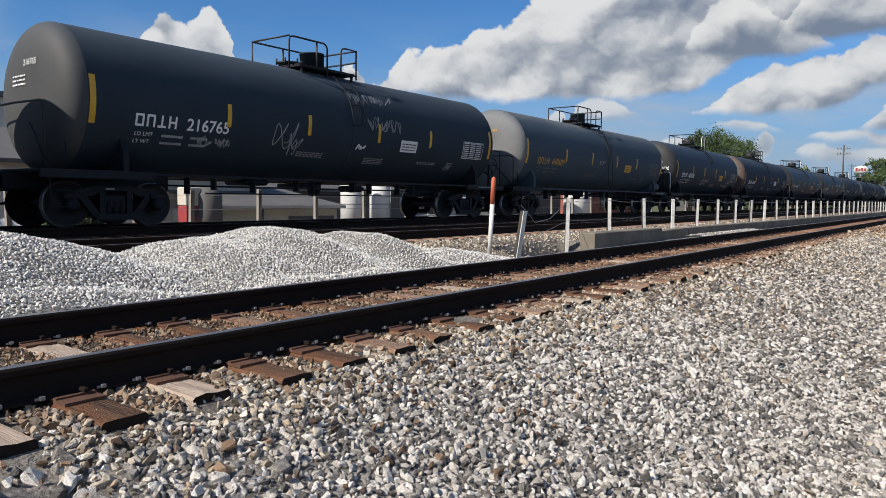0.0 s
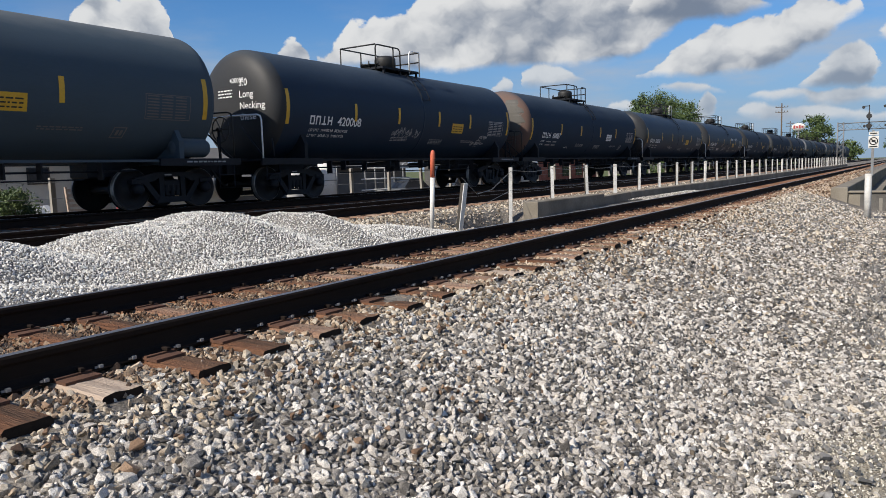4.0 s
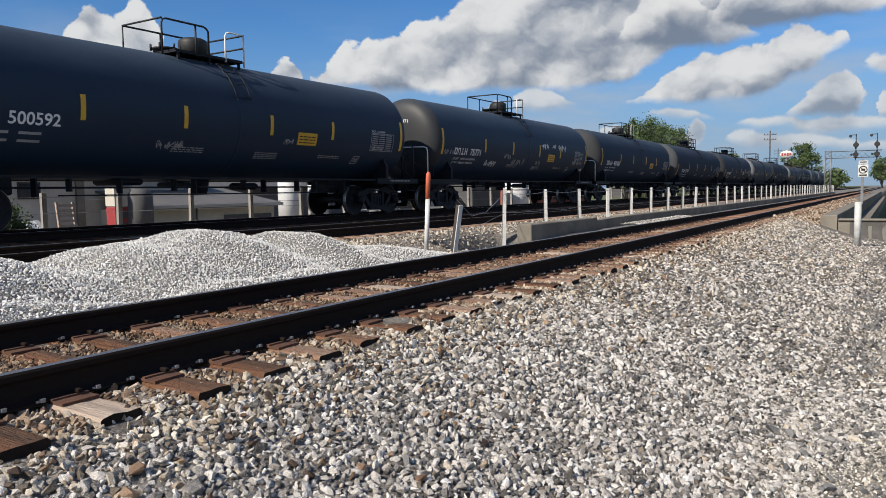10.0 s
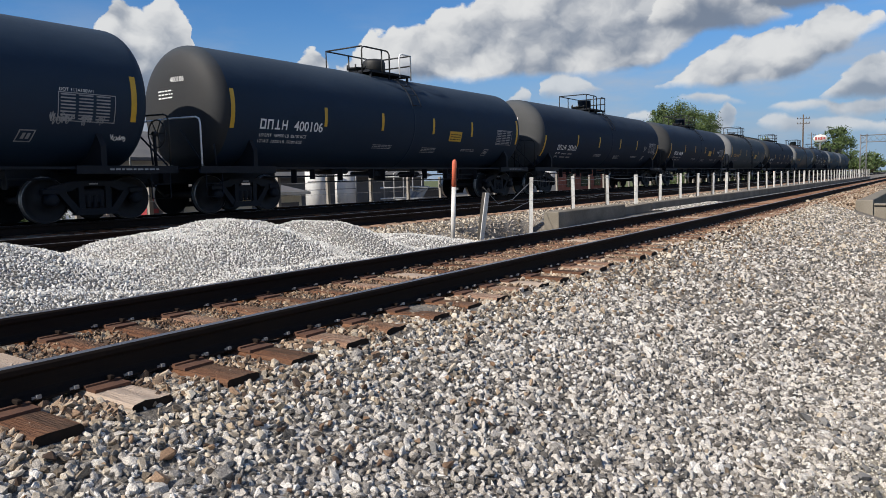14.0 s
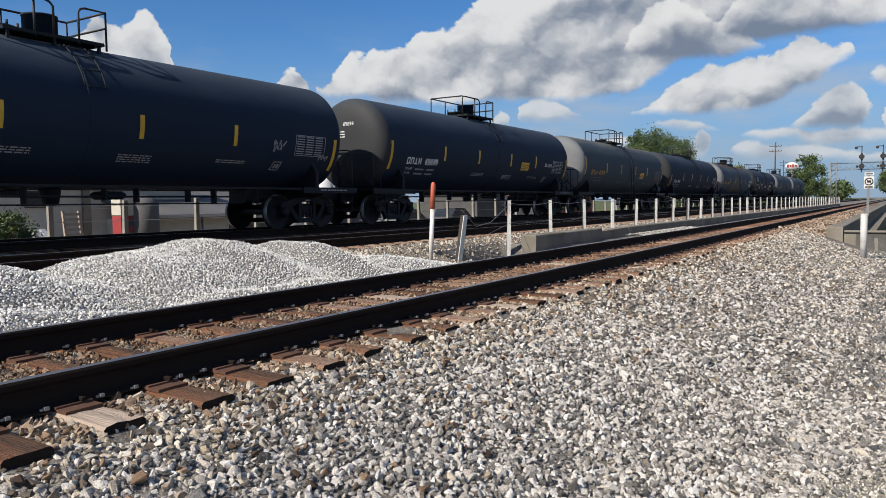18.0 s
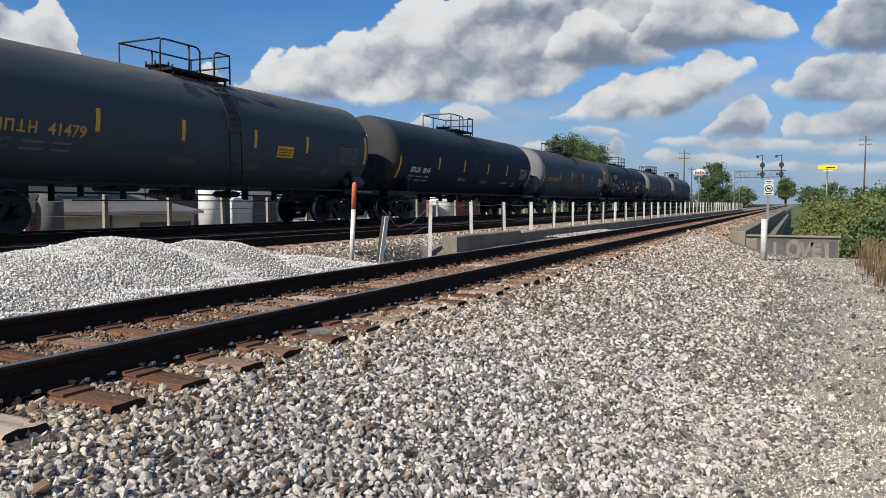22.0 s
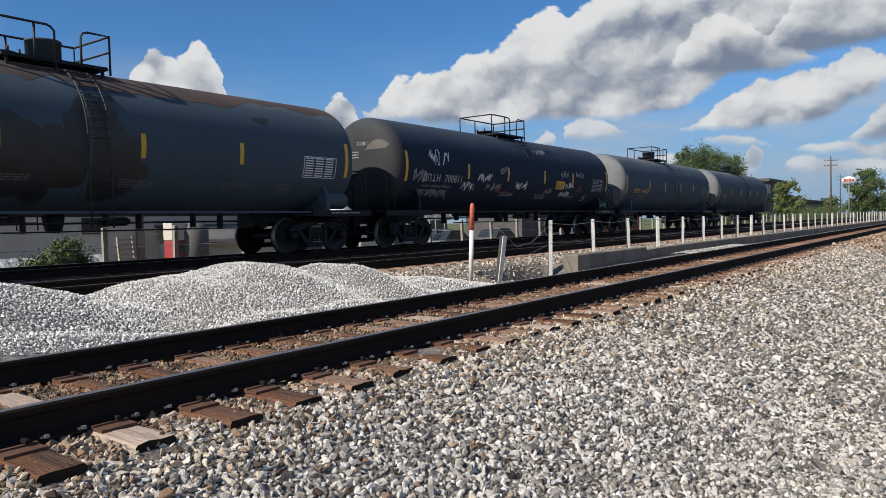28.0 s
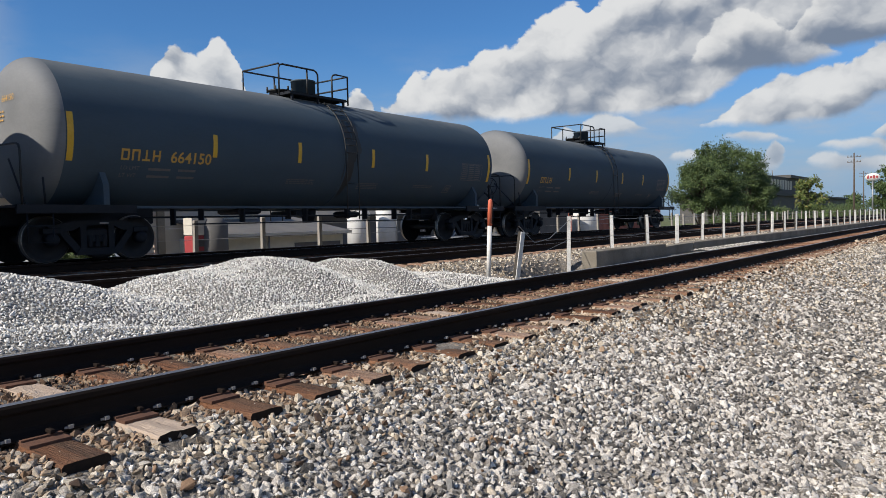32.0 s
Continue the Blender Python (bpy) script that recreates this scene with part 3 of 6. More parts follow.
HOLE_DEPTH = 1.7
LEFT_OF_TRACK = [(-4000, -1.0), (-20, -0.75), (-15.5, -0.7), (-12.9, 0.02), (-12.2, 0.17), (-8.9, 0.17), (-8.4, 0.05), (-7.9, 0.08), (-5.0, 0.08), (-4.4, 0.02), (-3.2, -0.17), (-1.6, -0.16), (-1.35, -0.06), (0, -0.05)]
RIGHT_OF_TRACK = [(0, -0.05), (0.9, -0.03), (1.2, -0.03), (1.36, -0.05), (2.0, -0.235), (3.7, -0.78), (4.2, -0.85), (7.0, -0.9), (12.0, -1.4), (60, -2.0), (4000, -2.0)]
RIGHT_ON_BRIDGE = [(0, -0.05), (1.25, -0.06), (2.3, -0.3), (2.75, -0.4), (3.0, -3.2), (60, -3.5), (4000, -2.0)]


def ground_at(x, y):
    if x < 0:
        z = ramp(x, LEFT_OF_TRACK)
        z -= HOLE_DEPTH * math.exp(-(((x + 3.15) / 0.85) ** 4 + ((y - 16.8) / 1.45) ** 4))
        return z
    bridge = min(1.0, max(0.0, (y - 31.0) / 0.8)) if y < 200 else max(0.0, 1 - (y - 200) / 60)
    return (1 - bridge) * ramp(x, RIGHT_OF_TRACK) + bridge * ramp(x, RIGHT_ON_BRIDGE)


def rough(x, y, size, seed=0.0):
    return noise.noise(Vector((x / size + seed, y / size, seed)))


def build_ground():
    near_x = list(np.arange(-14, 9, 0.16))
    xs = [-4000, -1500, -600, -250, -120, -70, -45, -32, -25, -20, -17.5, -16, -15] + near_x + [9.5, 11, 13, 16, 20, 28, 40, 60, 110, 250, 600, 1500, 4000]
    ys = [-400, -150, -60, -30, -15, -8, -4] + list(np.arange(-2, 36, 0.16)) + [37, 38.5, 40, 43, 46, 50, 55, 60, 66, 74, 84, 96, 110, 125, 145, 170, 200, 230, 265, 320, 400, 550, 800, 1300, 2200, 4500]
    shape = Shape()
    verts = []
    for y in ys:
        for x in xs:
            z = ground_at(x, y)
            if -14 < x < 9 and -3 < y < 36:
                z += 0.03 * rough(x, y, 0.9) + 0.02 * rough(x, y, 0.3, 4.0)
            verts.append((x, y, z))
    w = len(xs)
    faces = [(r * w + c, r * w + c + 1, (r + 1) * w + c + 1, (r + 1) * w + c) for r in range(len(ys) - 1) for c in range(w - 1)]
    me = bpy.data.meshes.new("ground")
    me.from_pydata(verts, [], faces)
    me.polygons.foreach_set("use_smooth", [True] * len(faces))
    for m in (SOIL, PATH_DIRT, GRASS, DARK_WALL_AND_SHADE):
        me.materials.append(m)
    kinds = []
    for r in range(len(ys) - 1):
        for c in range(w - 1):
            x, y = (xs[c] + xs[c + 1]) / 2, (ys[r] + ys[r + 1]) / 2
            edge = 4.3 + 0.35 * rough(x, y, 1.3, 2.0) + 0.03 * max(0.0, y - 12)
            # The pit's faces are coloured dark to stand for its deep shade.
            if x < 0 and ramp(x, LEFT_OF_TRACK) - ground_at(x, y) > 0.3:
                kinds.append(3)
            elif x > 9 or x < -45 or (x < -16 and y > 76) or (x > 2.9 and y > 32):
                kinds.append(2)
            else:
                kinds.append(1 if x > edge else 0)
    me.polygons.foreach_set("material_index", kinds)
    tagged(new("ground", me), "grey and tan ballast ground with a dusty gravel path beside the tracks", "ground", kind="structure")


# ---- loose stone ----
def rock_shapes(count, points, seed):
    """Broken angular stones: hulls of a few corner points on a boxy ball."""
    rng = np.random.default_rng(seed)
    shapes = []
    for _ in range(count):
        way = rng.normal(0, 1, (points, 3))
        way /= np.linalg.norm(way, axis=1, keepdims=True)
        way = np.sign(way) * np.abs(way) ** 0.8
        way *= rng.uniform(0.8, 1.0, (points, 1)) * 0.95
        bm = bmesh.new()
        for p in way:
            bm.verts.new(p)
        hull = bmesh.ops.convex_hull(bm, input=bm.verts)
        spare = {g for g in hull["geom_interior"] + hull["geom_unused"] if isinstance(g, bmesh.types.BMVert)}
        bmesh.ops.delete(bm, geom=list(spare), context="VERTS")
        bmesh.ops.triangulate(bm, faces=bm.faces)
        bmesh.ops.recalc_face_normals(bm, faces=bm.faces)
        bm.verts.index_update()
        shapes.append((np.array([tuple(v.co) for v in bm.verts]), np.array([[v.index for v in f.verts] for f in bm.faces])))
        bm.free()
    return shapes


ROCKS, SHARP_ROCKS, PEBBLES, BLUNT_ROCKS = rock_shapes(28, 11, 3), rock_shapes(40, 17, 4), rock_shapes(24, 8, 5), rock_shapes(24, 9, 6)


def scatter(name, places, size, material, label, seed=1, flat=(0.5, 0.9), sink=0.25, shapes=ROCKS, uneven=0.28, slim=(0.65, 0.95), long=(1.0, 1.4), tumble=0.55):
    """Angular stones at the given places (x, y, z), joined into one object."""
    rng = np.random.default_rng(seed)
    places = np.asarray(places, float)
    n = len(places)
    pick = rng.integers(0, len(shapes), n)
    scale = np.exp(rng.normal(0, uneven, (n, 1))) * size * 0.5
    scale = scale * np.stack([rng.uniform(*long, n), rng.uniform(*slim, n), rng.uniform(*flat, n)], 1)
    q = rng.normal(0, 1, (n, 4)) * (1, tumble, tumble, 1)
    q /= np.linalg.norm(q, axis=1, keepdims=True)
    a, b, c, d = q.T
    turn = np.stack([np.stack([1 - 2 * (c * c + d * d), 2 * (b * c - a * d), 2 * (b * d + a * c)], 1), np.stack([2 * (b * c + a * d), 1 - 2 * (b * b + d * d), 2 * (c * d - a * b)], 1), np.stack([2 * (b * d - a * c), 2 * (c * d + a * b), 1 - 2 * (b * b + c * c)], 1)], 1)
    all_verts, all_faces, start = [], [], 0
    for kind, (corners, sides) in enumerate(shapes):
        mine = np.nonzero(pick == kind)[0]
        verts = np.einsum("nij,nkj->nki", turn[mine], corners[None] * scale[mine][:, None, :])
        verts += places[mine][:, None, :]
        verts[:, :, 2] += (scale[mine, 2] * (0.5 - sink))[:, None]
        all_verts.append(verts.reshape(-1, 3))
        all_faces.append((sides[None] + start + len(corners) * np.arange(len(mine))[:, None, None]).reshape(-1, 3))
        start += len(corners) * len(mine)
    verts, faces = np.concatenate(all_verts), np.concatenate(all_faces)
    me = bpy.data.meshes.new(name)
    me.vertices.add(len(verts))
    me.vertices.foreach_set("co", verts.ravel().astype(np.float32))
    me.loops.add(len(faces) * 3)
    me.loops.foreach_set("vertex_index", faces.ravel().astype(np.int32))
    me.polygons.add(len(faces))
    me.polygons.foreach_set("loop_start", np.arange(0, len(faces) * 3, 3, dtype=np.int32))
    me.update(calc_edges=True)
    me.validate()
    me.shade_flat()
    me.materials.append(material)
    return tagged(new(name, me), label, "gravel", kind="stuff")


def spread_over(x0, x1, y0, y1, step, seed, height, keep=None):
    rng = np.random.default_rng(seed)
    out = []
    y = y0
    while y < y1:
        s = step(y) if callable(step) else step
        for x in np.arange(x0, x1, s):
            px, py = x + rng.uniform(-0.45, 0.45) * s, y + rng.uniform(-0.45, 0.45) * s
            if keep is None or keep(px, py, rng):
                out.append((px, py, height(px, py)))
        y += s
    return out


MOUND = [(-2.9, 4.31, 0.67, 1.22, 1.32), (-2.95, 5.49, 0.35, 1.1, 1.0), (-3.1, 8.33, 0.57, 1.25, 0.88), (-3.05, 7.17, 0.43, 1.3, 0.85), (-3.1, 9.97, 0.46, 1.15, 0.68), (-2.9, 11.6, 0.14, 1.0, 1.1), (-2.9, 2.2, 0.62, 1.2, 1.4)]


def mound_at(x, y):
    z = ground_at(x, y)
    rise = 0.0
    for cx, cy, h, wx, wy in MOUND:
        rise += ((h + 0.17) * math.exp(-(abs((x - cx) / wx) ** 2.2 + abs((y - cy) / wy) ** 2.0) * 0.62)) ** 3
    return z + rise ** (1 / 3) + 0.025 * rough(x, y, 0.35, 9.0)


# the ties lie at uneven steps
TIE_FROM = -24
TIE_YS = [4.075 + 0.49 * (k - 8) for k in range(TIE_FROM, 8)] + [4.075, 4.58, 5.055, 5.555, 6.06, 6.56, 7.09, 7.56, 8.0, 8.43, 8.88, 9.39, 9.88, 10.27, 10.75, 11.27]
while len(TIE_YS) < 330:
    TIE_YS.append(TIE_YS[-1] + 0.49 + 0.02 * math.sin(len(TIE_YS) * 2.3))
PALE_TIES = (3, 6, 8, 17, 27, 41)


def off_tie(y):
    """How far a place along the track lies from the middle of the nearest tie."""
    i = int(np.searchsorted(TIE_YS, y))
    return min(abs(y - TIE_YS[j]) for j in (max(0, i - 1), min(len(TIE_YS) - 1, i)))


def on_tie(x, y):
    return x < 1.38 and off_tie(y) < 0.13


def build_gravel():
    # white heap between the tracks
    shape = Shape()
    xs, ys = np.arange(-5.4, -1.05, 0.12), np.arange(-1.0, 14.2, 0.12)
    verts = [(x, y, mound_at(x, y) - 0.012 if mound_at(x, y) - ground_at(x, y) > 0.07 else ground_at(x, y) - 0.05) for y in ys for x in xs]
    w = len(xs)
    shape.add(verts, [(r * w + c, r * w + c + 1, (r + 1) * w + c + 1, (r + 1) * w + c) for r in range(len(ys) - 1) for c in range(w - 1)], True)
    # The body is coloured darker than the stones, as painted shade in their gaps.
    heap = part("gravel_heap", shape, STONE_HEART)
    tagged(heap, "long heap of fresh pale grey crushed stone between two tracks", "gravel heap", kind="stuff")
    white = spread_over(-4.1, -1.1, 3.7, 13.6, lambda y: 0.031 if y < 9.5 else 0.038, 11, mound_at, lambda x, y, r: mound_at(x, y) - ground_at(x, y) > 0.07)
    scatter("loose_gravel", white, 0.03, STONE_WHITE, "pale crushed stone lying loose over the heap", 12, flat=(0.55, 0.85), shapes=BLUNT_ROCKS, slim=(0.75, 1.0), long=(1.0, 1.25), tumble=0.5, sink=0.1, uneven=0.2)
    # grey shoulder of the near track
    def shoulder(x, y):
        return ground_at(x, y) + 0.03 * rough(x, y, 0.9) + 0.02 * rough(x, y, 0.3, 4.0)
    def edge_of_path(y):
        return 3.8 + 0.12 * rough(0.0, y, 0.5, 2.0) + 0.6 * min(1.0, max(0.0, (y - 7.2) / 1.2)) - 0.3 * min(1.0, max(0.0, (y - 9.0) / 2.0))

    def stony(x, y, fade):
        return min(1.0, max(0.0, 1 - (x - edge_of_path(y)) / fade))
    big = spread_over(1.2, 5.6, 3.2, 9.5, 0.034, 21, shoulder, lambda x, y, r: r.random() < max(0.012, stony(x, y, 0.4)) * (0.5 if x > 2.9 and y < 5.0 else 1.0) and (not on_tie(x, y) or r.random() < 0.12))
    stained = random.Random(61)
    brown = [p for p in big if stained.random() < 0.75 * math.exp(-(max(0.0, p[0] - 1.25) / 0.4) ** 2) + 0.03]
    kept = set(brown)
    big = [p for p in big if p not in kept]
    scatter("ballast_stones", brown, 0.044, STONE_MIXED, "tan and brown ballast stones beside the ties", 62, flat=(0.4, 0.75), shapes=SHARP_ROCKS, tumble=0.7)
    scatter("ballast_stones", big, 0.046, STONE_GREY, "grey and white angular ballast stones on the track shoulder", 22, flat=(0.4, 0.75), shapes=SHARP_ROCKS, uneven=0.27, slim=(0.7, 1.0), long=(1.0, 1.4), tumble=0.6)
    chips = spread_over(1.2, 5.4, 3.4, 9.0, 0.038, 65, lambda x, y: shoulder(x, y) - 0.009 * stony(x, y, 0.3), lambda x, y, r: not on_tie(x, y) and r.random() < 0.85 * stony(x, y, 0.7) and not (x > 2.9 and y < 5.0))
    scatter("ballast_stones", chips, 0.034, STONE_GREY, "small grey chips filling the gaps between the ballast stones", 66, shapes=PEBBLES, sink=0.1)
    mid = spread_over(1.25, 4.7, 9.5, 17.0, lambda y: 0.05 + 0.0016 * (y - 9.5), 23, shoulder, lambda x, y, r: r.random() < (1.0 if x < 3.9 else 0.35) and not (y > 29 and x > 2.3) and (not on_tie(x, y) or r.random() < 0.1))
    tinted = [p for p in mid if stained.random() < 0.14 + 0.5 * math.exp(-(max(0.0, p[0] - 1.25) / 0.5) ** 2) + 0.25 * math.exp(-((p[0] - 4.2) / 0.35) ** 2)]
    kept = set(tinted)
    mid = [p for p in mid if p not in kept]
    scatter("ballast_stones", tinted, 0.056, STONE_MIXED, "tan and brown stones among the grey ballast", 68, flat=(0.4, 0.75), uneven=0.28, tumble=0.5)
    scatter("ballast_stones", mid, 0.056, STONE_GREY, "grey angular ballast stones further along the track shoulder", 24, flat=(0.4, 0.75), uneven=0.28, slim=(0.75, 1.0), long=(1.0, 1.3), tumble=0.5)
    far = spread_over(1.25, 4.9, 17.0, 31.0, lambda y: 0.062 + 0.0016 * (y - 17), 55, shoulder, lambda x, y, r: r.random() < (1.0 if x < 3.9 else 0.5) and not (y > 29 and x > 2.3) and (not on_tie(x, y) or r.random() < 0.1))
    brown = [p for p in far if stained.random() < 0.4 + 0.4 * math.exp(-(max(0.0, p[0] - 1.25) / 0.6) ** 2)]
    kept = set(brown)
    deep = [p for p in far if p not in kept and stained.random() < 0.35]
    kept.update(deep)
    scatter("ballast_stones", deep, 0.062, STONE_DARK, "dark grey ballast stones towards the bridge", 69)
    scatter("ballast_stones", [p for p in far if p not in kept], 0.062, STONE_GREY, "grey ballast stones towards the bridge", 56)
    scatter("ballast_stones", brown, 0.062, STONE_MIXED, "tan ballast stones towards the bridge", 57)
    tan = spread_over(1.15, 4.0, 2.2, 30.0, lambda y: 0.1, 25, lambda x, y: shoulder(x, y) + 0.012, lambda x, y, r: not on_tie(x, y) and r.random() < 0.05 + 0.5 * math.exp(-((x - 1.2) / 0.5) ** 2))
    scatter("ballast_stones", tan, 0.05, STONE_MIXED, "tan ballast stones beside the tie ends", 26)
    rusty = spread_over(1.15, 2.6, 2.2, 20.0, lambda y: 0.08, 51, lambda x, y: shoulder(x, y) + 0.014, lambda x, y, r: not on_tie(x, y) and r.random() < 0.6 * math.exp(-(x - 1.3) / 0.55))
    scatter("ballast_stones", rusty, 0.044, STONE_TAN, "rust-stained stones beside the tie ends", 52, sink=0.0)
    dark = spread_over(2.2, 5.6, 3.4, 24.0, lambda y: 0.06, 43, lambda x, y: shoulder(x, y) + 0.012, lambda x, y, r: r.random() < 0.05 + 0.75 * math.exp(-((x - 4.15 - 0.02 * y) / 0.45) ** 2) * max(0.0, 0.4 + 1.6 * rough(x, y, 0.5, 3.0)))
    scatter("ballast_stones", dark, 0.046, STONE_DARK, "dark grey stones along the edge of the path", 44, sink=0.0)
    fine = spread_over(3.6, 5.8, 5.6, 9.6, lambda y: 0.02 + 0.0014 * (y - 5.6), 45, lambda x, y: shoulder(x, y) + 0.002, lambda x, y, r: r.random() < 0.85 * min(1.0, 1.15 + rough(x, y, 0.5, 8.0)) * min(1.0, (x - 3.5) / 0.4))
    fine += spread_over(3.9, 7.4, 9.6, 13.0, lambda y: 0.05, 49, lambda x, y: shoulder(x, y) + 0.003, lambda x, y, r: r.random() < 0.8)
    scatter("path_gravel", fine, 0.019, STONE_GRIT, "fine pale grit on the dusty path", 46, sink=0.1, shapes=PEBBLES, uneven=0.35)
    path = spread_over(3.7, 9.0, 5.0, 30.5, lambda y: 0.036 + 0.003 * y, 27, lambda x, y: shoulder(x, y) + 0.006, lambda x, y, r: r.random() < (0.95 if rough(x, y, 0.8, 6.0) > -0.12 - 0.02 * y else 0.3) * min(1.0, (9.4 - x) / 1.2) * min(1.0, 0.07 + max(0.0, y - 7.4) * 0.2 + stony(x, y, 0.8)))
    scatter("path_gravel", path, 0.04, STONE_GREY, "small loose stones on the dusty path", 28, sink=0.15, shapes=PEBBLES, uneven=0.35)
    weedy = spread_over(4.3, 8.5, 7.6, 26.0, lambda y: 0.08, 63, lambda x, y: shoulder(x, y) + 0.008, lambda x, y, r: r.random() < 0.7 * max(0.0, 2.2 * rough(x * 0.5, y * 1.6, 0.8, 5.0) - 0.25))
    scatter("path_gravel", weedy, 0.05, STONE_DARK, "dark gravel lying in streaks across the path", 64, sink=0.1, shapes=PEBBLES)
    behind = spread_over(1.2, 4.3, -6.0, 3.2, 0.1, 53, shoulder, lambda x, y, r: not on_tie(x, y))
    scatter("ballast_stones", behind, 0.11, STONE_GREY, "grey ballast stones on the track shoulder", 54)
    # cribs between the ties
    crib = spread_over(-1.3, 0.7, -4.0, 26.0, lambda y: 0.09 if y < 2 else (0.037 if y < 12 else 0.06), 29, lambda x, y: -0.02 + 0.02 * rough(x, y, 0.4), lambda x, y, r: (off_tie(y) > 0.1 + 0.03 * rough(x, y, 0.3, 7.0) or r.random() < 0.1) and abs(abs(x) - 0.755) > 0.09)
    scatter("crib_ballast", crib, 0.036, STONE_TAN, "rusty brown ballast packed between the ties", 30, sink=0.1, shapes=PEBBLES)
    edge = spread_over(0.84, 1.3, 1.0, 30.0, lambda y: 0.037 if y < 12 else 0.055, 47, lambda x, y: ground_at(x, y) + 0.02 * rough(x, y, 0.4), lambda x, y, r: not on_tie(x, y) or r.random() < 0.07)
    scatter("crib_ballast", edge, 0.042, STONE_BROWN, "brown and tan ballast between the tie ends", 48, sink=0.1)
    # tan ballast between the heap and the fence
    def bank(x, y):
        return ground_at(x, y)
    left = spread_over(-5.1, -1.15, 9.0, 46.0, lambda y: 0.06 + 0.0022 * (y - 9), 31, bank, lambda x, y, r: mound_at(x, y) - ground_at(x, y) < 0.12 and not (y > 18.0 and x > -3.6) and ramp(x, LEFT_OF_TRACK) - ground_at(x, y) < 0.35)
    scatter("ballast_stones", left, 0.062, STONE_MIXED, "tan and grey ballast stones below the fence", 32, shapes=PEBBLES)
    deck = spread_over(0.85, 2.32, 30.0, 75.0, lambda y: 0.1 + 0.003 * (y - 30), 41, lambda x, y: ground_at(x, y) + 0.02, lambda x, y, r: True)
    scatter("ballast_stones", deck, 0.09, STONE_BROWN, "tan ballast stones on the bridge deck", 42)
    strip = spread_over(-2.9, -2.2, 24.5, 31.5, lambda y: 0.05, 33, lambda x, y: -0.13 + 0.09 * math.exp(-(((x + 2.6) / 0.4) ** 2)), lambda x, y, r: r.random() < 0.85)
    scatter("loose_gravel", strip, 0.045, STONE_GREY, "pale stones along the concrete curb", 34)


# ---- tracks ----
RAIL = [(-0.076, 0), (0.076, 0), (0.076, 0.012), (0.022, 0.03), (0.009, 0.045), (0.009, 0.118), (0.034, 0.137), (0.037, 0.165), (0.028, 0.178), (-0.028, 0.178), (-0.037, 0.165), (-0.034, 0.137), (-0.009, 0.118), (-0.009, 0.045), (-0.022, 0.03), (-0.076, 0.012)]


def rail_mesh(y0, y1):
    me = Shape().prism(RAIL, y0, y1).mesh("rail", [RAIL_SIDE, RAIL_TOP])
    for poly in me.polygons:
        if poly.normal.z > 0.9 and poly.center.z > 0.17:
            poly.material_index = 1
    return me


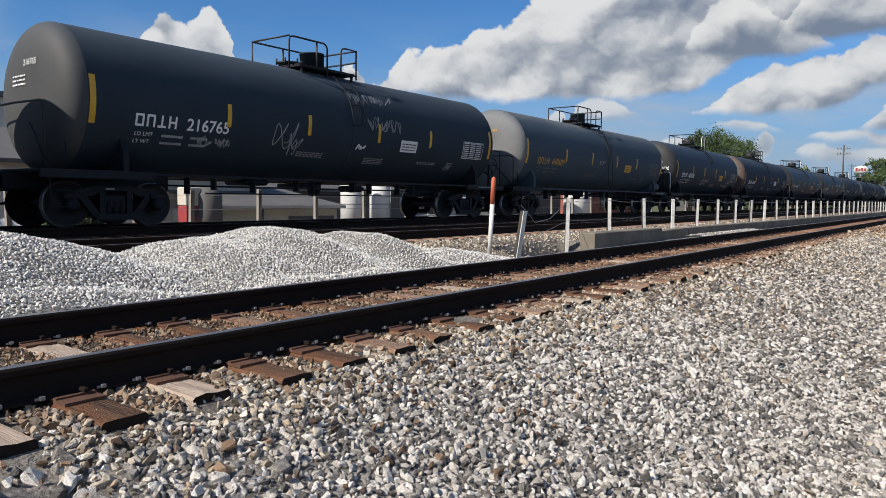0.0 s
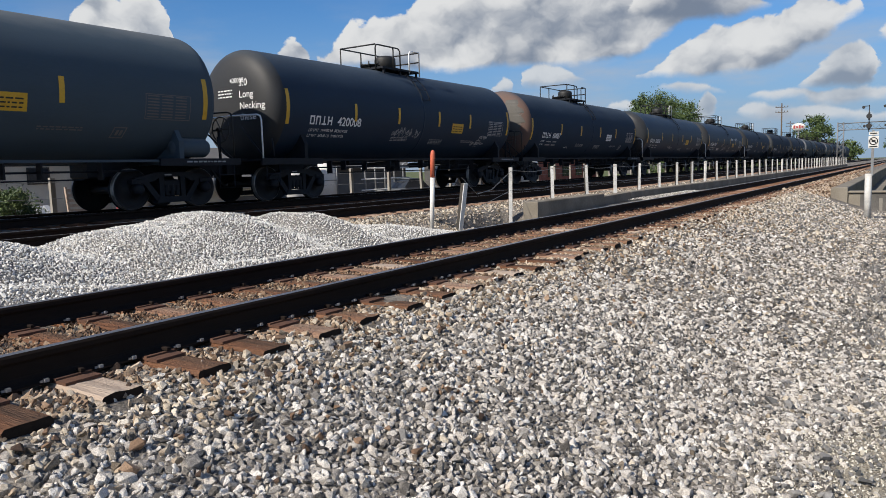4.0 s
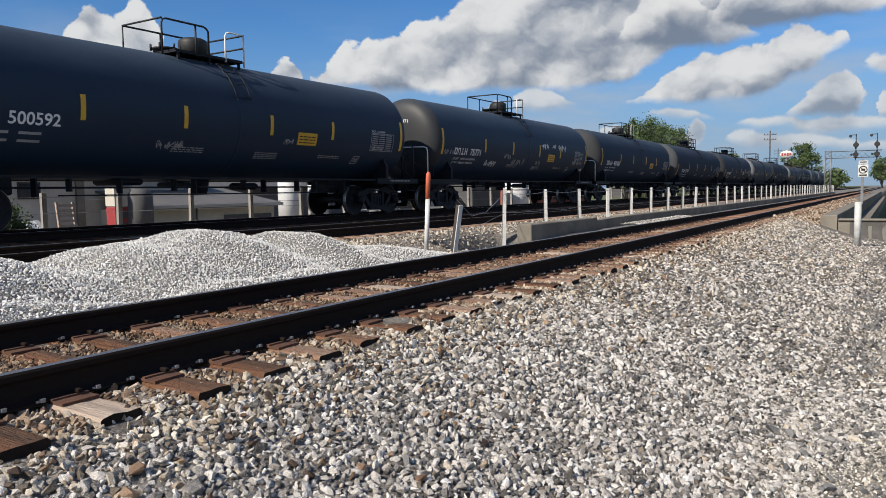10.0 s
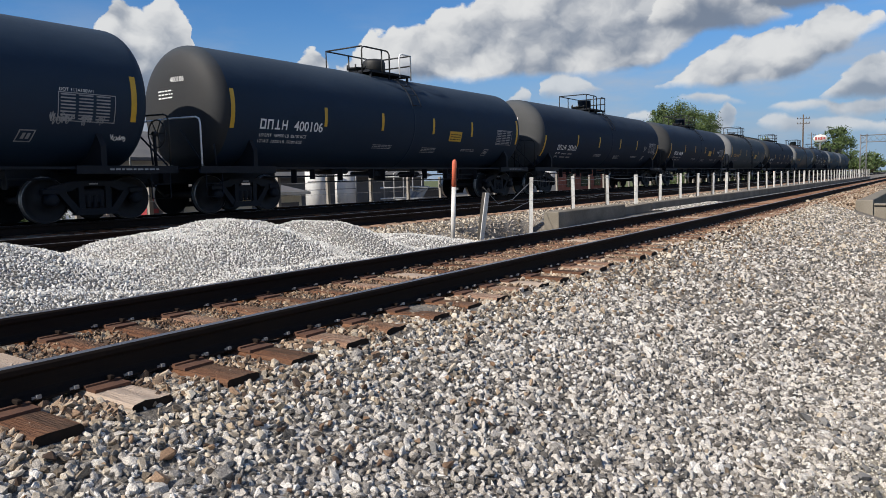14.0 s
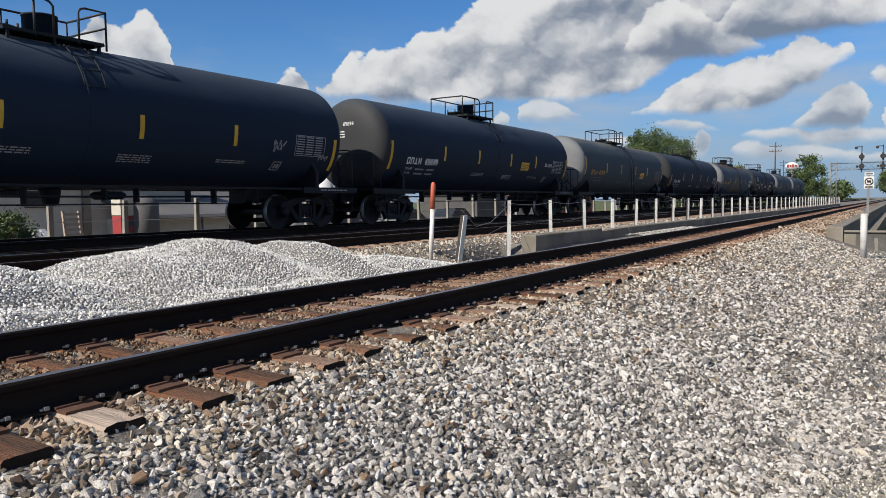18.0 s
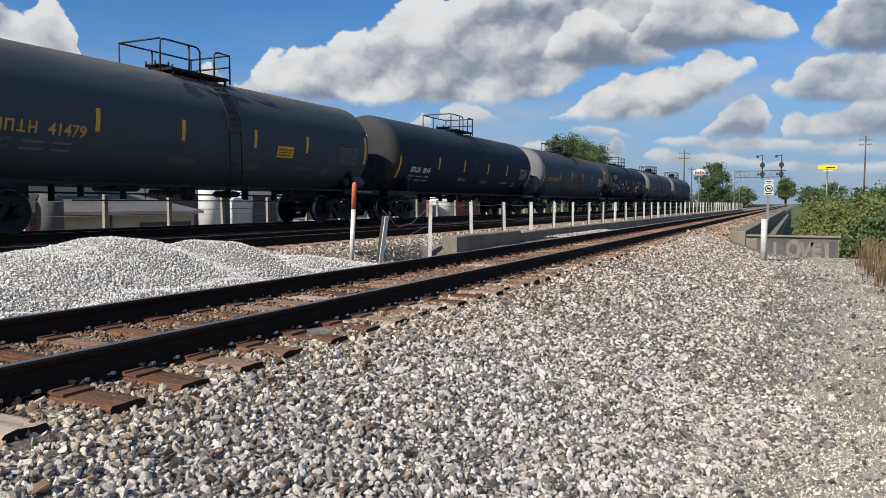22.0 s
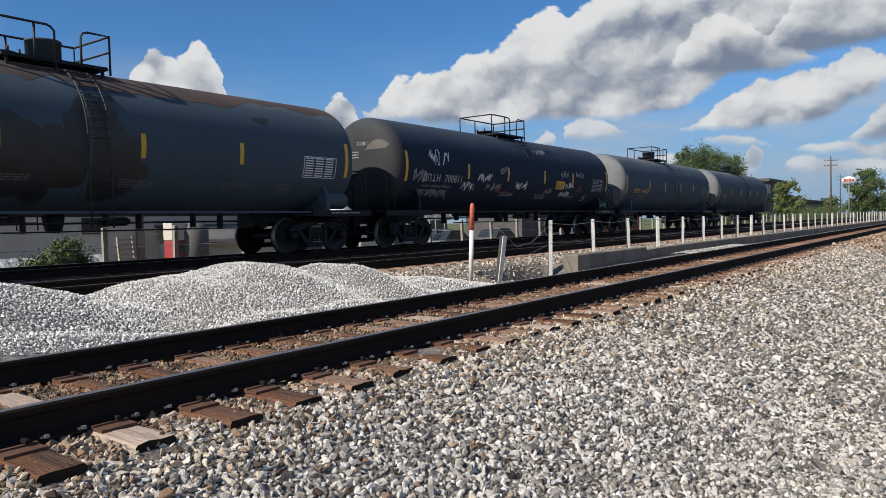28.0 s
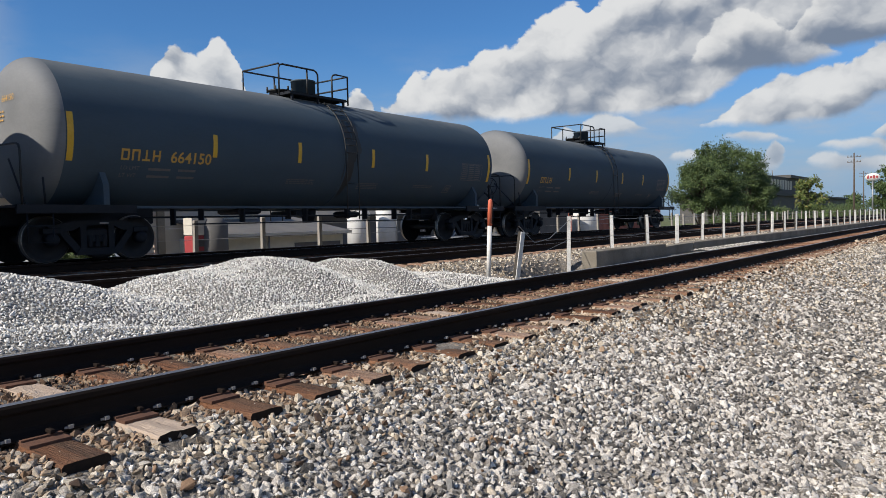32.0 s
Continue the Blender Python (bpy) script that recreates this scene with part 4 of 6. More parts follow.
def build_track(name, label, x, z, tie_count, tie_z, near):
    track = thing(name, label, "railway track", pose(x, 0, 0), kind="structure")
    me = rail_mesh(-60, 420)
    for side in (-0.7525, 0.7525):
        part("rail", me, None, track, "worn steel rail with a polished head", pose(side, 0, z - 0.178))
    if not near:
        ties = Shape()
        for k in range(tie_count):
            ties.box(-1.28, 1.28, 4 + k * 0.55, 4.23 + k * 0.55, tie_z - 0.16, tie_z)
        tagged(part("ties", ties, TIE_WOOD, track, "dark wooden ties under the rails"), kind="stuff")
        return track
    rng = random.Random(5)
    kinds = []
    for n in range(8):
        s = Shape()
        l0, l1 = -1.29 - rng.uniform(0, 0.05), 1.27 + rng.uniform(0, 0.07)
        rows = 7
        pts, faces = [], []
        for i in range(rows):
            px = l0 + (l1 - l0) * i / (rows - 1)
            wob = rng.uniform(-0.008, 0.008)
            for dy, dz in ((-0.112, -0.17), (0.112, -0.17), (0.113, -0.02), (0.098, rng.uniform(-0.008, 0.0)), (0.03, rng.uniform(-0.008, 0.004)), (-0.04, rng.uniform(-0.01, 0.004)), (-0.1, rng.uniform(-0.008, 0.0)), (-0.113, -0.02)):
                pts.append((px, dy + wob, dz))
        for i in range(rows - 1):
            for k in range(8):
                faces.append((i * 8 + k, i * 8 + (k + 1) % 8, (i + 1) * 8 + (k + 1) % 8, (i + 1) * 8 + k))
        faces += [tuple(reversed(range(8))), tuple((rows - 1) * 8 + k for k in range(8))]
        s.add(pts, faces)
        kinds.append(s)
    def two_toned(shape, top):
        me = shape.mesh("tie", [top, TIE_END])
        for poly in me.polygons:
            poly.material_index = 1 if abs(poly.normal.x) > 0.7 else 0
        return me

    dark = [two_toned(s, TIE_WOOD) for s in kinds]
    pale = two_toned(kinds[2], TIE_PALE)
    plate = Shape().box(-0.2, 0.2, -0.1, 0.1, 0.0, 0.016).box(-0.11, -0.085, -0.1, 0.1, 0.016, 0.026).box(0.085, 0.11, -0.1, 0.1, 0.016, 0.026).mesh("tie_plate", RUST)
    spike = Shape().box(-0.03, 0.025, -0.012, 0.012, 0.0, 0.022, bevel=0.004).box(-0.004, 0.012, -0.008, 0.008, -0.05, 0.0).mesh("spike", RAIL_SIDE)
    for k in range(TIE_FROM, tie_count):
        y = TIE_YS[k - TIE_FROM]
        bleached = k in PALE_TIES
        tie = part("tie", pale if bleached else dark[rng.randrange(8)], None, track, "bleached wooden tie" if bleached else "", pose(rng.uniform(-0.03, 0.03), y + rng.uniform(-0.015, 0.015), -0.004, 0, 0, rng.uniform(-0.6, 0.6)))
        if k < 60:
            for side in (-0.7525, 0.7525):
                part("tie_plate", plate, None, tie, "", pose(side, 0, -0.002))
            for side, dy in ((0.7525 + 0.095, 0.045), (0.7525 - 0.095, -0.045), (-0.7525 + 0.095, 0.045)):
                part("spike", spike, None, tie, "", pose(side, dy, 0.026, 0, 0, 0 if side > 0.75 or side > -0.75 > side - 1 else 180))
    # rail anchors clipped to the foot beside the ties
    clip = Shape().box(-0.004, 0.014, -0.012, 0.012, -0.006, 0.012).box(-0.004, 0.004, -0.03, -0.012, -0.006, 0.006).mesh("rail_anchor", ANCHOR_STEEL)
    for k in range(-6, 60):
        for dy in (-0.15, 0.15):
            part("rail_anchor", clip, None, track, "", pose(0.7525 + 0.078, TIE_YS[k - TIE_FROM] + dy, 0.02))
            if k % 2 == 0:
                part("rail_anchor", clip, None, track, "", pose(-0.7525 + 0.078, TIE_YS[k - TIE_FROM] + dy, 0.02))
    return track

# ---- tank cars ----
TANK_R, TANK_Z, AXLE_R = 1.5, 2.53, 0.457


def wrapped(verts, u, z, lift=0.006, r=TANK_R):
    """Lays flat x, y points on the tank's side that faces +x, with x along the car from u and y upwards from the height z."""
    base = math.asin(max(-1.0, min(1.0, (z - TANK_Z) / r)))
    return [((r + lift) * math.cos(base + y / r), u + x, TANK_Z + (r + lift) * math.sin(base + y / r)) for x, y, *_ in verts]


def laid(flat, u, z, lift=0.006):
    """Flat points and faces cut into narrow rows and laid on the tank's side."""
    verts, faces = flat
    bm = bmesh.new()
    made = [bm.verts.new((p[0], p[1], 0)) for p in verts]
    for face in faces:
        bm.faces.new([made[i] for i in face])
    low, high = min(p[1] for p in verts), max(p[1] for p in verts)
    y = low + 0.07
    while y < high:
        bmesh.ops.bisect_plane(bm, geom=bm.verts[:] + bm.edges[:] + bm.faces[:], plane_co=(0, y, 0), plane_no=(0, 1, 0))
        y += 0.07
    bm.verts.index_update()
    out = Shape().add(wrapped([tuple(v.co) for v in bm.verts], u, z, lift), [tuple(v.index for v in face.verts) for face in bm.faces])
    bm.free()
    return out


def bars(rows, width, height, gap, seed):
    """Plain bars in place of small unreadable writing."""
    rng = random.Random(seed)
    v, f = [], []
    for i in range(rows):
        x = 0.0
        while x < width:
            w = rng.uniform(0.04, 0.16)
            w = min(w, width - x)
            y = -i * (height + gap)
            n = len(v)
            v += [(x, y), (x + w, y), (x + w, y + height), (x, y + height)]
            f.append((n, n + 1, n + 2, n + 3))
            x += w + 0.03
    return v, f


def panel(width, height, lines):
    """A frame with ruled lines."""
    v, f = [], []
    def bar(x0, x1, y0, y1):
        n = len(v)
        v.extend([(x0, y0), (x1, y0), (x1, y1), (x0, y1)])
        f.append((n, n + 1, n + 2, n + 3))
    t = 0.018
    bar(0, width, 0, t), bar(0, width, height - t, height), bar(0, t, t, height - t), bar(width - t, width, t, height - t)
    for i in range(lines):
        y = height * (i + 0.7) / (lines + 0.6)
        for k in range(3):
            bar(0.05 + k * (width - 0.1) / 3, 0.05 + (k + 0.82) * (width - 0.1) / 3, y, y + height * 0.45 / (lines + 1))
    return v, f


def mark_shape(kind, size):
    """One plain shape of the size of a letter of the owner's mark."""
    h, w, t = size * 0.72, size * 0.54, size * 0.13
    if kind == 0:
        v = [(0, 0), (w, 0), (w, h), (0, h), (t, t), (w - t, t), (w - t, h - t), (t, h - t)]
        f = [(0, 1, 5, 4), (1, 2, 6, 5), (2, 3, 7, 6), (3, 0, 4, 7)]
    elif kind == 1:
        v = [(0, 0), (t, 0), (t, h - t), (w - t, h - t), (w - t, 0), (w, 0), (w, h), (0, h)]
        f = [(0, 1, 2, 7), (2, 3, 6, 7), (3, 4, 5, 6)]
    elif kind == 2:
        v = [(0, 0), (w, 0), (w, t), (w / 2 + t / 2, t), (w / 2 + t / 2, h), (w / 2 - t / 2, h), (w / 2 - t / 2, t), (0, t)]
        f = [(0, 1, 2, 3, 6, 7), (3, 4, 5, 6)]
    else:
        v = [(0, 0), (t, 0), (t, h / 2 - t / 2), (w - t, h / 2 - t / 2), (w - t, 0), (w, 0), (w, h), (w - t, h), (w - t, h / 2 + t / 2), (t, h / 2 + t / 2), (t, h), (0, h)]
        f = [(0, 1, 2, 9, 10, 11), (2, 3, 8, 9), (3, 4, 5, 6, 7, 8)]
    return v, f


def scrawl(seed, width, height, thick=0.026):
    """Sprayed letter-like strokes, leaning and uneven, that spell nothing."""
    rng = random.Random(seed)
    v, f = [], []
    x = 0.0
    while x < width:
        w, h, lift = rng.uniform(0.5, 0.8) * height, height * rng.uniform(0.75, 1.0), rng.uniform(-0.08, 0.08) * height
        lean, pts = rng.uniform(0.05, 0.3), []
        for k in range(rng.randint(7, 10)):
            pts.append((rng.uniform(0, 1), rng.uniform(0.7, 1.0) if k % 2 else rng.uniform(0.0, 0.35)))
        soft = []
        for k in range(len(pts) - 2):
            for q in (0.0, 0.25, 0.5, 0.75):
                c = [(1 - q) ** 2 / 2, (1 + 2 * q - 2 * q * q) / 2, q * q / 2]
                soft.append(tuple(sum(c[i] * pts[k + i][j] for i in range(3)) for j in range(2)))
        pts = [((p - 0.5) * 1.5 + 0.5, (q - 0.5) * 1.7 + 0.5) for p, q in soft]
        pts = [(x + w * p + lean * h * q, lift + h * q) for p, q in pts]
        for (x0, y0), (x1, y1) in zip(pts, pts[1:]):
            d = math.hypot(x1 - x0, y1 - y0) or 1.0
            ox, oy = -(y1 - y0) / d * thick / 2, (x1 - x0) / d * thick / 2
            n = len(v)
            v += [(x0 + ox, y0 + oy), (x0 - ox, y0 - oy), (x1 - ox, y1 - oy), (x1 + ox, y1 + oy)]
            f.append((n, n + 1, n + 2, n + 3))
        x += w * rng.uniform(0.75, 1.0)
    return v, f


def blotch(seed, width, height):
    """An uneven patch, as a fan of triangles."""
    rng = random.Random(seed)
    n, grow = 56, [rng.uniform(0.55, 1.15) for _ in range(14)]
    rim = []
    for k in range(n):
        a, i = 2 * math.pi * k / n, k * 14 / n
        g = grow[int(i)] * (1 - i % 1) + grow[(int(i) + 1) % 14] * (i % 1) + rng.uniform(-0.05, 0.05)
        rim.append((width / 2 * g * math.cos(a), height / 2 + height / 2 * g * math.sin(a)))
    return [(0, height / 2)] + rim, [(0, 1 + k, 1 + (k + 1) % n) for k in range(n)]


def head_depth(rho, depth):
    """A dished end: a broad flat crown that turns into the shell over a tight knuckle."""
    return depth * max(0.0, 1 - (rho / TANK_R) ** 4.0) ** (1 / 2.3)


def truck_frame_mesh():
    """A cast side frame with its window openings and spring nest, drawn at x = 0, outer side towards +x."""
    s = Shape()
    for y in (-0.89, 0.89):
        s.lathe([(0.1, -0.02), (0.13, 0.0), (0.13, 0.14), (0.1, 0.19), (0.05, 0.2)], 14, "x", (0.0, y, 0.457))
        s.box(-0.04, 0.13, y - 0.16, y + 0.16, 0.56, 0.68, bevel=0.02)
    s.prism([(-0.95, 0.6), (-0.5, 0.62), (-0.3, 0.72), (0.3, 0.72), (0.5, 0.62), (0.95, 0.6), (0.95, 0.7), (0.45, 0.82), (-0.45, 0.82), (-0.95, 0.7)], -0.02, 0.1, "x")
    for k in (-1, 1):
        s.prism([(k * 0.78, 0.62), (k * 0.62, 0.62), (k * 0.3, 0.22), (k * 0.42, 0.16)], -0.02, 0.1, "x")
        s.prism([(k * 0.22, 0.26), (k * 0.34, 0.26), (k * 0.34, 0.74), (k * 0.22, 0.74)], -0.01, 0.09, "x")
    s.prism([(-0.45, 0.14), (0.45, 0.14), (0.38, 0.27), (-0.38, 0.27)], -0.03, 0.12, "x")
    return s.mesh("side_frame", DARK_STEEL)


def spring_mesh():
    rings = [(0.03, 0.28)]
    for i in range(6):
        rings += [(0.044, 0.285 + i * 0.042), (0.06, 0.303 + i * 0.042)]
    return Shape().lathe(rings + [(0.04, 0.53)], 12).mesh("spring", DARK_STEEL)


def wheelset_mesh():
    s = Shape()
    s.lathe([(0.075, -1.0), (0.085, -0.6), (0.085, 0.6), (0.075, 1.0)], 12, "x")
    for k in (-1, 1):
        rings = [(0.12, 0.69), (0.3, 0.705), (0.37, 0.69), (0.42, 0.672), (0.482, 0.675), (0.487, 0.69), (0.462, 0.705), (0.457, 0.72), (0.453, 0.8), (0.444, 0.803), (0.4, 0.803), (0.38, 0.785), (0.3, 0.76), (0.16, 0.775), (0.13, 0.82), (0.09, 0.83)]
        s.lathe([(r, k * h) for r, h in rings], 32, "x")
    me = s.mesh("wheelset", [WHEEL_STEEL, BRIGHT_STEEL])
    for poly in me.polygons:
        d = math.hypot(poly.center.y, poly.center.z)
        if 0.441 < d < 0.462 and 0.7 < abs(poly.center.x) < 0.81:
            poly.material_index = 1
    return me


FRAME_MESH, SPRING_MESH, WHEEL_MESH = truck_frame_mesh(), spring_mesh(), wheelset_mesh()
STENCIL_MESH = Shape().box(0.1, 0.104, -0.09, 0.09, 0.745, 0.775).mesh("stencil_bar", CHALK)
BOLSTER_MESH = Shape().box(-1.0, 1.0, -0.2, 0.2, 0.36, 0.66, bevel=0.04).box(-0.35, 0.35, -0.3, 0.3, 0.62, 0.8, bevel=0.04).mesh("bolster", DARK_STEEL)
COUPLER_MESH = Shape().box(-0.09, 0.09, -0.75, 0.0, 0.78, 0.98, bevel=0.03).box(-0.16, 0.14, 0.0, 0.3, 0.72, 1.02, bevel=0.05).box(-0.05, 0.05, 0.06, 0.16, 0.66, 1.08).mesh("coupler", DARK_STEEL)


def brake_wheel_mesh():
    s = Shape()
    ring = [(0.3 * math.cos(a), 0, 0.3 * math.sin(a)) for a in np.linspace(0, 2 * math.pi, 25)]
    s.tube(ring, 0.016, 6)
    for k in range(3):
        a = k * math.pi / 3
        s.tube([(-0.3 * math.cos(a), 0, -0.3 * math.sin(a)), (0.3 * math.cos(a), 0, 0.3 * math.sin(a))], 0.012, 5)
    s.lathe([(0.05, -0.1), (0.05, 0.02)], 10, "y")
    return s.mesh("brake_wheel", BLACK)


BRAKE_WHEEL = brake_wheel_mesh()
BOLT_MESH = Shape().lathe([(0.025, 0.0), (0.025, 0.16)], 6).mesh("bolt", BLACK)
PAINTS = {}


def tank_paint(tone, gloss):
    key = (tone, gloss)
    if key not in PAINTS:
        # Head tones except rust are lighter shell tones, with sunlight put into the colour.
        c = {"black": (0.0065, 0.0175, 0.039), "navy": (0.0105, 0.026, 0.052), "lit_black": (0.03, 0.031, 0.033), "dark": (0.02, 0.033, 0.048), "lit_slate": (0.066, 0.068, 0.07), "grey": (0.05, 0.075, 0.1), "pale": (0.185, 0.19, 0.195), "dull": (0.048, 0.066, 0.082), "rust": (0.135, 0.085, 0.068)}[tone]
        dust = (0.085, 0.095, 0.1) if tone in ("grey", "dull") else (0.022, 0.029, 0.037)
        # Grey and dull cars: top dust. Dark cars: sky light painted on upper flanks.
        upper_tint = {"grey": (0.2, 0.2, 0.19), "dull": (0.2, 0.185, 0.155)}[tone] if tone in ("grey", "dull") else (0.075, 0.094, 0.114)
        PAINTS[key] = surface(tone + "_tank_paint", [tuple(v * 0.85 for v in c), c, tuple(v * 1.12 for v in c)], gloss, scale=0.9, fine=18, bump=0.03, gap=0.004, stretch=(1, 0.5, 1.6), worn=(dust, 0.3), sheen=0.26, dust_and_skylight=(upper_tint, 0.7), top=0.92 if tone in ("grey", "dull") else 0.62, fade=0.45 if tone in ("grey", "dull") else 0.85)
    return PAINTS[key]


def tank_car(index, length, near, tone, head_tone, gloss, ink, number, marks, dome, wrote, handrail_white, told):
    """A tank car: length between its outer stripes, near: where its first stripe stands along the track at the start."""
    shade = {"black": "black", "navy": "blue-black", "dark": "dark grey", "grey": "pale grey", "dull": "dull grey"}[tone]
    car = thing("tank_car", shade + " railway tank car with " + told, "tank car", group="tank cars of the passing train")
    half = length / 2 + 0.08
    depth = 0.47
    # The near head's paint carries painted sunlight, except on the rusty end.
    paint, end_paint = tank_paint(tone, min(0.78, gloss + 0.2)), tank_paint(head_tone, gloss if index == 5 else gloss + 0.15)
    # shell
    s = Shape()
    n = 64
    rings = [(half * u, TANK_R) for u in np.linspace(-1, 1, 15)]
    s.lathe([(r, h) for h, r in rings], n, "y", (0, 0, TANK_Z), caps=False)
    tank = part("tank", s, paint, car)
    for k in (-1, 1):
        h = Shape()
        h.lathe([(TANK_R * q, k * (half - 0.004 + head_depth(TANK_R * q, depth))) for q in (1.0, 0.999, 0.995, 0.985, 0.97, 0.95, 0.92, 0.88, 0.82, 0.74, 0.64, 0.5, 0.34, 0.17, 0.0005)], n, "y", (0, 0, TANK_Z), caps=False)
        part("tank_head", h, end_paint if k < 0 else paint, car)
    for u in (half * 0.03,):
        b = Shape()
        b.lathe([(TANK_R, u - 0.035), (TANK_R + 0.007, u - 0.03), (TANK_R + 0.007, u + 0.03), (TANK_R, u + 0.035)], n, "y", (0, 0, TANK_Z))
        part("jacket_band", b, paint, car)
    # reflective stripes on both sides
    ends = length / 2
    low, along, tall = SET_DOWN.get(index, (0.1, 0.1, 0.34))
    line = 2.06 - 0.35 * low
    for side in (1, -1):
        for u, w, hgt, z in [(-ends, 0.12, 0.92, 2.1 - low), (ends, 0.12, 0.92, 2.1 - low)] + [(ends * q, 0.11, 0.5, 2.2 - 0.25 * low) for q in (-0.55, -0.2, 0.18, 0.52)]:
            st = Shape()
            rows = [(-w / 2 + w * i, hgt * j / 5) for j in range(6) for i in range(2)]
            pts = wrapped(rows, u, z, 0.008)
            st.add([(side * x, y, q) for x, y, q in pts], [(2 * j, 2 * j + 1, 2 * j + 3, 2 * j + 2) for j in range(5)])
            part("reflective_stripe", st, YELLOW, car, "yellow reflective stripe" if side > 0 else "")
    # writing on the near side
    ink_mat = ORANGE_STENCIL if ink == "orange" else (WHITE_PAINT if ink == "white" else CHALK)
    u0 = -ends + 0.75 + along
    for k in range(marks):
        part("mark_shape", laid(mark_shape(k, tall), u0 + k * 0.7 * tall, line), ink_mat, car, "stencilled owner's mark shape")
    if number:
        part("car_number", laid(lettering(number, tall * 1.03, 0.006), u0 + marks * 0.7 * tall + 0.18, line), ink_mat, car, "stencilled car number")
        v, f = lettering(number, 0.17)
        hx = [(x - 0.55 + marks * 0.13, y) for x, y, *_ in v]
        def on_head(px, pz):
            rho = min(TANK_R * 0.99, math.hypot(px, pz - TANK_Z))
            return (px, -(half + head_depth(rho, depth)) - 0.012, pz)
        part("head_number", Shape().add([on_head(x, 3.12 + y) for x, y in hx], f), ink_mat, car)
        v, f = bars(3, 0.55, 0.032, 0.05, 70 + index)
        tagged(part("head_writing", Shape().add([on_head(x - 0.5, 2.92 + y) for x, y in v], f), ink_mat, car), kind="stuff")
    told_loads = LOADS.get(index)
    for n, (words, dz) in enumerate((("LD LMT", -0.18), ("LT WT", -0.32))):
        pen = FAINT_INK if tone in ("grey", "dull") else ink_mat
        tagged(part("load_writing", laid(lettering(words + ("  " + told_loads[n] if told_loads else ""), 0.12), u0 + 0.02, line + dz), pen, car), kind="stuff")
        if not told_loads:
            for k, w in ((0.62, 0.5), (1.3, 0.42)):
                part("load_figure", laid(([(0, 0), (w, 0), (w, 0.055), (0, 0.055)], [(0, 1, 2, 3)]), u0 + k, line + dz), FAINT_INK if tone in ("grey", "dull") else CHALK, car)
    small = FAINT_INK if tone in ("grey", "dull") else CHALK
    for u, z, w, rows in ((ends * 0.12, 1.72, 0.8, 4), (ends * 0.46, 1.72, 0.9, 2), (-ends * 0.24, 1.75, 0.9, 3)):
        v, f = bars(rows, w, 0.026, 0.028, index * 7 + rows)
        tagged(part("stencilled_note", laid((v, f), u, z), small, car), kind="stuff")
    v, f = panel(1.15, 0.55, 8)
    tagged(part("test_panel", laid((v, f), ends - 1.55, 1.95), WHITE_PAINT if index in (1, 12) else small, car, "ruled white test data panel"), kind="stuff")
    if "placard" in wrote:
        v = [(0, 0), (0.75, 0), (0.75, 0.34), (0, 0.34)]
        part("notice_panel", laid((v, [(0, 1, 2, 3)]), ends * 0.32, 1.98, 0.007), YELLOW if "yellow" in wrote else WHITE_PAINT, car, "yellow notice panel" if "yellow" in wrote else "white notice panel")
        v, f = bars(3, 0.62, 0.03, 0.05, 5)
        part("notice_bars", laid(([(x + 0.06, y + 0.22) for x, y in v], f), ends * 0.32, 1.98, 0.011), BLACK, car)
    for n, (q, z, w, h, colour) in enumerate(SPRAYED.get(index, ())):
        pen = {"white": WHITE_PAINT, "chalk": CHALK, "red": RED_SPRAY, "turquoise": TURQUOISE_SPRAY}[colour]
        flat = scrawl(index * 10 + n, w, h * 1.15, 0.024 if h > 0.4 else 0.017)
        part("sprayed_scrawl", laid(flat, ends * q, z, 0.006 + 0.001 * n), pen, car, colour + " spray-can scrawl" if colour != "chalk" else "pale spray-can scrawl")
    for text, size, q, z, colour in STENCILS.get(index, ()):
        part("stencilled_words", laid(lettering(text, size), ends * q, z), CHALK if colour == "chalk" else WHITE_PAINT, car, "stencilled " + text)
    frame_marks = [(0, 0), (0.3, 0), (0.36, 0.27), (0.06, 0.27), (0.03, 0.025), (0.28, 0.025), (0.33, 0.245), (0.083, 0.245)]
    part("boxed_mark", laid((frame_marks + [(0.1, 0.07), (0.16, 0.07), (0.19, 0.2), (0.13, 0.2), (0.19, 0.07), (0.25, 0.07), (0.28, 0.2), (0.22, 0.2)], [(0, 1, 5, 4), (1, 2, 6, 5), (2, 3, 7, 6), (3, 0, 4, 7), (8, 9, 10, 11), (12, 13, 14, 15)]), ends - 2.25, 1.55), small, car)
    if "chalk" in wrote:
        for words, z in (("3.0", 3.02), ("Long", 2.72), ("Necking", 2.42), ("these", 2.14)):
            v, f = lettering(words, 0.26)
            part("head_scrawl", Shape().add([(x + 0.3, -(half + head_depth(math.hypot(x + 0.3, z + y - TANK_Z), depth)) - 0.014, z + y) for x, y, *_ in v], f), WHITE_PAINT, car)
    for n, (q, z, w, h, pale) in enumerate(STAINS.get(index, ())):
        part("paint_patch" if pale else "spill_stain", laid(blotch(index * 9 + n, w, h), ends * q, z, 0.003 + 0.0006 * n), SPILL_DUST if pale else SPILL, car, "pale paint patch" if pale else "dark spill stain")
    if index in (10, 12):
        rng = random.Random(index)
        edge, low = [], 0.3
        for k in range(61):
            low = min(0.75, max(0.0, low + rng.uniform(-0.16, 0.16)))
            edge.append((-half + 0.03 + (2 * half - 0.06) * k / 60, low if index == 12 else 0.5 + low * 0.5))
        strip = [(x, q) for x, q in edge] + [(x, 1.15) for x, _ in edge]
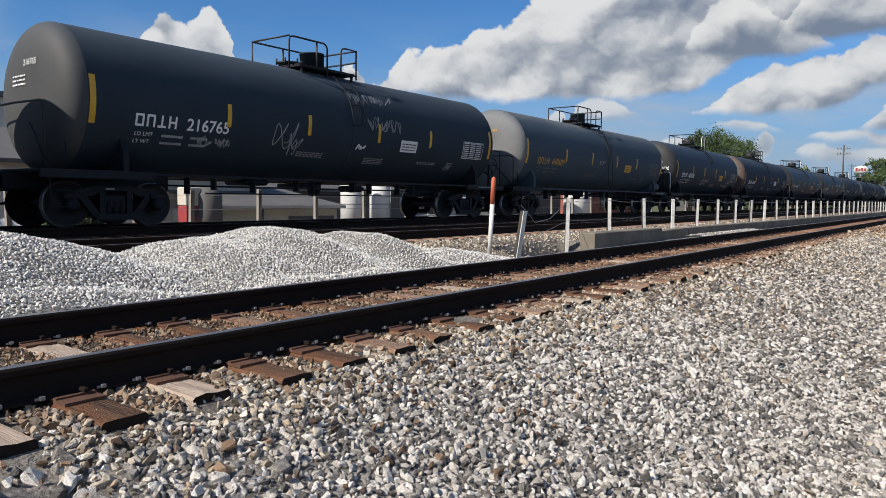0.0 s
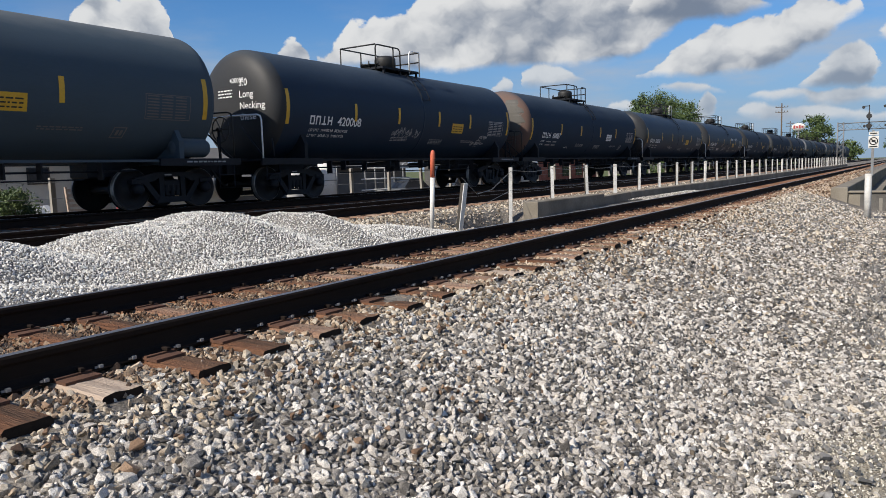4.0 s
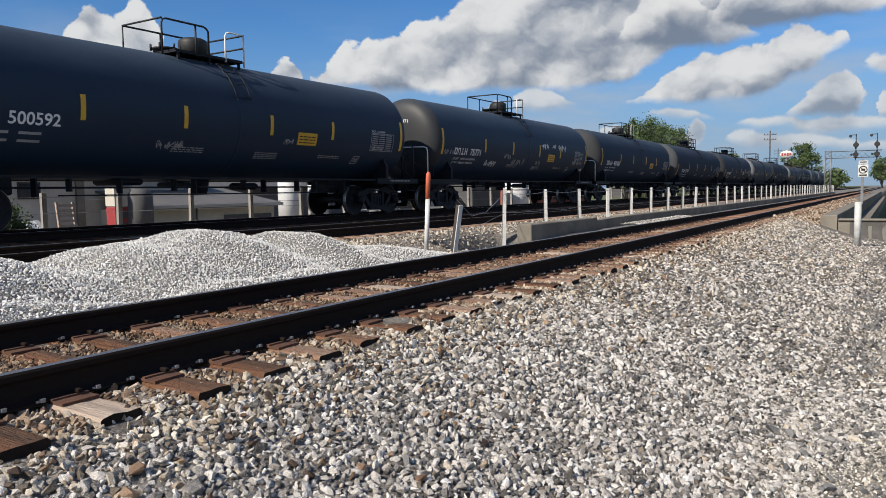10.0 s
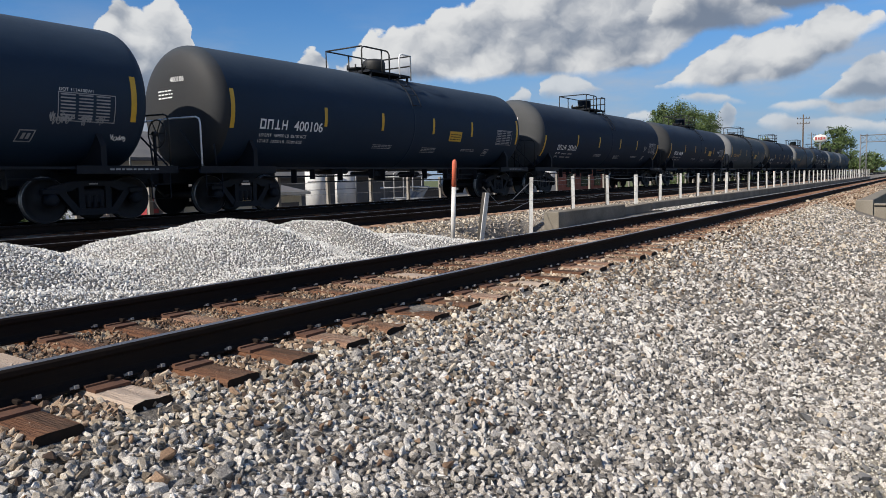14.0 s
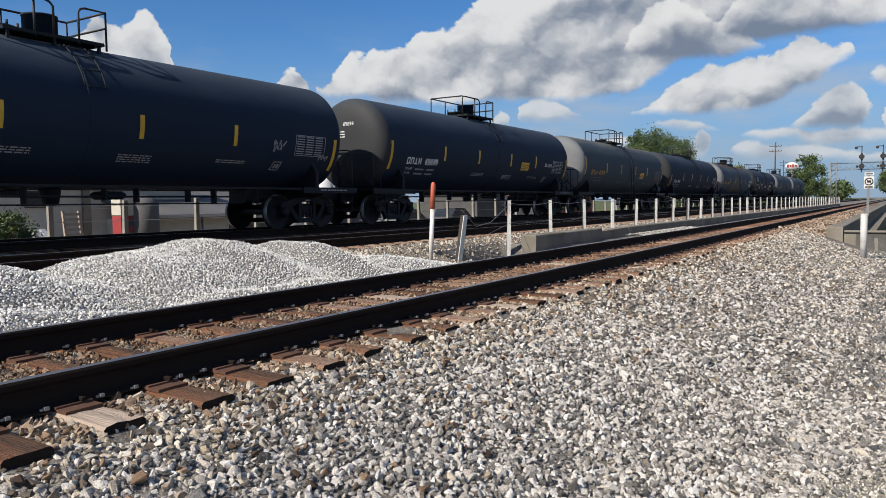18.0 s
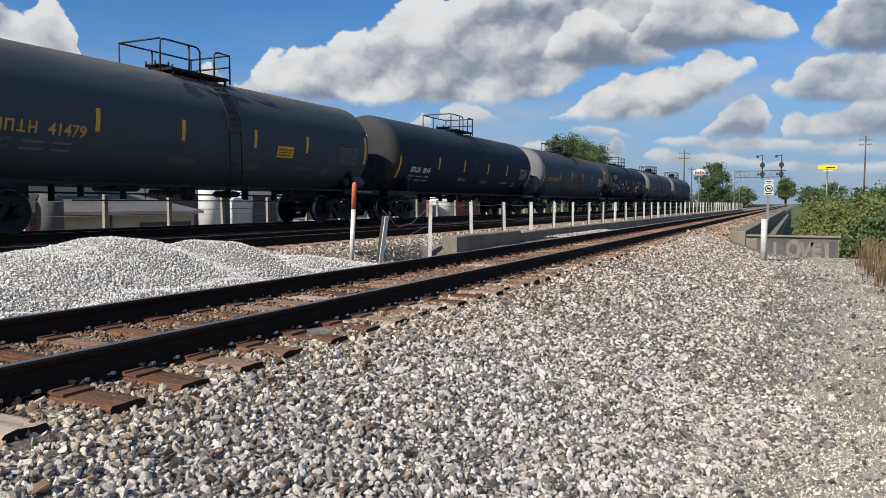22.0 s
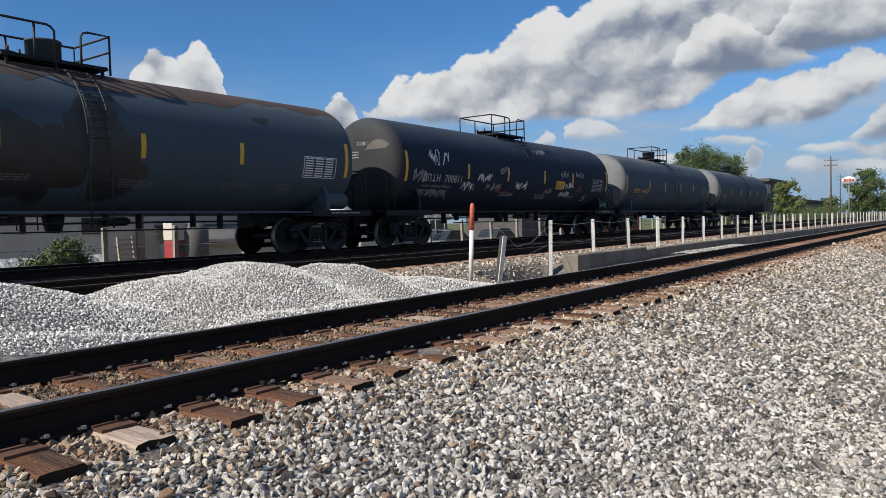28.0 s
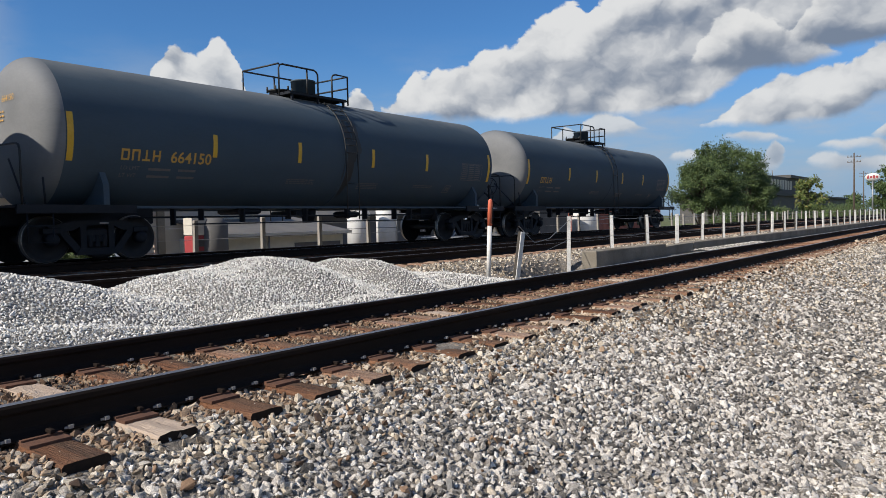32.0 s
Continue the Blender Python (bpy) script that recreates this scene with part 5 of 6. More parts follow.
        part("ragged_top_coat", laid((strip, [(k, k + 1, 62 + k, 61 + k) for k in range(60)]), 0, 3.5, 0.003), TOP_RUST if index == 12 else RUST_FILM, car, "ragged brown coat along the top")
    if index == 4:
        grid = [(0.42 + 0.1 * math.sin(j * 1.9) + (0.85 - 0.02 * abs(j - 5) ** 1.6) * i / 6, 2.05 + 0.14 * j) for j in range(12) for i in range(7)]
        grid = [(x, z) if math.hypot(x, z - TANK_Z) < 1.4 else (x * 1.4 / math.hypot(x, z - TANK_Z), TANK_Z + (z - TANK_Z) * 1.4 / math.hypot(x, z - TANK_Z)) for x, z in grid]
        part("paint_patch", Shape().add([(x, -(half + head_depth(math.hypot(x, z - TANK_Z), depth)) - 0.006, z) for x, z in grid], [(7 * j + i, 7 * j + i + 1, 7 * j + i + 8, 7 * j + i + 7) for j in range(11) for i in range(6)]), PRIMER, car, "dull grey patch on the rusty end")
    if index == 13:
        grid = [(0.3 + 0.75 * i / 6 + 0.04 * j, 2.98 + (0.3 - 0.02 * (i - 3) ** 2) * j / 3) for j in range(4) for i in range(7)]
        part("paint_patch", Shape().add([(x, -(half + head_depth(math.hypot(x, z - TANK_Z), depth)) - 0.006, z) for x, z in grid], [(7 * j + i, 7 * j + i + 1, 7 * j + i + 8, 7 * j + i + 7) for j in range(3) for i in range(6)]), PRIMER, car, "pale paint patch on the end")
    v, f = bars(1, 1.1, 0.035, 0.02, 300 + index)
    part("sill_stencil", Shape().add([(1.474, ends - 0.6 + x, 1.02 + y) for x, y in v], f), CHALK, car)
    # running gear
    for k in (-1, 1):
        tu = k * (length / 2 - 0.68)
        truck = part("truck", BOLSTER_MESH, None, car, "two-axle truck", pose(0, tu, 0))
        part("side_frame", FRAME_MESH, None, truck, "", pose(0.93, 0, 0))
        part("side_frame", FRAME_MESH, None, truck, "", pose(-0.93, 0, 0, 0, 0, 180))
        part("stencil_bar", STENCIL_MESH, None, truck, "small white stencil on the side frame", pose(0.93, 0.02 * index - 0.15, 0))
        for a in (-0.14, 0.0, 0.14):
            part("spring", SPRING_MESH, None, truck, "", pose(0.98, a, 0))
        for a in (-0.89, 0.89):
            wheels = part("wheelset", WHEEL_MESH, None, car, "", pose(0, tu + a, AXLE_R))
            WHEELS.append((wheels, tu + a))
        # stub sill, saddle and end platform
        e = k * (half + depth + 0.14)
        sill = Shape().box(-0.33, 0.33, min(tu - k * 1.6, e + k * 0.45), max(tu - k * 1.6, e + k * 0.45), 0.72, 1.1, bevel=0.03)
        part("stub_sill", sill, DARK_STEEL, car)
        saddle = Shape().prism([(-1.42, 1.06), (1.42, 1.06), (1.42, 1.5), (1.28, 1.75), (0.9, 1.32), (0, 1.08), (-0.9, 1.32), (-1.28, 1.75), (-1.42, 1.5)], tu - 0.06, tu + 0.06)
        saddle.box(-1.45, 1.45, tu - 0.35, tu + 0.35, 0.98, 1.06)
        part("saddle", saddle, DARK_STEEL if tone != "grey" else paint, car)
        y0, y1 = sorted((k * (half - 1.35), e + k * 0.28))
        deck = Shape().box(-1.45, -0.4, y0, y1, 1.06, 1.11).box(0.4, 1.45, y0, y1, 1.06, 1.11).box(-0.4, 0.4, *sorted((e - k * 0.05, e + k * 0.28)), 1.06, 1.11)
        deck.box(1.4, 1.47, y0, y1, 0.95, 1.11).box(-1.47, -1.4, y0, y1, 0.95, 1.11)
        part("end_deck", deck, DARK_STEEL, car)
        for sx in (1.42, -1.42):
            steps = Shape().tube([(sx, e - k * 0.35, 1.05), (sx, e - k * 0.35, 0.42), (sx, e + k * 0.1, 0.42), (sx, e + k * 0.1, 1.05)], 0.016).tube([(sx, e - k * 0.35, 0.72), (sx, e + k * 0.1, 0.72)], 0.014)
            part("corner_step", steps, DARK_STEEL, car)
        rail = Shape()
        yy = e + k * 0.16
        up = 2.34 if index == 1 else 2.22
        rail.tube([(1.38, yy, 1.1), (1.38, yy, up - 0.15), (1.34, yy, up - 0.04), (1.22, yy, up), (0.3, yy, up + 0.02), (-1.22, yy, up), (-1.34, yy, up - 0.04), (-1.38, yy, up - 0.15), (-1.38, yy, 1.1)], 0.021, 8)
        part("end_handrail", rail, WHITE_PAINT if handrail_white and k < 0 else BLACK, car, "white end handrail" if handrail_white and k < 0 else "")
        part("end_brace", Shape().tube([(1.36, e + k * 0.1, 1.12), (0.35, e - k * 0.06, 2.0)], 0.02, 6).tube([(1.36, e - k * 0.25, 1.12), (1.3, e - k * 0.25, 1.62)], 0.02, 6), DARK_STEEL, car)
        part("coupler", COUPLER_MESH, None, car, "", pose(0, e + k * 0.42, 0, 0, 0, 0 if k > 0 else 180))
        hose = Shape().tube([(0.35 * k, e + k * 0.3, 0.85), (0.36 * k, e + k * 0.5, 0.62), (0.3 * k, e + k * 0.72, 0.45), (0.2 * k, e + k * 0.9, 0.48)], 0.025, 6)
        part("air_hose", hose, BLACK, car)
    part("brake_wheel", BRAKE_WHEEL, None, car, "", pose(0.95, half + depth + 0.3, 1.82))
    part("brake_stand", Shape().tube([(0.95, half + depth + 0.24, 1.1), (0.95, half + depth + 0.24, 1.86)], 0.035, 8), DARK_STEEL, car)
    # reservoir and brake gear at the far end, rods and side rails below the tank
    if index in (2, 10, 12, 13):
        res = Shape().lathe([(0.05, -0.5), (0.18, -0.46), (0.22, -0.38), (0.22, 0.38), (0.18, 0.46), (0.05, 0.5)], 18, "y", (1.15, half - 0.35, 1.36))
        part("air_reservoir", res, paint if tone in ("grey", "dull") else DARK_STEEL, car)
    if index == 13:
        part("sprayed_scrawl", Shape().add([(1.38, half - 0.75 + x, 1.27 + y) for x, y in scrawl(9, 0.6, 0.2, 0.022)[0]], scrawl(9, 0.6, 0.2, 0.022)[1]), TURQUOISE_SPRAY, car, "turquoise spray-can scrawl")
    for side in (1, -1):
        rail = Shape().box(*sorted((side * 1.34, side * 1.42)), -half + 1.0, half - 1.0, 1.04, 1.09)
        part("side_rail", rail, DARK_STEEL if tone != "grey" else paint, car)
    part("brake_rod", Shape().tube([(0.9, -length / 2 + 1.4, 0.86), (0.9, length / 2 - 1.4, 0.86)], 0.022, 6), DARK_STEEL, car)
    part("brake_pipe", Shape().tube([(1.05, -length * 0.3, 0.7), (1.05, length * 0.3, 0.7)], 0.016, 6), DARK_STEEL, car)
    for q in (-0.33, -0.28, -0.2, -0.1, -0.06, 0.05, 0.1, 0.19, 0.24, 0.33):
        part("rod_hanger", Shape().box(0.88, 1.06, q * length - 0.018, q * length + 0.018, 0.68 + 0.05 * ((q * 100) % 3), 1.04), DARK_STEEL, car)
    part("bottom_outlet", Shape().lathe([(0.1, 0.68), (0.16, 0.72), (0.2, 0.9), (0.22, 1.06)], 16, "z", (0, 0.15, 0)), DARK_STEEL, car)
    part("brake_cylinder", Shape().box(0.2, 0.75, 0.9, 1.4, 0.8, 0.98, bevel=0.06), DARK_STEEL, car)
    part("brake_lever_box", Shape().box(-0.3, 0.7, -0.9, -0.7, 0.86, 1.0, bevel=0.03), DARK_STEEL, car)
    part("sump", Shape().box(-0.42, 0.42, -2.5, -1.8, 0.92, 1.08, bevel=0.05), DARK_STEEL, car)
    # top walkway, hatch and rails
    top = TANK_Z + TANK_R
    walkway = part("walkway", Shape().box(-0.74, 0.74, -1.0, -0.95, top - 0.01, top + 0.03).box(-0.74, 0.74, 1.0, 1.05, top - 0.01, top + 0.03).box(0.7, 0.74, -0.95, 1.0, top - 0.01, top + 0.03).box(-0.74, -0.7, -0.95, 1.0, top - 0.01, top + 0.03), DARK_STEEL, car)
    for sx in (0.68, -0.68):
        for sy in (-0.9, 0.0, 0.95):
            part("bracket", Shape().box(sx - 0.03, sx + 0.03, sy - 0.025, sy + 0.025, top - 0.19, top - 0.01), DARK_STEEL, walkway)
    for k in range(6):
        part("plank", Shape().box(-0.73 + k * 0.247, -0.73 + k * 0.247 + 0.21, -1.0, 1.05, top + 0.032, top + 0.06), DARK_STEEL, walkway)
    if dome == "round":
        d = Shape().lathe([(0.36, top), (0.36, top + 0.42), (0.34, top + 0.49), (0.25, top + 0.54), (0.05, top + 0.56)], 24, "z", (0, 0.1, 0))
    elif dome == "flat":
        d = Shape().lathe([(0.42, top), (0.42, top + 0.12), (0.38, top + 0.16), (0.1, top + 0.18)], 24, "z", (0, 0.1, 0))
    else:
        d = Shape().lathe([(0.33, top), (0.33, top + 0.5), (0.34, top + 0.5), (0.34, top + 0.54), (0.05, top + 0.55)], 24, "z", (0, 0.1, 0))
    part("valve_housing", d, paint if dome != "round" else BLACK, car)
    hatch = Shape().lathe([(0.28, top), (0.28, top + 0.14), (0.31, top + 0.14), (0.31, top + 0.18), (0.1, top + 0.2)], 18, "z", (0, -0.72, 0))
    lid = part("hatch", hatch, BLACK, car)
    for a in range(6):
        part("bolt", BOLT_MESH, None, lid, "", pose(0.33 * math.cos(a * 1.05), -0.72 + 0.33 * math.sin(a * 1.05), top + 0.1))
    hi, x = top + 0.7, 0.72
    for pts in (
        [(x, -0.02, top - 0.05), (x, -0.02, top + 0.6), (x, -0.08, top + 0.67), (x, -0.16, hi), (x, -1.22, hi), (x, -1.32, top + 0.67), (x, -1.35, top + 0.58), (x, -1.35, top - 0.12)],
        [(x, -0.4, top - 0.05), (x, -0.4, hi)],
        [(x, 0.5, top - 0.05), (x, 0.5, top + 0.6), (x, 0.55, top + 0.67), (x, 0.64, hi), (x, 1.1, hi), (x, 1.1, top - 0.1)],
        [(-x, -1.35, top - 0.1), (-x, -1.35, hi), (-x, 1.1, hi), (-x, 1.1, top - 0.1)],
        [(-x, -0.3, top), (-x, -0.3, hi)],
        [(x, -1.35, hi), (-x, -1.35, hi)],
        [(x, 1.1, hi), (-x, 1.1, hi)],
        [(x, 1.1, top + 0.38), (-x, 1.1, top + 0.38)],
    ):
        part("walkway_rail", Shape().tube(pts, 0.024, 8), WHITE_PAINT if handrail_white and len(pts) == 6 else BLACK, car)
    for side in (1, -1):
        lad = Shape()
        arc = [(side * (TANK_R + 0.07) * math.cos(a), TANK_Z + (TANK_R + 0.07) * math.sin(a)) for a in np.linspace(1.05, 0.0 if tone in ("grey", "dull", "dark") else 0.3, 9)]
        if tone in ("grey", "dull"):
            arc += [(side * (TANK_R + 0.09), 1.6), (side * (TANK_R + 0.07), 0.75)]
        for u in (0.0, 0.44):
            lad.tube([(x, u + 0.12, z) for x, z in arc], 0.017, 6)
        rungs = 12 if len(arc) > 9 else 4
        for i in range(rungs):
            q = i * (len(arc) - 1.2) / (rungs - 1)
            a, b = arc[int(q)], arc[min(int(q) + 1, len(arc) - 1)]
            x, z = a[0] + (b[0] - a[0]) * (q % 1), a[1] + (b[1] - a[1]) * (q % 1)
            lad.tube([(x, 0.12, z), (x, 0.56, z)], 0.013, 6)
        part("ladder", lad, DARK_STEEL if tone != "grey" else BLACK, car)
    TRAIN.append((car, near + length / 2))
    return car


TRAIN, WHEELS = [], []
# stains and patches: place along the half length, height of the lower edge, width, height up the shell, pale
STAINS = {
    1: [(0.05, 2.6, 0.5, 1.2, False)],
    2: [(0.06, 2.3, 0.35, 1.5, False)],
    10: [(0.08, 2.2, 0.45, 1.6, False), (-0.1, 3.3, 0.6, 0.5, False)],
    12: [(-0.3, 1.25, 2.6, 1.5, False), (-0.12, 1.25, 2.2, 2.0, False), (0.04, 1.3, 1.5, 2.6, False), (0.12, 1.3, 1.2, 1.6, False), (-0.55, 3.0, 0.7, 0.35, False), (0.62, 3.2, 0.5, 0.2, False)],
    14: [(0.045, 1.3, 0.42, 2.5, False), (0.09, 2.2, 0.34, 1.5, False)],
}
# spray-can writing: place along the half length, height, width, tall, colour
SPRAYED = {
    3: [(0.66, 1.8, 0.5, 0.16, "chalk"), (0.58, 1.58, 0.9, 0.16, "chalk"), (-0.25, 1.75, 1.5, 0.36, "chalk")],
    2: [(-0.1, 2.2, 0.5, 0.2, "chalk")],
    1: [(-0.66, 1.72, 0.7, 0.25, "chalk"), (-0.36, 1.7, 0.8, 0.75, "chalk"), (0.1, 2.42, 1.2, 0.4, "chalk"), (0.05, 1.92, 0.35, 0.16, "white"), (0.02, 3.15, 1.5, 0.4, "chalk")],
    6: [(-0.52, 1.62, 0.75, 0.3, "white"), (-0.2, 1.72, 1.0, 0.34, "chalk"), (-0.3, 1.95, 0.4, 0.25, "chalk"), (0.2, 2.52, 0.75, 0.25, "white"), (0.38, 2.55, 0.35, 0.2, "white"), (0.48, 2.5, 0.7, 0.3, "white"), (0.14, 1.8, 0.4, 0.22, "chalk"), (0.75, 1.9, 0.9, 0.2, "chalk"), (0.93, 1.62, 0.3, 0.15, "white"), (-0.98, 2.0, 0.5, 0.22, "chalk")],
    8: [(0.68, 1.98, 0.4, 0.35, "chalk"), (0.92, 1.85, 0.3, 0.2, "chalk")],
    5: [(-0.3, 1.7, 0.6, 0.22, "chalk"), (0.25, 1.98, 0.35, 0.16, "chalk"), (0.8, 1.95, 0.35, 0.18, "chalk")],
    13: [(-0.86, 2.5, 0.95, 0.55, "white"), (-0.98, 2.0, 0.7, 0.4, "chalk"), (-0.6, 1.75, 0.75, 0.36, "white"), (-0.47, 2.1, 0.75, 0.28, "white"), (-0.28, 2.35, 0.6, 0.32, "chalk"), (-0.4, 1.8, 0.9, 0.3, "chalk"), (-0.12, 1.9, 0.8, 0.3, "white"), (-0.92, 1.5, 1.7, 0.36, "chalk"), (-0.3, 1.62, 0.5, 0.4, "red"), (0.36, 2.42, 0.7, 0.3, "chalk"), (0.4, 1.98, 0.9, 0.32, "white"), (0.38, 1.68, 0.8, 0.28, "white"), (0.58, 1.8, 0.5, 0.4, "red"), (0.2, 1.75, 0.5, 0.3, "chalk"), (0.55, 2.5, 0.8, 0.25, "chalk"), (0.1, 3.3, 1.0, 0.3, "chalk")],
}
# how far the end stripes and the number stand below the usual place, how far along, and the letters' size
SET_DOWN = {1: (0.1, 0.12, 0.35), 4: (0.22, 0.35, 0.33), 5: (0.1, -0.12, 0.32), 8: (0.5, 0.6, 0.32), 9: (0.36, 0.15, 0.31), 11: (0.5, 0.2, 0.3), 14: (0.16, 0.25, 0.32), 15: (0.16, 0.2, 0.32)}
LOADS = {3: ("194700 LB  88300 KGS", "68300 LB  31000 KGS"), 7: ("189800 LB  86100 KGS", "73200 LB  33200 KGS"), 13: ("208300 LB  94500 KG", "77200 LB  35200 KG"), 6: ("190700 LB  86500 KGS", "72300 LB  32800 KGS")}
STENCILS = {
    6: [("DOT 111A100W1", 0.09, 0.78, 2.5, "white")],
    9: [("SR 13450", 0.2, 0.655, 2.2, "white")],
    5: [("DOT 111A100W1", 0.09, 0.78, 2.5, "white")],
    4: [("NEW 5-81", 0.11, -0.43, 1.56, "white")],
}
#   length, first stripe, tone, head tone (all but rust lightened for sunlight), gloss, ink, number, letters, dome,
#   writing, white handrail
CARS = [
    (13.9, -7.6, "dark", "lit_slate", 0.5, "white", "", 4, "drum", "", False, "yellow stripes, ahead of the others"),
    (13.70, 8.92, "dark", "lit_slate", 0.5, "white", "216765", 4, "drum", "placard spray", False, "yellow stripes and faint scrawls"),
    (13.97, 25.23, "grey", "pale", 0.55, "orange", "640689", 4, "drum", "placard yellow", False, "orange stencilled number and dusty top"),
    (12.28, 41.84, "navy", "lit_black", 0.4, "white", "420008", 4, "round", "placard yellow chalk", True, "chalked words on its white-lettered end"),
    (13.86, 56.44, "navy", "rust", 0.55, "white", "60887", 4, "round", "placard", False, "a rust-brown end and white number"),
    (13.89, 72.87, "navy", "lit_black", 0.35, "white", "500592", 4, "round", "placard yellow", True, "a glossy rounded end and white handrail"),
    (13.92, 89.33, "navy", "lit_black", 0.35, "white", "75771", 4, "round", "placard yellow spray", True, "pale spray scrawls and white handrail"),
    (13.89, 105.77, "navy", "lit_black", 0.5, "white", "400106", 4, "round", "placard yellow", True, "white number and white handrail"),
    (14.96, 122.24, "black", "lit_slate", 0.55, "white", "253151", 4, "drum", "", False, "a white number and long smooth shell"),
    (13.96, 139.93, "black", "lit_black", 0.5, "white", "69699", 4, "drum", "placard yellow", False, "white number and a yellow panel"),
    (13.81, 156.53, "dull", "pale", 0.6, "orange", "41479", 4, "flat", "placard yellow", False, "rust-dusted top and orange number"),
    (14.7, 172.88, "black", "lit_black", 0.55, "white", "8014", 4, "flat", "", False, "a plain black shell and flat hatch"),
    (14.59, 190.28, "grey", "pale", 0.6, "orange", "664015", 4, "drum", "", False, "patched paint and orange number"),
    (14.89, 207.49, "black", "lit_black", 0.55, "chalk", "700811", 4, "flat", "spray placard yellow", False, "pale spray-can scrawls along its side"),
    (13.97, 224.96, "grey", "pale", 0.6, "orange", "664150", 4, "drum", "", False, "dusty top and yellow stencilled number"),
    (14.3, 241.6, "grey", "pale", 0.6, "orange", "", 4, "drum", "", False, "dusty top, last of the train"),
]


def build_train():
    for n, row in enumerate(CARS):
        tank_car(n, *row)


def gone(t):
    """How far the train has run, in metres."""
    return 6.455 * t + 0.011194 * t * t - 0.0000479 * t**3


def motions():
    for car, middle in TRAIN:
        walk(car, [(t, pose(TRAIN_X, middle - gone(t), TRAIN_Z)) for t in range(0, 33)])
    for wheels, u in WHEELS:
        walk(wheels, [(k / 10, pose(0, u, AXLE_R, math.degrees(gone(k / 10) / AXLE_R), 0, 0)) for k in range(0, 321)])


TRAIN_X, TRAIN_Z = -10.55, 0.38

# ---- fence, posts and bridge ----
def build_fence():
    rng = random.Random(8)
    fence = thing("cable_fence", "line of white-painted steel posts with two sagging cables beside the track", "fence", kind="structure")
    heights = []
    ys = [18.3 + 2.62 * k for k in range(46)]
    for k, y in enumerate(ys):
        z0 = -0.45 if k == 0 else (0.02 if y < 60 else 0.0)
        top = 1.07 + min(0.12, 0.004 * k)
        s = Shape().prism([(-0.05, -0.045), (0.045, -0.045), (0.045, 0.045), (0.03, 0.045), (0.03, -0.03), (-0.05, -0.03)], 0, top - z0, "z")
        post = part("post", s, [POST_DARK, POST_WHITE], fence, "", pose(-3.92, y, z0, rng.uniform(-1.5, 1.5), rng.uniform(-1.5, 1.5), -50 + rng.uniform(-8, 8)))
        for poly in post.data.polygons:
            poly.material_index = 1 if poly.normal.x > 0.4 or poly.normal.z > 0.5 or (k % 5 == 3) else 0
        heights.append((y, top))
    for drop, r in ((0.06, 0.007), (0.55, 0.006)):
        pts = [(-3.0, 14.45, 0.95 - drop * 1.1), (-3.2, 15.4, 0.55 - drop * 0.6), (-3.5, 16.6, 0.6 - drop * 0.5), (-3.86, 18.3, 1.05 - drop)]
        for (y0, a), (y1, b) in zip(heights, heights[1:]):
            for q in (0.25, 0.5, 0.75, 1.0):
                pts.append((-3.87, y0 + (y1 - y0) * q, a + (b - a) * q - drop - 0.28 * q * (1 - q) * rng.uniform(0.5, 1.2)))
        part("cable", Shape().tube(pts, r, 5), WIRE, fence)
    # broken leaning post and orange-topped marker
    lean = thing("fence_post", "white and dark wooden fence post leaning over, its cable slack", "post", pose(-2.95, 14.2, -0.25, 0, 9, 0) @ pose(0, 0, 0, 0, 0, -16))
    part("timber", Shape().box(-0.05, 0.03, -0.05, 0.05, 0, 1.04, bevel=0.008), POST_DARK, lean)
    part("painted_face", Shape().box(0.031, 0.05, -0.05, 0.05, 0, 1.045, bevel=0.004), POST_WHITE, lean, "white-painted face")
    mark = thing("marker_post", "thin white plastic marker post with a faded orange top", "marker post", pose(-3.3, 13.75, -0.25, 0, 3.0, 0))
    part("post", Shape().lathe([(0.045, 0), (0.045, 1.17)], 16), POST_WHITE, mark)
    part("cap", Shape().lathe([(0.048, 1.165), (0.048, 1.6), (0.04, 1.66), (0.015, 1.69)], 16), POST_ORANGE, mark, "faded orange cap")
    part("warning_text", Shape().box(0.03, 0.05, -0.012, 0.012, 1.2, 1.52), RUST, mark, "worn vertical lettering bar")
    # fence beyond the train
    back = thing("back_fence", "weathered wooden post and wire fence beyond the far track", "fence", kind="structure")
    for k in range(44):
        y = 2.04 + 2.353 * k + (0.33 if k == 4 else 0)
        s = Shape().box(-0.05, 0.05, -0.06, 0.06, -0.5, 1.1 + rng.uniform(-0.1, 0.1), bevel=0.012)
        part("post", s, POST_GREY, back, "", pose(-13.2, y, 0.1, rng.uniform(-2, 2), rng.uniform(-2, 2), 0))
    for z in (0.55, 0.95):
        part("cable", Shape().tube([(-13.13, 2.0, z + 0.1), (-13.13, 104, z + 0.1)], 0.006, 5), WIRE, back)


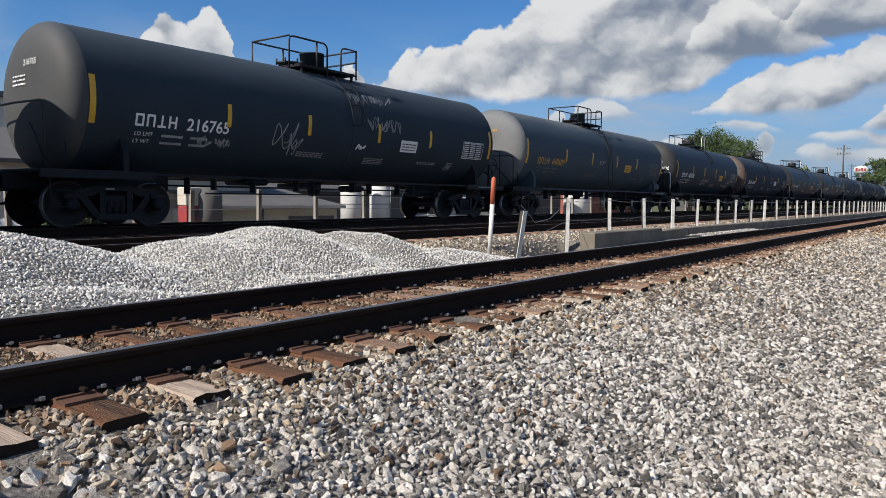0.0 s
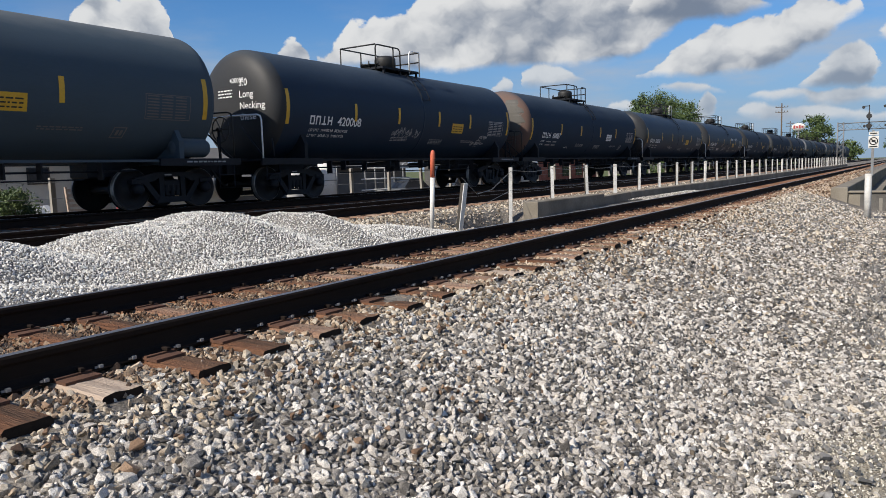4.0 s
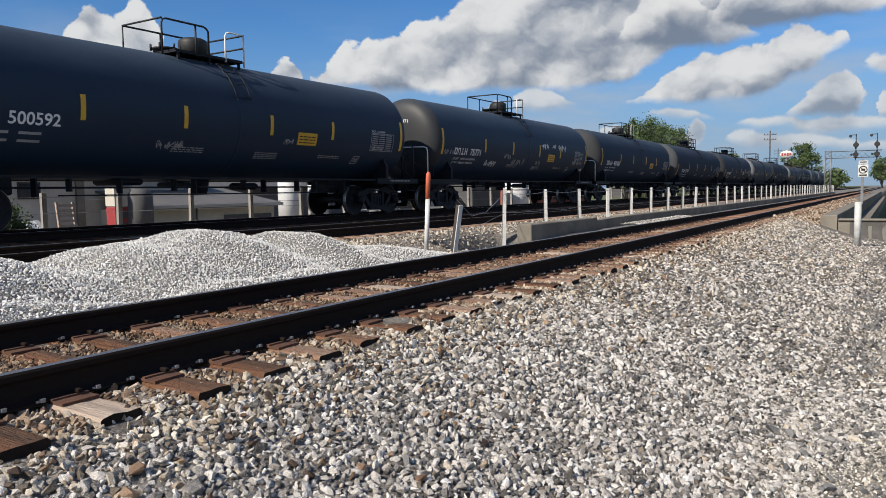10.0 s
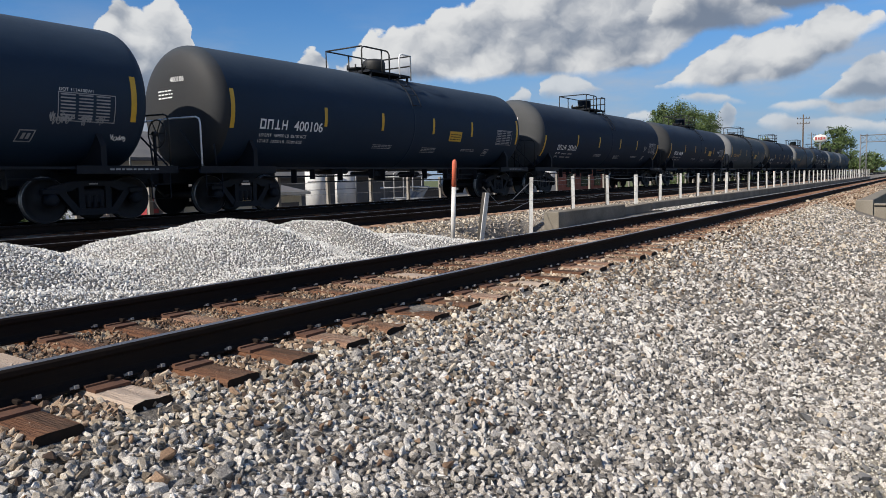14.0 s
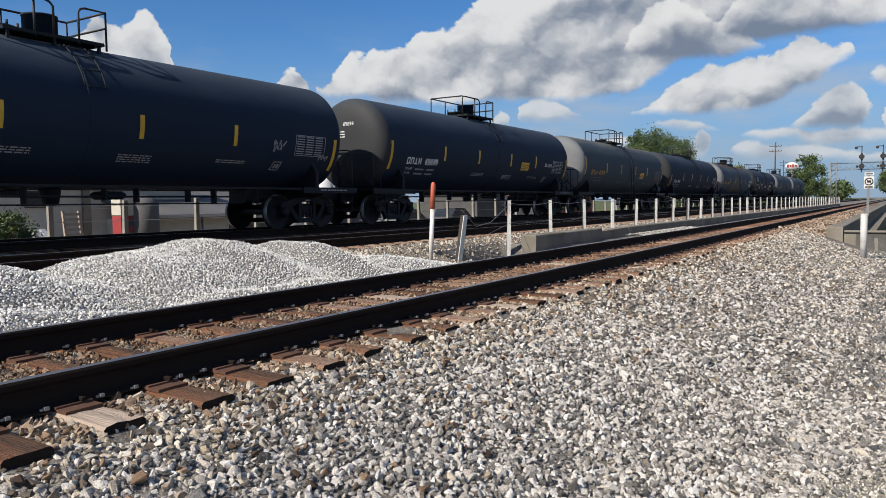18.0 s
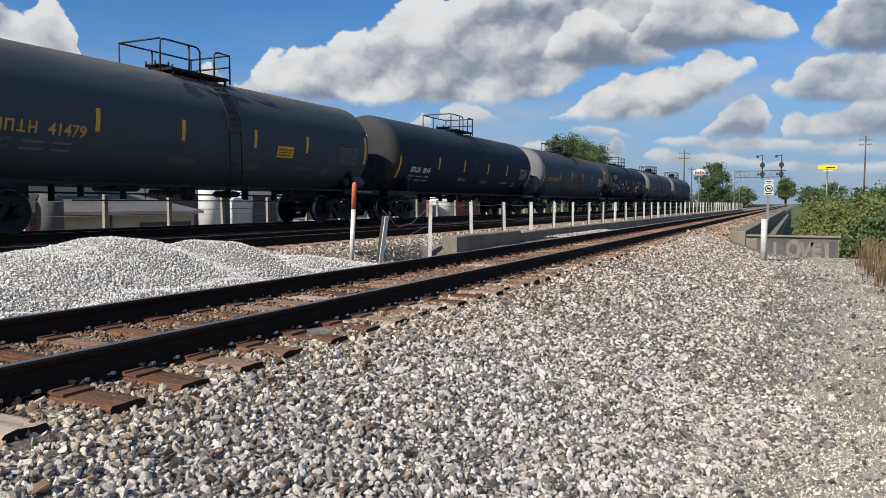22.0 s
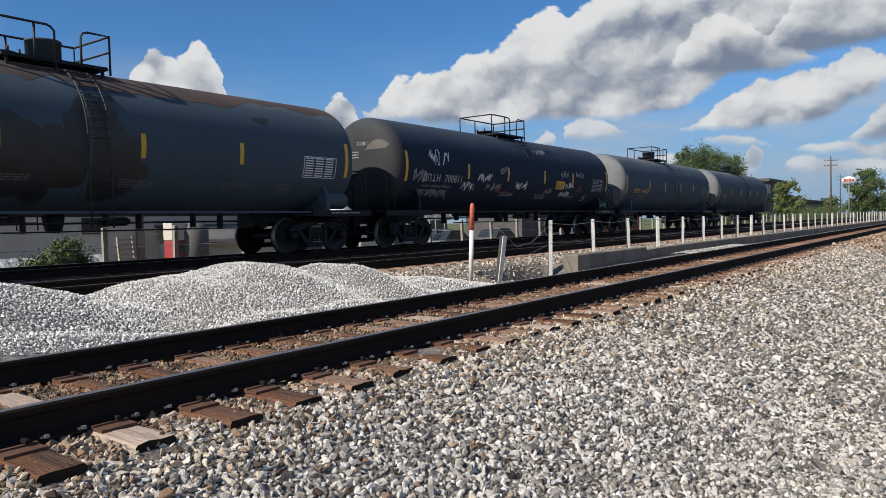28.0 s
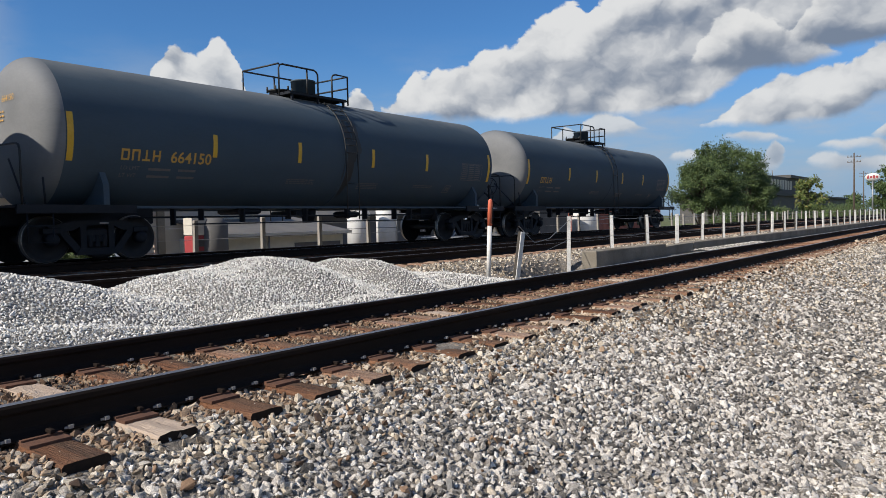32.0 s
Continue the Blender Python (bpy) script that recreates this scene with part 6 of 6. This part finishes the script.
def build_bridge():
    curb = thing("bridge_curb", "low weathered concrete curb wall along the edge of the bridge deck", "concrete wall", kind="structure")
    part("curb_end", Shape().box(-3.55, -3.15, 18.3, 23.0, -1.9, 0.2, bevel=0.02), CONCRETE, curb)
    part("curb_end", Shape().prism([(23.0, -1.2), (25.6, -1.2), (25.6, 0.14), (23.0, 0.1)], -3.5, -3.2, "x"), CONCRETE, curb)
    y = 25.62
    while y < 125:
        part("curb_length", Shape().box(-3.52, -3.18, y, y + 5.95, -0.6, 0.15, bevel=0.02), CONCRETE, curb)
        y += 6.0
    wall = thing("bridge_parapet", "weathered concrete bridge parapet and wing wall with pale letters on a dark sprayed band", "bridge wall", kind="structure")
    part("end_block", Shape().box(2.3, 2.82, 30.6, 31.4, -1.6, 0.03, bevel=0.025), CONCRETE, wall)
    y = 31.41
    while y < 140:
        part("parapet_length", Shape().box(2.32, 2.8, y, y + 7.96, -0.75, 0.02, bevel=0.025), CONCRETE, wall)
        y += 8.0
    part("deck_slab", Shape().box(-3.1, 3.4, 31.6, 140, -1.25, -0.78), CONCRETE, wall)
    part("wing_wall", Shape().box(2.83, 5.85, 30.7, 31.05, -2.6, -0.17, bevel=0.02), CONCRETE, wall)
    part("wing_cap", Shape().box(2.84, 5.9, 30.62, 31.12, -0.168, -0.1, bevel=0.015), CONCRETE, wall)
    part("abutment", Shape().box(2.83, 3.6, 31.06, 34.5, -3.4, -0.9), CONCRETE, wall)
    part("painted_band", Shape().box(3.2, 5.82, 30.694, 30.7, -1.3, -0.2), PAINTED_BAND, wall, "dark oversprayed band")
    rng = random.Random(4)
    at = 3.75
    for letter in "LOVEL":
        lean, grow = rng.uniform(-0.1, 0.14), rng.uniform(0.92, 1.1)
        v, f = lettering(letter, 0.8, 0.035)
        v = [(p[0] * 0.78 + lean * p[1] + rng.uniform(-0.02, 0.02), p[1] * grow + rng.uniform(-0.025, 0.025)) for p in v]
        part("sprayed_letter", Shape().add([(at + x, 30.689, -0.88 + z) for x, z in v], f), FADED_SPRAY, wall, "pale sprayed letter on the dark band")
        at += 0.42
    part("stain", Shape().box(3.3, 3.5, 30.685, 30.69, -1.1, -0.22), DARK_WALL_AND_SHADE, wall)
    part("stain", Shape().box(5.55, 5.75, 30.685, 30.69, -0.9, -0.3), DARK_WALL_AND_SHADE, wall)


def build_markers():
    mark = thing("sign_post", "white sleeved post carrying a small white no-trespass pictogram sign", "sign post", pose(3.58, 26.75, -0.8))
    part("sleeve", Shape().lathe([(0.095, 0), (0.095, 1.34), (0.08, 1.36)], 18), POST_WHITE, mark)
    part("channel_post", Shape().box(0.05, 0.12, -0.03, 0.03, 1.3, 2.62), GALV, mark)
    part("sign_panel", Shape().box(-0.03, 0.23, -0.045, -0.03, 2.1, 2.46, bevel=0.005), POST_WHITE, mark, "white sign panel")
    ring = Shape()
    c = [(0.1 + 0.1 * math.cos(a), -0.048, 2.31 + 0.1 * math.sin(a)) for a in np.linspace(0, 2 * math.pi, 25)]
    ring.tube(c, 0.014, 5).tube([(0.03, -0.048, 2.38), (0.17, -0.048, 2.24)], 0.012, 5)
    part("forbidden_ring", ring, BLACK, mark)
    part("picture", Shape().box(0.05, 0.15, -0.05, -0.046, 2.28, 2.34), BLACK, mark)
    part("caption_bar", Shape().box(0.0, 0.2, -0.05, -0.046, 2.13, 2.17), BLACK, mark)
    part("upper_panel", Shape().box(-0.02, 0.22, -0.045, -0.03, 2.49, 2.58), POST_WHITE, mark)
    part("caption_bar", Shape().box(0.01, 0.19, -0.05, -0.046, 2.52, 2.55), BLACK, mark)
    # signal bridge over the tracks
    gantry = thing("signal_gantry", "grey steel signal bridge with two black two-headed signals above the tracks", "signal gantry", pose(0, 120, 0))
    lattice = Shape()
    for x in (-4.05, -3.3):
        for y in (-0.4, 0.4):
            lattice.tube([(x, y, -0.3), (x, y, 6.1)], 0.06, 6)
    for k in range(8):
        z = 0.2 + 0.75 * k
        for y in (-0.4, 0.4):
            lattice.tube([(-4.05, y, z), (-3.3, y, z + 0.75 if k < 7 else z + 0.5)], 0.025, 5)
    part("mast", lattice, GALV, gantry)
    beam = Shape()
    for z in (5.0, 5.95):
        for y in (-0.35, 0.35):
            beam.tube([(-4.05, y, z), (2.95, y, z)], 0.05, 6)
    for k in range(9):
        x = -4.0 + 0.77 * k
        beam.tube([(x, -0.35, 5.0), (x + 0.77, -0.35, 5.95)], 0.02, 5).tube([(x, 0.35, 5.95), (x + 0.77, 0.35, 5.0)], 0.02, 5)
    part("beam", beam, GALV, gantry)
    for x in (-0.2, 2.36):
        s = Shape().tube([(x, -0.5, 4.6), (x, -0.5, 8.3)], 0.06, 6).box(x - 0.75, x, -0.55, -0.45, 8.1, 8.2)
        for z in (5.4, 6.75):
            s.lathe([(0.36, -0.12), (0.36, 0.0), (0.3, 0.08)], 16, "y", (x, -0.6, z))
            s.box(x - 0.12, x + 0.12, -0.55, -0.2, z - 0.5, z + 0.5)
        s.lathe([(0.2, -0.1), (0.2, 0.1)], 12, "y", (x - 0.7, -0.5, 8.0)).lathe([(0.17, -0.1), (0.17, 0.1)], 12, "y", (x - 0.55, -0.5, 5.4))
        part("signal_head", s, BLACK, gantry, "black round signal heads on a short mast")
    # utility poles
    for n, (x, y, h) in enumerate(((-14.1, 140, 10.8), (15.2, 150, 13.0), (-24, 230, 12.0))):
        pole = thing("utility_pole", "tall wooden utility pole with crossarms and insulators", "utility pole", pose(x, y, -0.8), group="utility poles")
        part("pole", Shape().tube([(0, 0, 0), (0, 0, h * 0.5), (0, 0, h + 0.8)], [0.15, 0.13, 0.1], 8), BARK, pole)
        for z in (h + 0.1, h - 0.75):
            part("crossarm", Shape().box(-1.0, 1.0, -0.045, 0.045, z - 0.045, z + 0.045), BARK, pole)
            for q in (-0.92, -0.45, 0.45, 0.92):
                part("insulator", Shape().lathe([(0.05, 0), (0.08, 0.1), (0.04, 0.25)], 8, "z", (q, 0, z + 0.06)), GALV, pole)


# ---- trees and bushes ----
def leaf_cloud(clumps, count, size, seed):
    """Many small folded leaf tufts gathered in clumps (x, y, z, radius)."""
    rng = np.random.default_rng(seed)
    weights = np.array([c[3] ** 2 for c in clumps])
    pick = rng.choice(len(clumps), count, p=weights / weights.sum())
    c = np.array(clumps)[pick]
    way = rng.normal(0, 1, (count, 3))
    way /= np.linalg.norm(way, axis=1, keepdims=True)
    far = c[:, 3:4] * np.abs(rng.normal(0.75, 0.38, (count, 1)))
    at = c[:, :3] + way * far * (1, 1, 0.85)
    a = rng.normal(0, 1, (count, 3))
    a /= np.linalg.norm(a, axis=1, keepdims=True)
    b = np.cross(a, way + rng.normal(0, 0.5, (count, 3)))
    b /= np.linalg.norm(b, axis=1, keepdims=True) + 1e-9
    s = size * rng.uniform(0.6, 1.35, (count, 1))
    up = np.cross(a, b) * s * 0.35
    verts = np.stack([at - a * s, at + b * s * 0.6 + up, at + a * s, at - b * s * 0.6 + up], 1).reshape(-1, 3)
    faces = (np.array([(0, 1, 2), (0, 2, 3)])[None] + 4 * np.arange(count)[:, None, None]).reshape(-1, 3)
    me = bpy.data.meshes.new("crown")
    me.from_pydata(verts.tolist(), [], faces.tolist())
    return me


def tree(x, y, z, height, width, seed, leaf, label, count=5000, size=0.16, trunk=True, name="tree", squat=0.62):
    rng = random.Random(seed)
    plant = thing(name, label, name, pose(x, y, z))
    top = height
    clumps = []
    n = 34 + int(width * 5)
    for k in range(n):
        a, q = rng.uniform(0, 2 * math.pi), rng.uniform(0, 1)
        h = top * (0.3 if trunk else 0.12) + (top * 0.66 if trunk else top * 0.75) * q
        r = width / 2 * (1 - abs(q - 0.42) ** 1.4 * 1.3) * rng.uniform(0.05, 1.0) ** 0.6
        clumps.append((r * math.cos(a), r * math.sin(a), h + rng.gauss(0, top * 0.03), width * rng.choice((0.05, 0.07, 0.09, 0.12, 0.16))))
    me = leaf_cloud(clumps, count, size, seed)
    me.materials.append(leaf)
    part("crown", me, None, plant)
    wood = Shape()
    if trunk:
        wood.tube([(0, 0, -0.3), (0.05, 0, top * 0.25), (0, 0.1, top * 0.55), (0.1, 0, top * 0.85)], [width * 0.035, width * 0.028, width * 0.018, 0.03], 8)
    for cx, cy, cz, cr in clumps[:: 2 if trunk else 3]:
        wood.tube([(0, 0, max(0.0, cz - top * 0.3) if trunk else 0), (cx * 0.5, cy * 0.5, cz * 0.85), (cx, cy, cz)], [width * 0.014, width * 0.009, 0.01], 5)
    part("trunk" if trunk else "stems", wood, BARK, plant)
    return plant


def build_plants():
    for y, h, w, n in ((79.5, 7.6, 6.0, 41), (83.2, 9.6, 6.4, 46), (87.6, 8.6, 6.2, 47), (97.6, 9.7, 6.6, 42), (101.5, 7.6, 5.0, 48)):
        tree(-20.3, y, -0.8, h, w, n, LEAF, "dark green leafy tree with an uneven crown behind the railway", 24000, 0.09)
    tree(-17.6, 224.0, -0.8, 13.4, 9.9, 43, LEAF, "rounded green tree turning yellow beside the track", 9000, 0.24)
    tree(-0.6, 432.0, -0.8, 15.5, 11.5, 44, LEAF, "tall green tree closing the view at the end of the track", 5000, 0.36)
    tree(-17.0, 118.0, -0.8, 6.8, 4.4, 45, LEAF_AUTUMN, "yellow-green sapling beside the railway", 4000, 0.17)
    for n, (x, y, h, w) in enumerate(((7.6, 40, 5.6, 5.5), (10.5, 47, 7.2, 7.0), (6.2, 50, 5.0, 4.5), (9.5, 60, 6.6, 6.5), (7.0, 66, 5.2, 5.0), (12.5, 38, 6.0, 6.5), (8.2, 78, 5.5, 6.0), (8.0, 95, 6.0, 7.0), (15.5, 50, 8.5, 8.0), (7.4, 33.6, 4.4, 3.4), (9.6, 32.5, 4.8, 4.2))):
        tree(x, y, -3.3, h * 0.9, w, 50 + n, LEAF if n % 2 else LEAF_AUTUMN, "dense roadside bush in green and rusty autumn leaf", 15000 if y < 55 else 7000, 0.075 if y < 55 else 0.12, False, "bush")
    for n, (x, y, h, w) in enumerate(((-16.6, 118, 3.1, 5.2), (-18.0, 135, 3.5, 8.6), (-18.0, 146, 2.8, 7.4), (-15.4, 92, 2.6, 4.2), (-14.6, 11.4, 1.6, 2.1), (-14.7, 6.2, 1.7, 2.4), (-16.2, 78, 2.5, 5.2), (-17.5, 160, 3.5, 9.0))):
        tree(x, y, -0.7, h, w, 70 + n, LEAF, "low green bush growing beyond the far track", 11000 if y < 20 else 5200, 0.045 if y < 20 else 0.075, False, "bush")
    stalks = Shape()
    reeds = random.Random(31)
    for k in range(420):
        x, y = reeds.gauss(6.55, 0.22), reeds.uniform(19.5, 28.5)
        h, dx, dy = reeds.uniform(0.35, 1.05), reeds.uniform(-0.12, 0.1), reeds.uniform(-0.1, 0.1)
        stalks.tube([(x, y, -0.95), (x + dx * 0.4, y + dy * 0.4, -0.9 + h * 0.6), (x + dx, y + dy, -0.9 + h)], [0.007, 0.005, 0.003], 3)
    tagged(part("dry_stalks", stalks, DRY_STALK), "dry brown weed stalks standing beside the gravel path", "weeds", kind="stuff")
    # distant woods
    rng = random.Random(77)
    for n in range(16):
        x = -60 + n * 9 + rng.uniform(-3, 3)
        if -9 < x < 6:
            continue
        tree(x, 330 + rng.uniform(-30, 60), -1.5, rng.uniform(7, 12), rng.uniform(10, 15), 100 + n, LEAF, "distant green tree on the skyline", 1500, 0.5)


# ---- buildings beyond the railway ----
def build_buildings():
    shed = thing("workshop", "low pale-sided workshop with a grey roof beyond the railway", "building", pose(-21.5, 0, -0.8))
    part("wall", Shape().box(-8, 0, 9.0, 22.5, 0, 2.9), SIDING, shed)
    part("roof", Shape().prism([(-8.3, 2.9), (0.4, 2.9), (0.4, 3.02), (-4, 4.4), (-8.3, 3.02)], 8.6, 22.9), ROOF_GREY, shed)
    win = part("window", Shape().box(0.001, 0.04, 15.5, 16.3, 1.8, 2.4), POST_DARK, shed)
    part("pane", Shape().box(0.041, 0.05, 15.56, 16.24, 1.86, 2.34), GLASS_DARK, win)
    part("pilaster", Shape().box(0.001, 0.12, 17.6, 17.9, 0, 2.9), CONCRETE, shed)
    part("ledge", Shape().box(0.001, 0.06, 17.9, 22.4, 1.72, 1.78), POST_WHITE, shed)
    kiosk = thing("vending_kiosk", "narrow red and white upright kiosk standing in the yard", "kiosk", pose(-17.8, 16.75, -0.8))
    part("body", Shape().box(-0.5, 0, 0, 0.55, 0, 1.5, bevel=0.03), RED_PAINT, kiosk)
    part("top", Shape().box(-0.5, 0.02, -0.02, 0.57, 1.502, 2.15, bevel=0.03), SIDING, kiosk)
    for k in range(3):
        part("slot", Shape().box(0.001, 0.02, 0.08, 0.45, 0.3 + 0.4 * k, 0.55 + 0.4 * k), DARK_WALL_AND_SHADE, kiosk)
    crate = thing("slatted_crate", "grey wooden slatted crate leaning in the yard", "crate", pose(-17.3, 14.45, 0.25, 0, -8, 0))
    for y in (0, 0.52):
        part("upright", Shape().box(0, 0.06, y, y + 0.07, -1.0, 0.65), TIE_PALE, crate)
    for k in range(6):
        part("slat", Shape().box(0.062, 0.085, 0.0, 0.59, -0.3 + 0.16 * k, -0.22 + 0.16 * k), TIE_PALE, crate)
    low = thing("garage", "long low cream-painted garage with a grey roof and roller door", "building", pose(-18.5, 0, -0.8))
    part("wall", Shape().box(-4, 0, 18.6, 24.8, 0, 1.35), CREAM, low)
    part("roof", Shape().prism([(-4.2, 2.2), (0.35, 1.42), (0.35, 1.5), (-4.2, 2.3)], 18.4, 25.0), ROOF_GREY, low)
    part("fascia", Shape().box(0.352, 0.38, 18.4, 25.0, 1.38, 1.5), SIDING, low)
    part("corner_board", Shape().box(0.002, 0.03, 18.6, 18.72, 0, 1.34), POST_WHITE, low)
    part("roller_door", Shape().box(0.004, 0.04, 22.0, 24.6, 0.05, 1.05), ROOF_GREY, low)
    part("downpipe", Shape().tube([(0.1, 20.6, 0), (0.1, 20.6, 1.4)], 0.04, 6), GALV, low)
    back = thing("long_shed", "grey-roofed long shed behind the garage", "building", pose(-27.0, 0, -0.8))
    part("wall", Shape().box(-6, 0, 24.0, 46.0, 0, 2.2), ROOF_GREY, back)
    part("roof", Shape().prism([(-6.2, 2.2), (0.5, 2.2), (0.5, 2.3), (-3, 3.6), (-6.2, 2.3)], 23.6, 46.3), ROOF_GREY, back)
    for n, (y, paint) in enumerate(((35.0, GALV), (40.5, ROOF_GREY))):
        car = thing("parked_car", ("pale grey" if n == 0 else "dark grey") + " car parked in the yard beyond the railway", "car", pose(-20.5, y, -0.8), group="parked cars")
        part("body", Shape().prism([(0, 0.35), (0.1, 0.3), (4.2, 0.3), (4.3, 0.4), (4.28, 0.8), (3.3, 0.9), (0.9, 0.92), (0.05, 0.85)], -0.85, 0.85, "x"), paint, car)
        part("cabin", Shape().prism([(0.75, 0.921), (1.3, 1.4), (2.5, 1.42), (3.3, 0.9)], -0.72, 0.72, "x"), GLASS_DARK, car)
        part("roof", Shape().box(-0.68, 0.68, 1.3, 2.5, 1.425, 1.46, bevel=0.01), paint, car)
        for wy in (0.85, 3.4):
            for wx in (-0.75, 0.87):
                part("wheel", Shape().lathe([(0.1, -0.1), (0.32, -0.1), (0.33, 0), (0.32, 0.1), (0.1, 0.1)], 20, "x", (wx, wy, 0.33)), BLACK, car)
    silo = thing("fuel_tank", "tall dull grey steel fuel tank on the yard", "tank", pose(-17.9, 17.7, -0.8))
    part("shell", Shape().lathe([(0.5, 0), (0.5, 1.9), (0.35, 2.1), (0.1, 2.2)], 28), ROOF_GREY, silo)
    for y in (28.9, 31.1):
        t = thing("storage_tank", "upright white cylindrical storage tank with a domed top", "tank", pose(-21.5, y, -0.8), group="white storage tanks")
        part("shell", Shape().lathe([(0.58, 0), (0.58, 3.0), (0.4, 3.2), (0.08, 3.3)], 32), TANK_WHITE, t)
        part("seam", Shape().lathe([(0.585, 1.5), (0.595, 1.52), (0.585, 1.54)], 32), GALV, t)
        part("pipe", Shape().tube([(0.64, 0.1, 0.1), (0.64, 0.1, 3.1)], 0.03, 6), GALV, t)
    t = thing("storage_tank", "broad white storage tank beside a brick building", "tank", pose(-22.0, 55.9, -0.8), group="white storage tanks")
    part("shell", Shape().lathe([(1.1, 0), (1.1, 3.2), (0.8, 3.5), (0.1, 3.7)], 32), TANK_WHITE, t)
    brick = thing("brick_building", "red brick industrial building beyond the railway", "building", pose(-22.5, 0, -0.8))
    part("wall", Shape().box(-9, 0, 59.0, 74.0, 0, 3.1), BRICK, brick)
    part("roof", Shape().box(-9.2, 0.2, 58.8, 74.2, 3.1, 3.35), ROOF_GREY, brick)
    for k in range(4):
        part("window", Shape().box(0.01, 0.05, 61.5 + k * 3.2, 63.0 + k * 3.2, 1.0, 2.2), GLASS_DARK, brick)
    white = thing("metal_shed", "small dark grey metal shed beyond the railway", "building", pose(-22.0, 0, -0.8))
    part("wall", Shape().box(-5, 0, 48.5, 53.0, 0, 2.6), DARK_WALL_AND_SHADE, white)
    part("roof", Shape().prism([(-5.2, 2.6), (0.3, 2.6), (0.3, 2.7), (-2.5, 3.5), (-5.2, 2.7)], 48.2, 53.3), ROOF_GREY, white)
    fence = thing("sheet_fence", "pale corrugated metal fence panels in the yard", "fence", pose(-16.6, 0, -0.72, 0, -56, 0))
    for k in range(52):
        part("sheet", Shape().box(0, 0.05 if k % 2 else 0.02, 6.0 + 0.16 * k, 6.155 + 0.16 * k, 0, 1.85), CORRUGATED, fence)
    rack = thing("pipe_rack", "grey steel pipework rack beside the white tanks", "pipework", pose(-20.8, 33.5, -0.8))
    for k in range(5):
        part("pipe", Shape().tube([(0, k * 0.9, 0), (0, k * 0.9, 2.3), (0.3, k * 0.9 + 0.3, 2.5)], 0.05, 6), GALV, rack)
    for z in (0.9, 1.5, 2.1):
        part("pipe", Shape().tube([(0.06, -0.4, z), (0.06, 4.2, z)], 0.04, 6), POST_WHITE, rack)
    block = thing("warehouse", "plain beige-grey flat-roofed warehouse beyond the railway", "building", pose(-31.0, 0, -0.8))
    part("wall", Shape().box(-12, 0, -14, 22.0, 0, 6.2), SIDING, block)
    part("roof", Shape().box(-12.2, 0.2, -14.2, 22.2, 6.2, 6.45), ROOF_GREY, block)
    for k in range(6):
        part("window", Shape().box(0.005, 0.05, -9 + k * 5.0, -7.2 + k * 5.0, 3.2, 4.6), GLASS_DARK, block)
    # dark hall with a clerestory behind the trees
    hall = thing("hall", "dark weathered hall with a raised clerestory behind the trees", "building", pose(-33.0, 0, -0.8))
    part("wall", Shape().box(-14, 0, 150, 262, 0, 5.6), DARK_WALL_AND_SHADE, hall)
    part("roof", Shape().box(-14.5, 0.6, 149, 263, 5.6, 6.1), BLACK, hall)
    part("clerestory", Shape().box(-10, -1.0, 166, 205, 6.1, 10.0), DARK_WALL_AND_SHADE, hall)
    for k in range(9):
        part("window", Shape().box(-0.99, -0.95, 167.5 + k * 2.6, 169.3 + k * 2.6, 7.2, 9.3), SIDING, hall)
    part("clerestory_roof", Shape().box(-10.5, -0.3, 186, 206.5, 10.0, 10.7), DARK_WALL_AND_SHADE, hall)
    part("vent_pipe", Shape().tube([(-3, 180, 10.0), (-3, 180, 11.6)], 0.12, 8), GALV, hall)
    # signs on tall poles
    oval = thing("pole_sign", "white oval sign with red lettering shapes on a tall pole", "sign", pose(-14.9, 170, -0.8))
    part("pole", Shape().tube([(0, 0, 0), (0, 0, 8.0)], 0.15, 8), GALV, oval)
    part("face", Shape().lathe([(0.05, -0.16), (1.0, -0.15), (1.0, 0.15), (0.05, 0.16)], 24, "y"), POST_WHITE, oval, "", pose(0, 0, 8.6) @ Matrix.Diagonal((1.3, 1, 0.82, 1)))
    for k in range(4):
        part("letter_shape", Shape().box(-0.95 + k * 0.5, -0.56 + k * 0.5, -0.2, -0.16, 8.3 + 0.1 * (k % 2), 8.95 - 0.12 * (k % 2)), RED_PAINT, oval)
    yel = thing("pole_sign", "flat yellow sign board with dark bars on a tall pole", "sign", pose(10.0, 170, -2.0))
    part("pole", Shape().tube([(0, 0, 0), (0, 0, 10.2)], 0.16, 8), GALV, yel)
    part("face", Shape().box(-1.7, 1.7, -0.12, 0.12, 10.1, 10.9, bevel=0.03), SIGN_YELLOW, yel)
    part("caption", Shape().box(-0.2, 1.4, -0.15, -0.12, 10.35, 10.6), BLACK, yel)
    part("lower_board", Shape().box(-0.7, 1.0, -0.1, 0.1, 9.7, 9.98), POST_WHITE, yel)


# ---- the place ----
build_ground()
build_buildings()
build_plants()
build_bridge()
build_fence()
build_markers()
build_track("railway_track", "main track of rusty steel rails on worn wooden ties", 0.0, 0.18, 300, 0.0, True)
build_track("railway_track", "middle track with dark rails on wooden ties", -6.35, 0.30, 200, 0.12, False)
build_track("railway_track", "far track that carries the tank car train", TRAIN_X, TRAIN_Z, 200, 0.2, False)
build_train()
build_gravel()
motions()
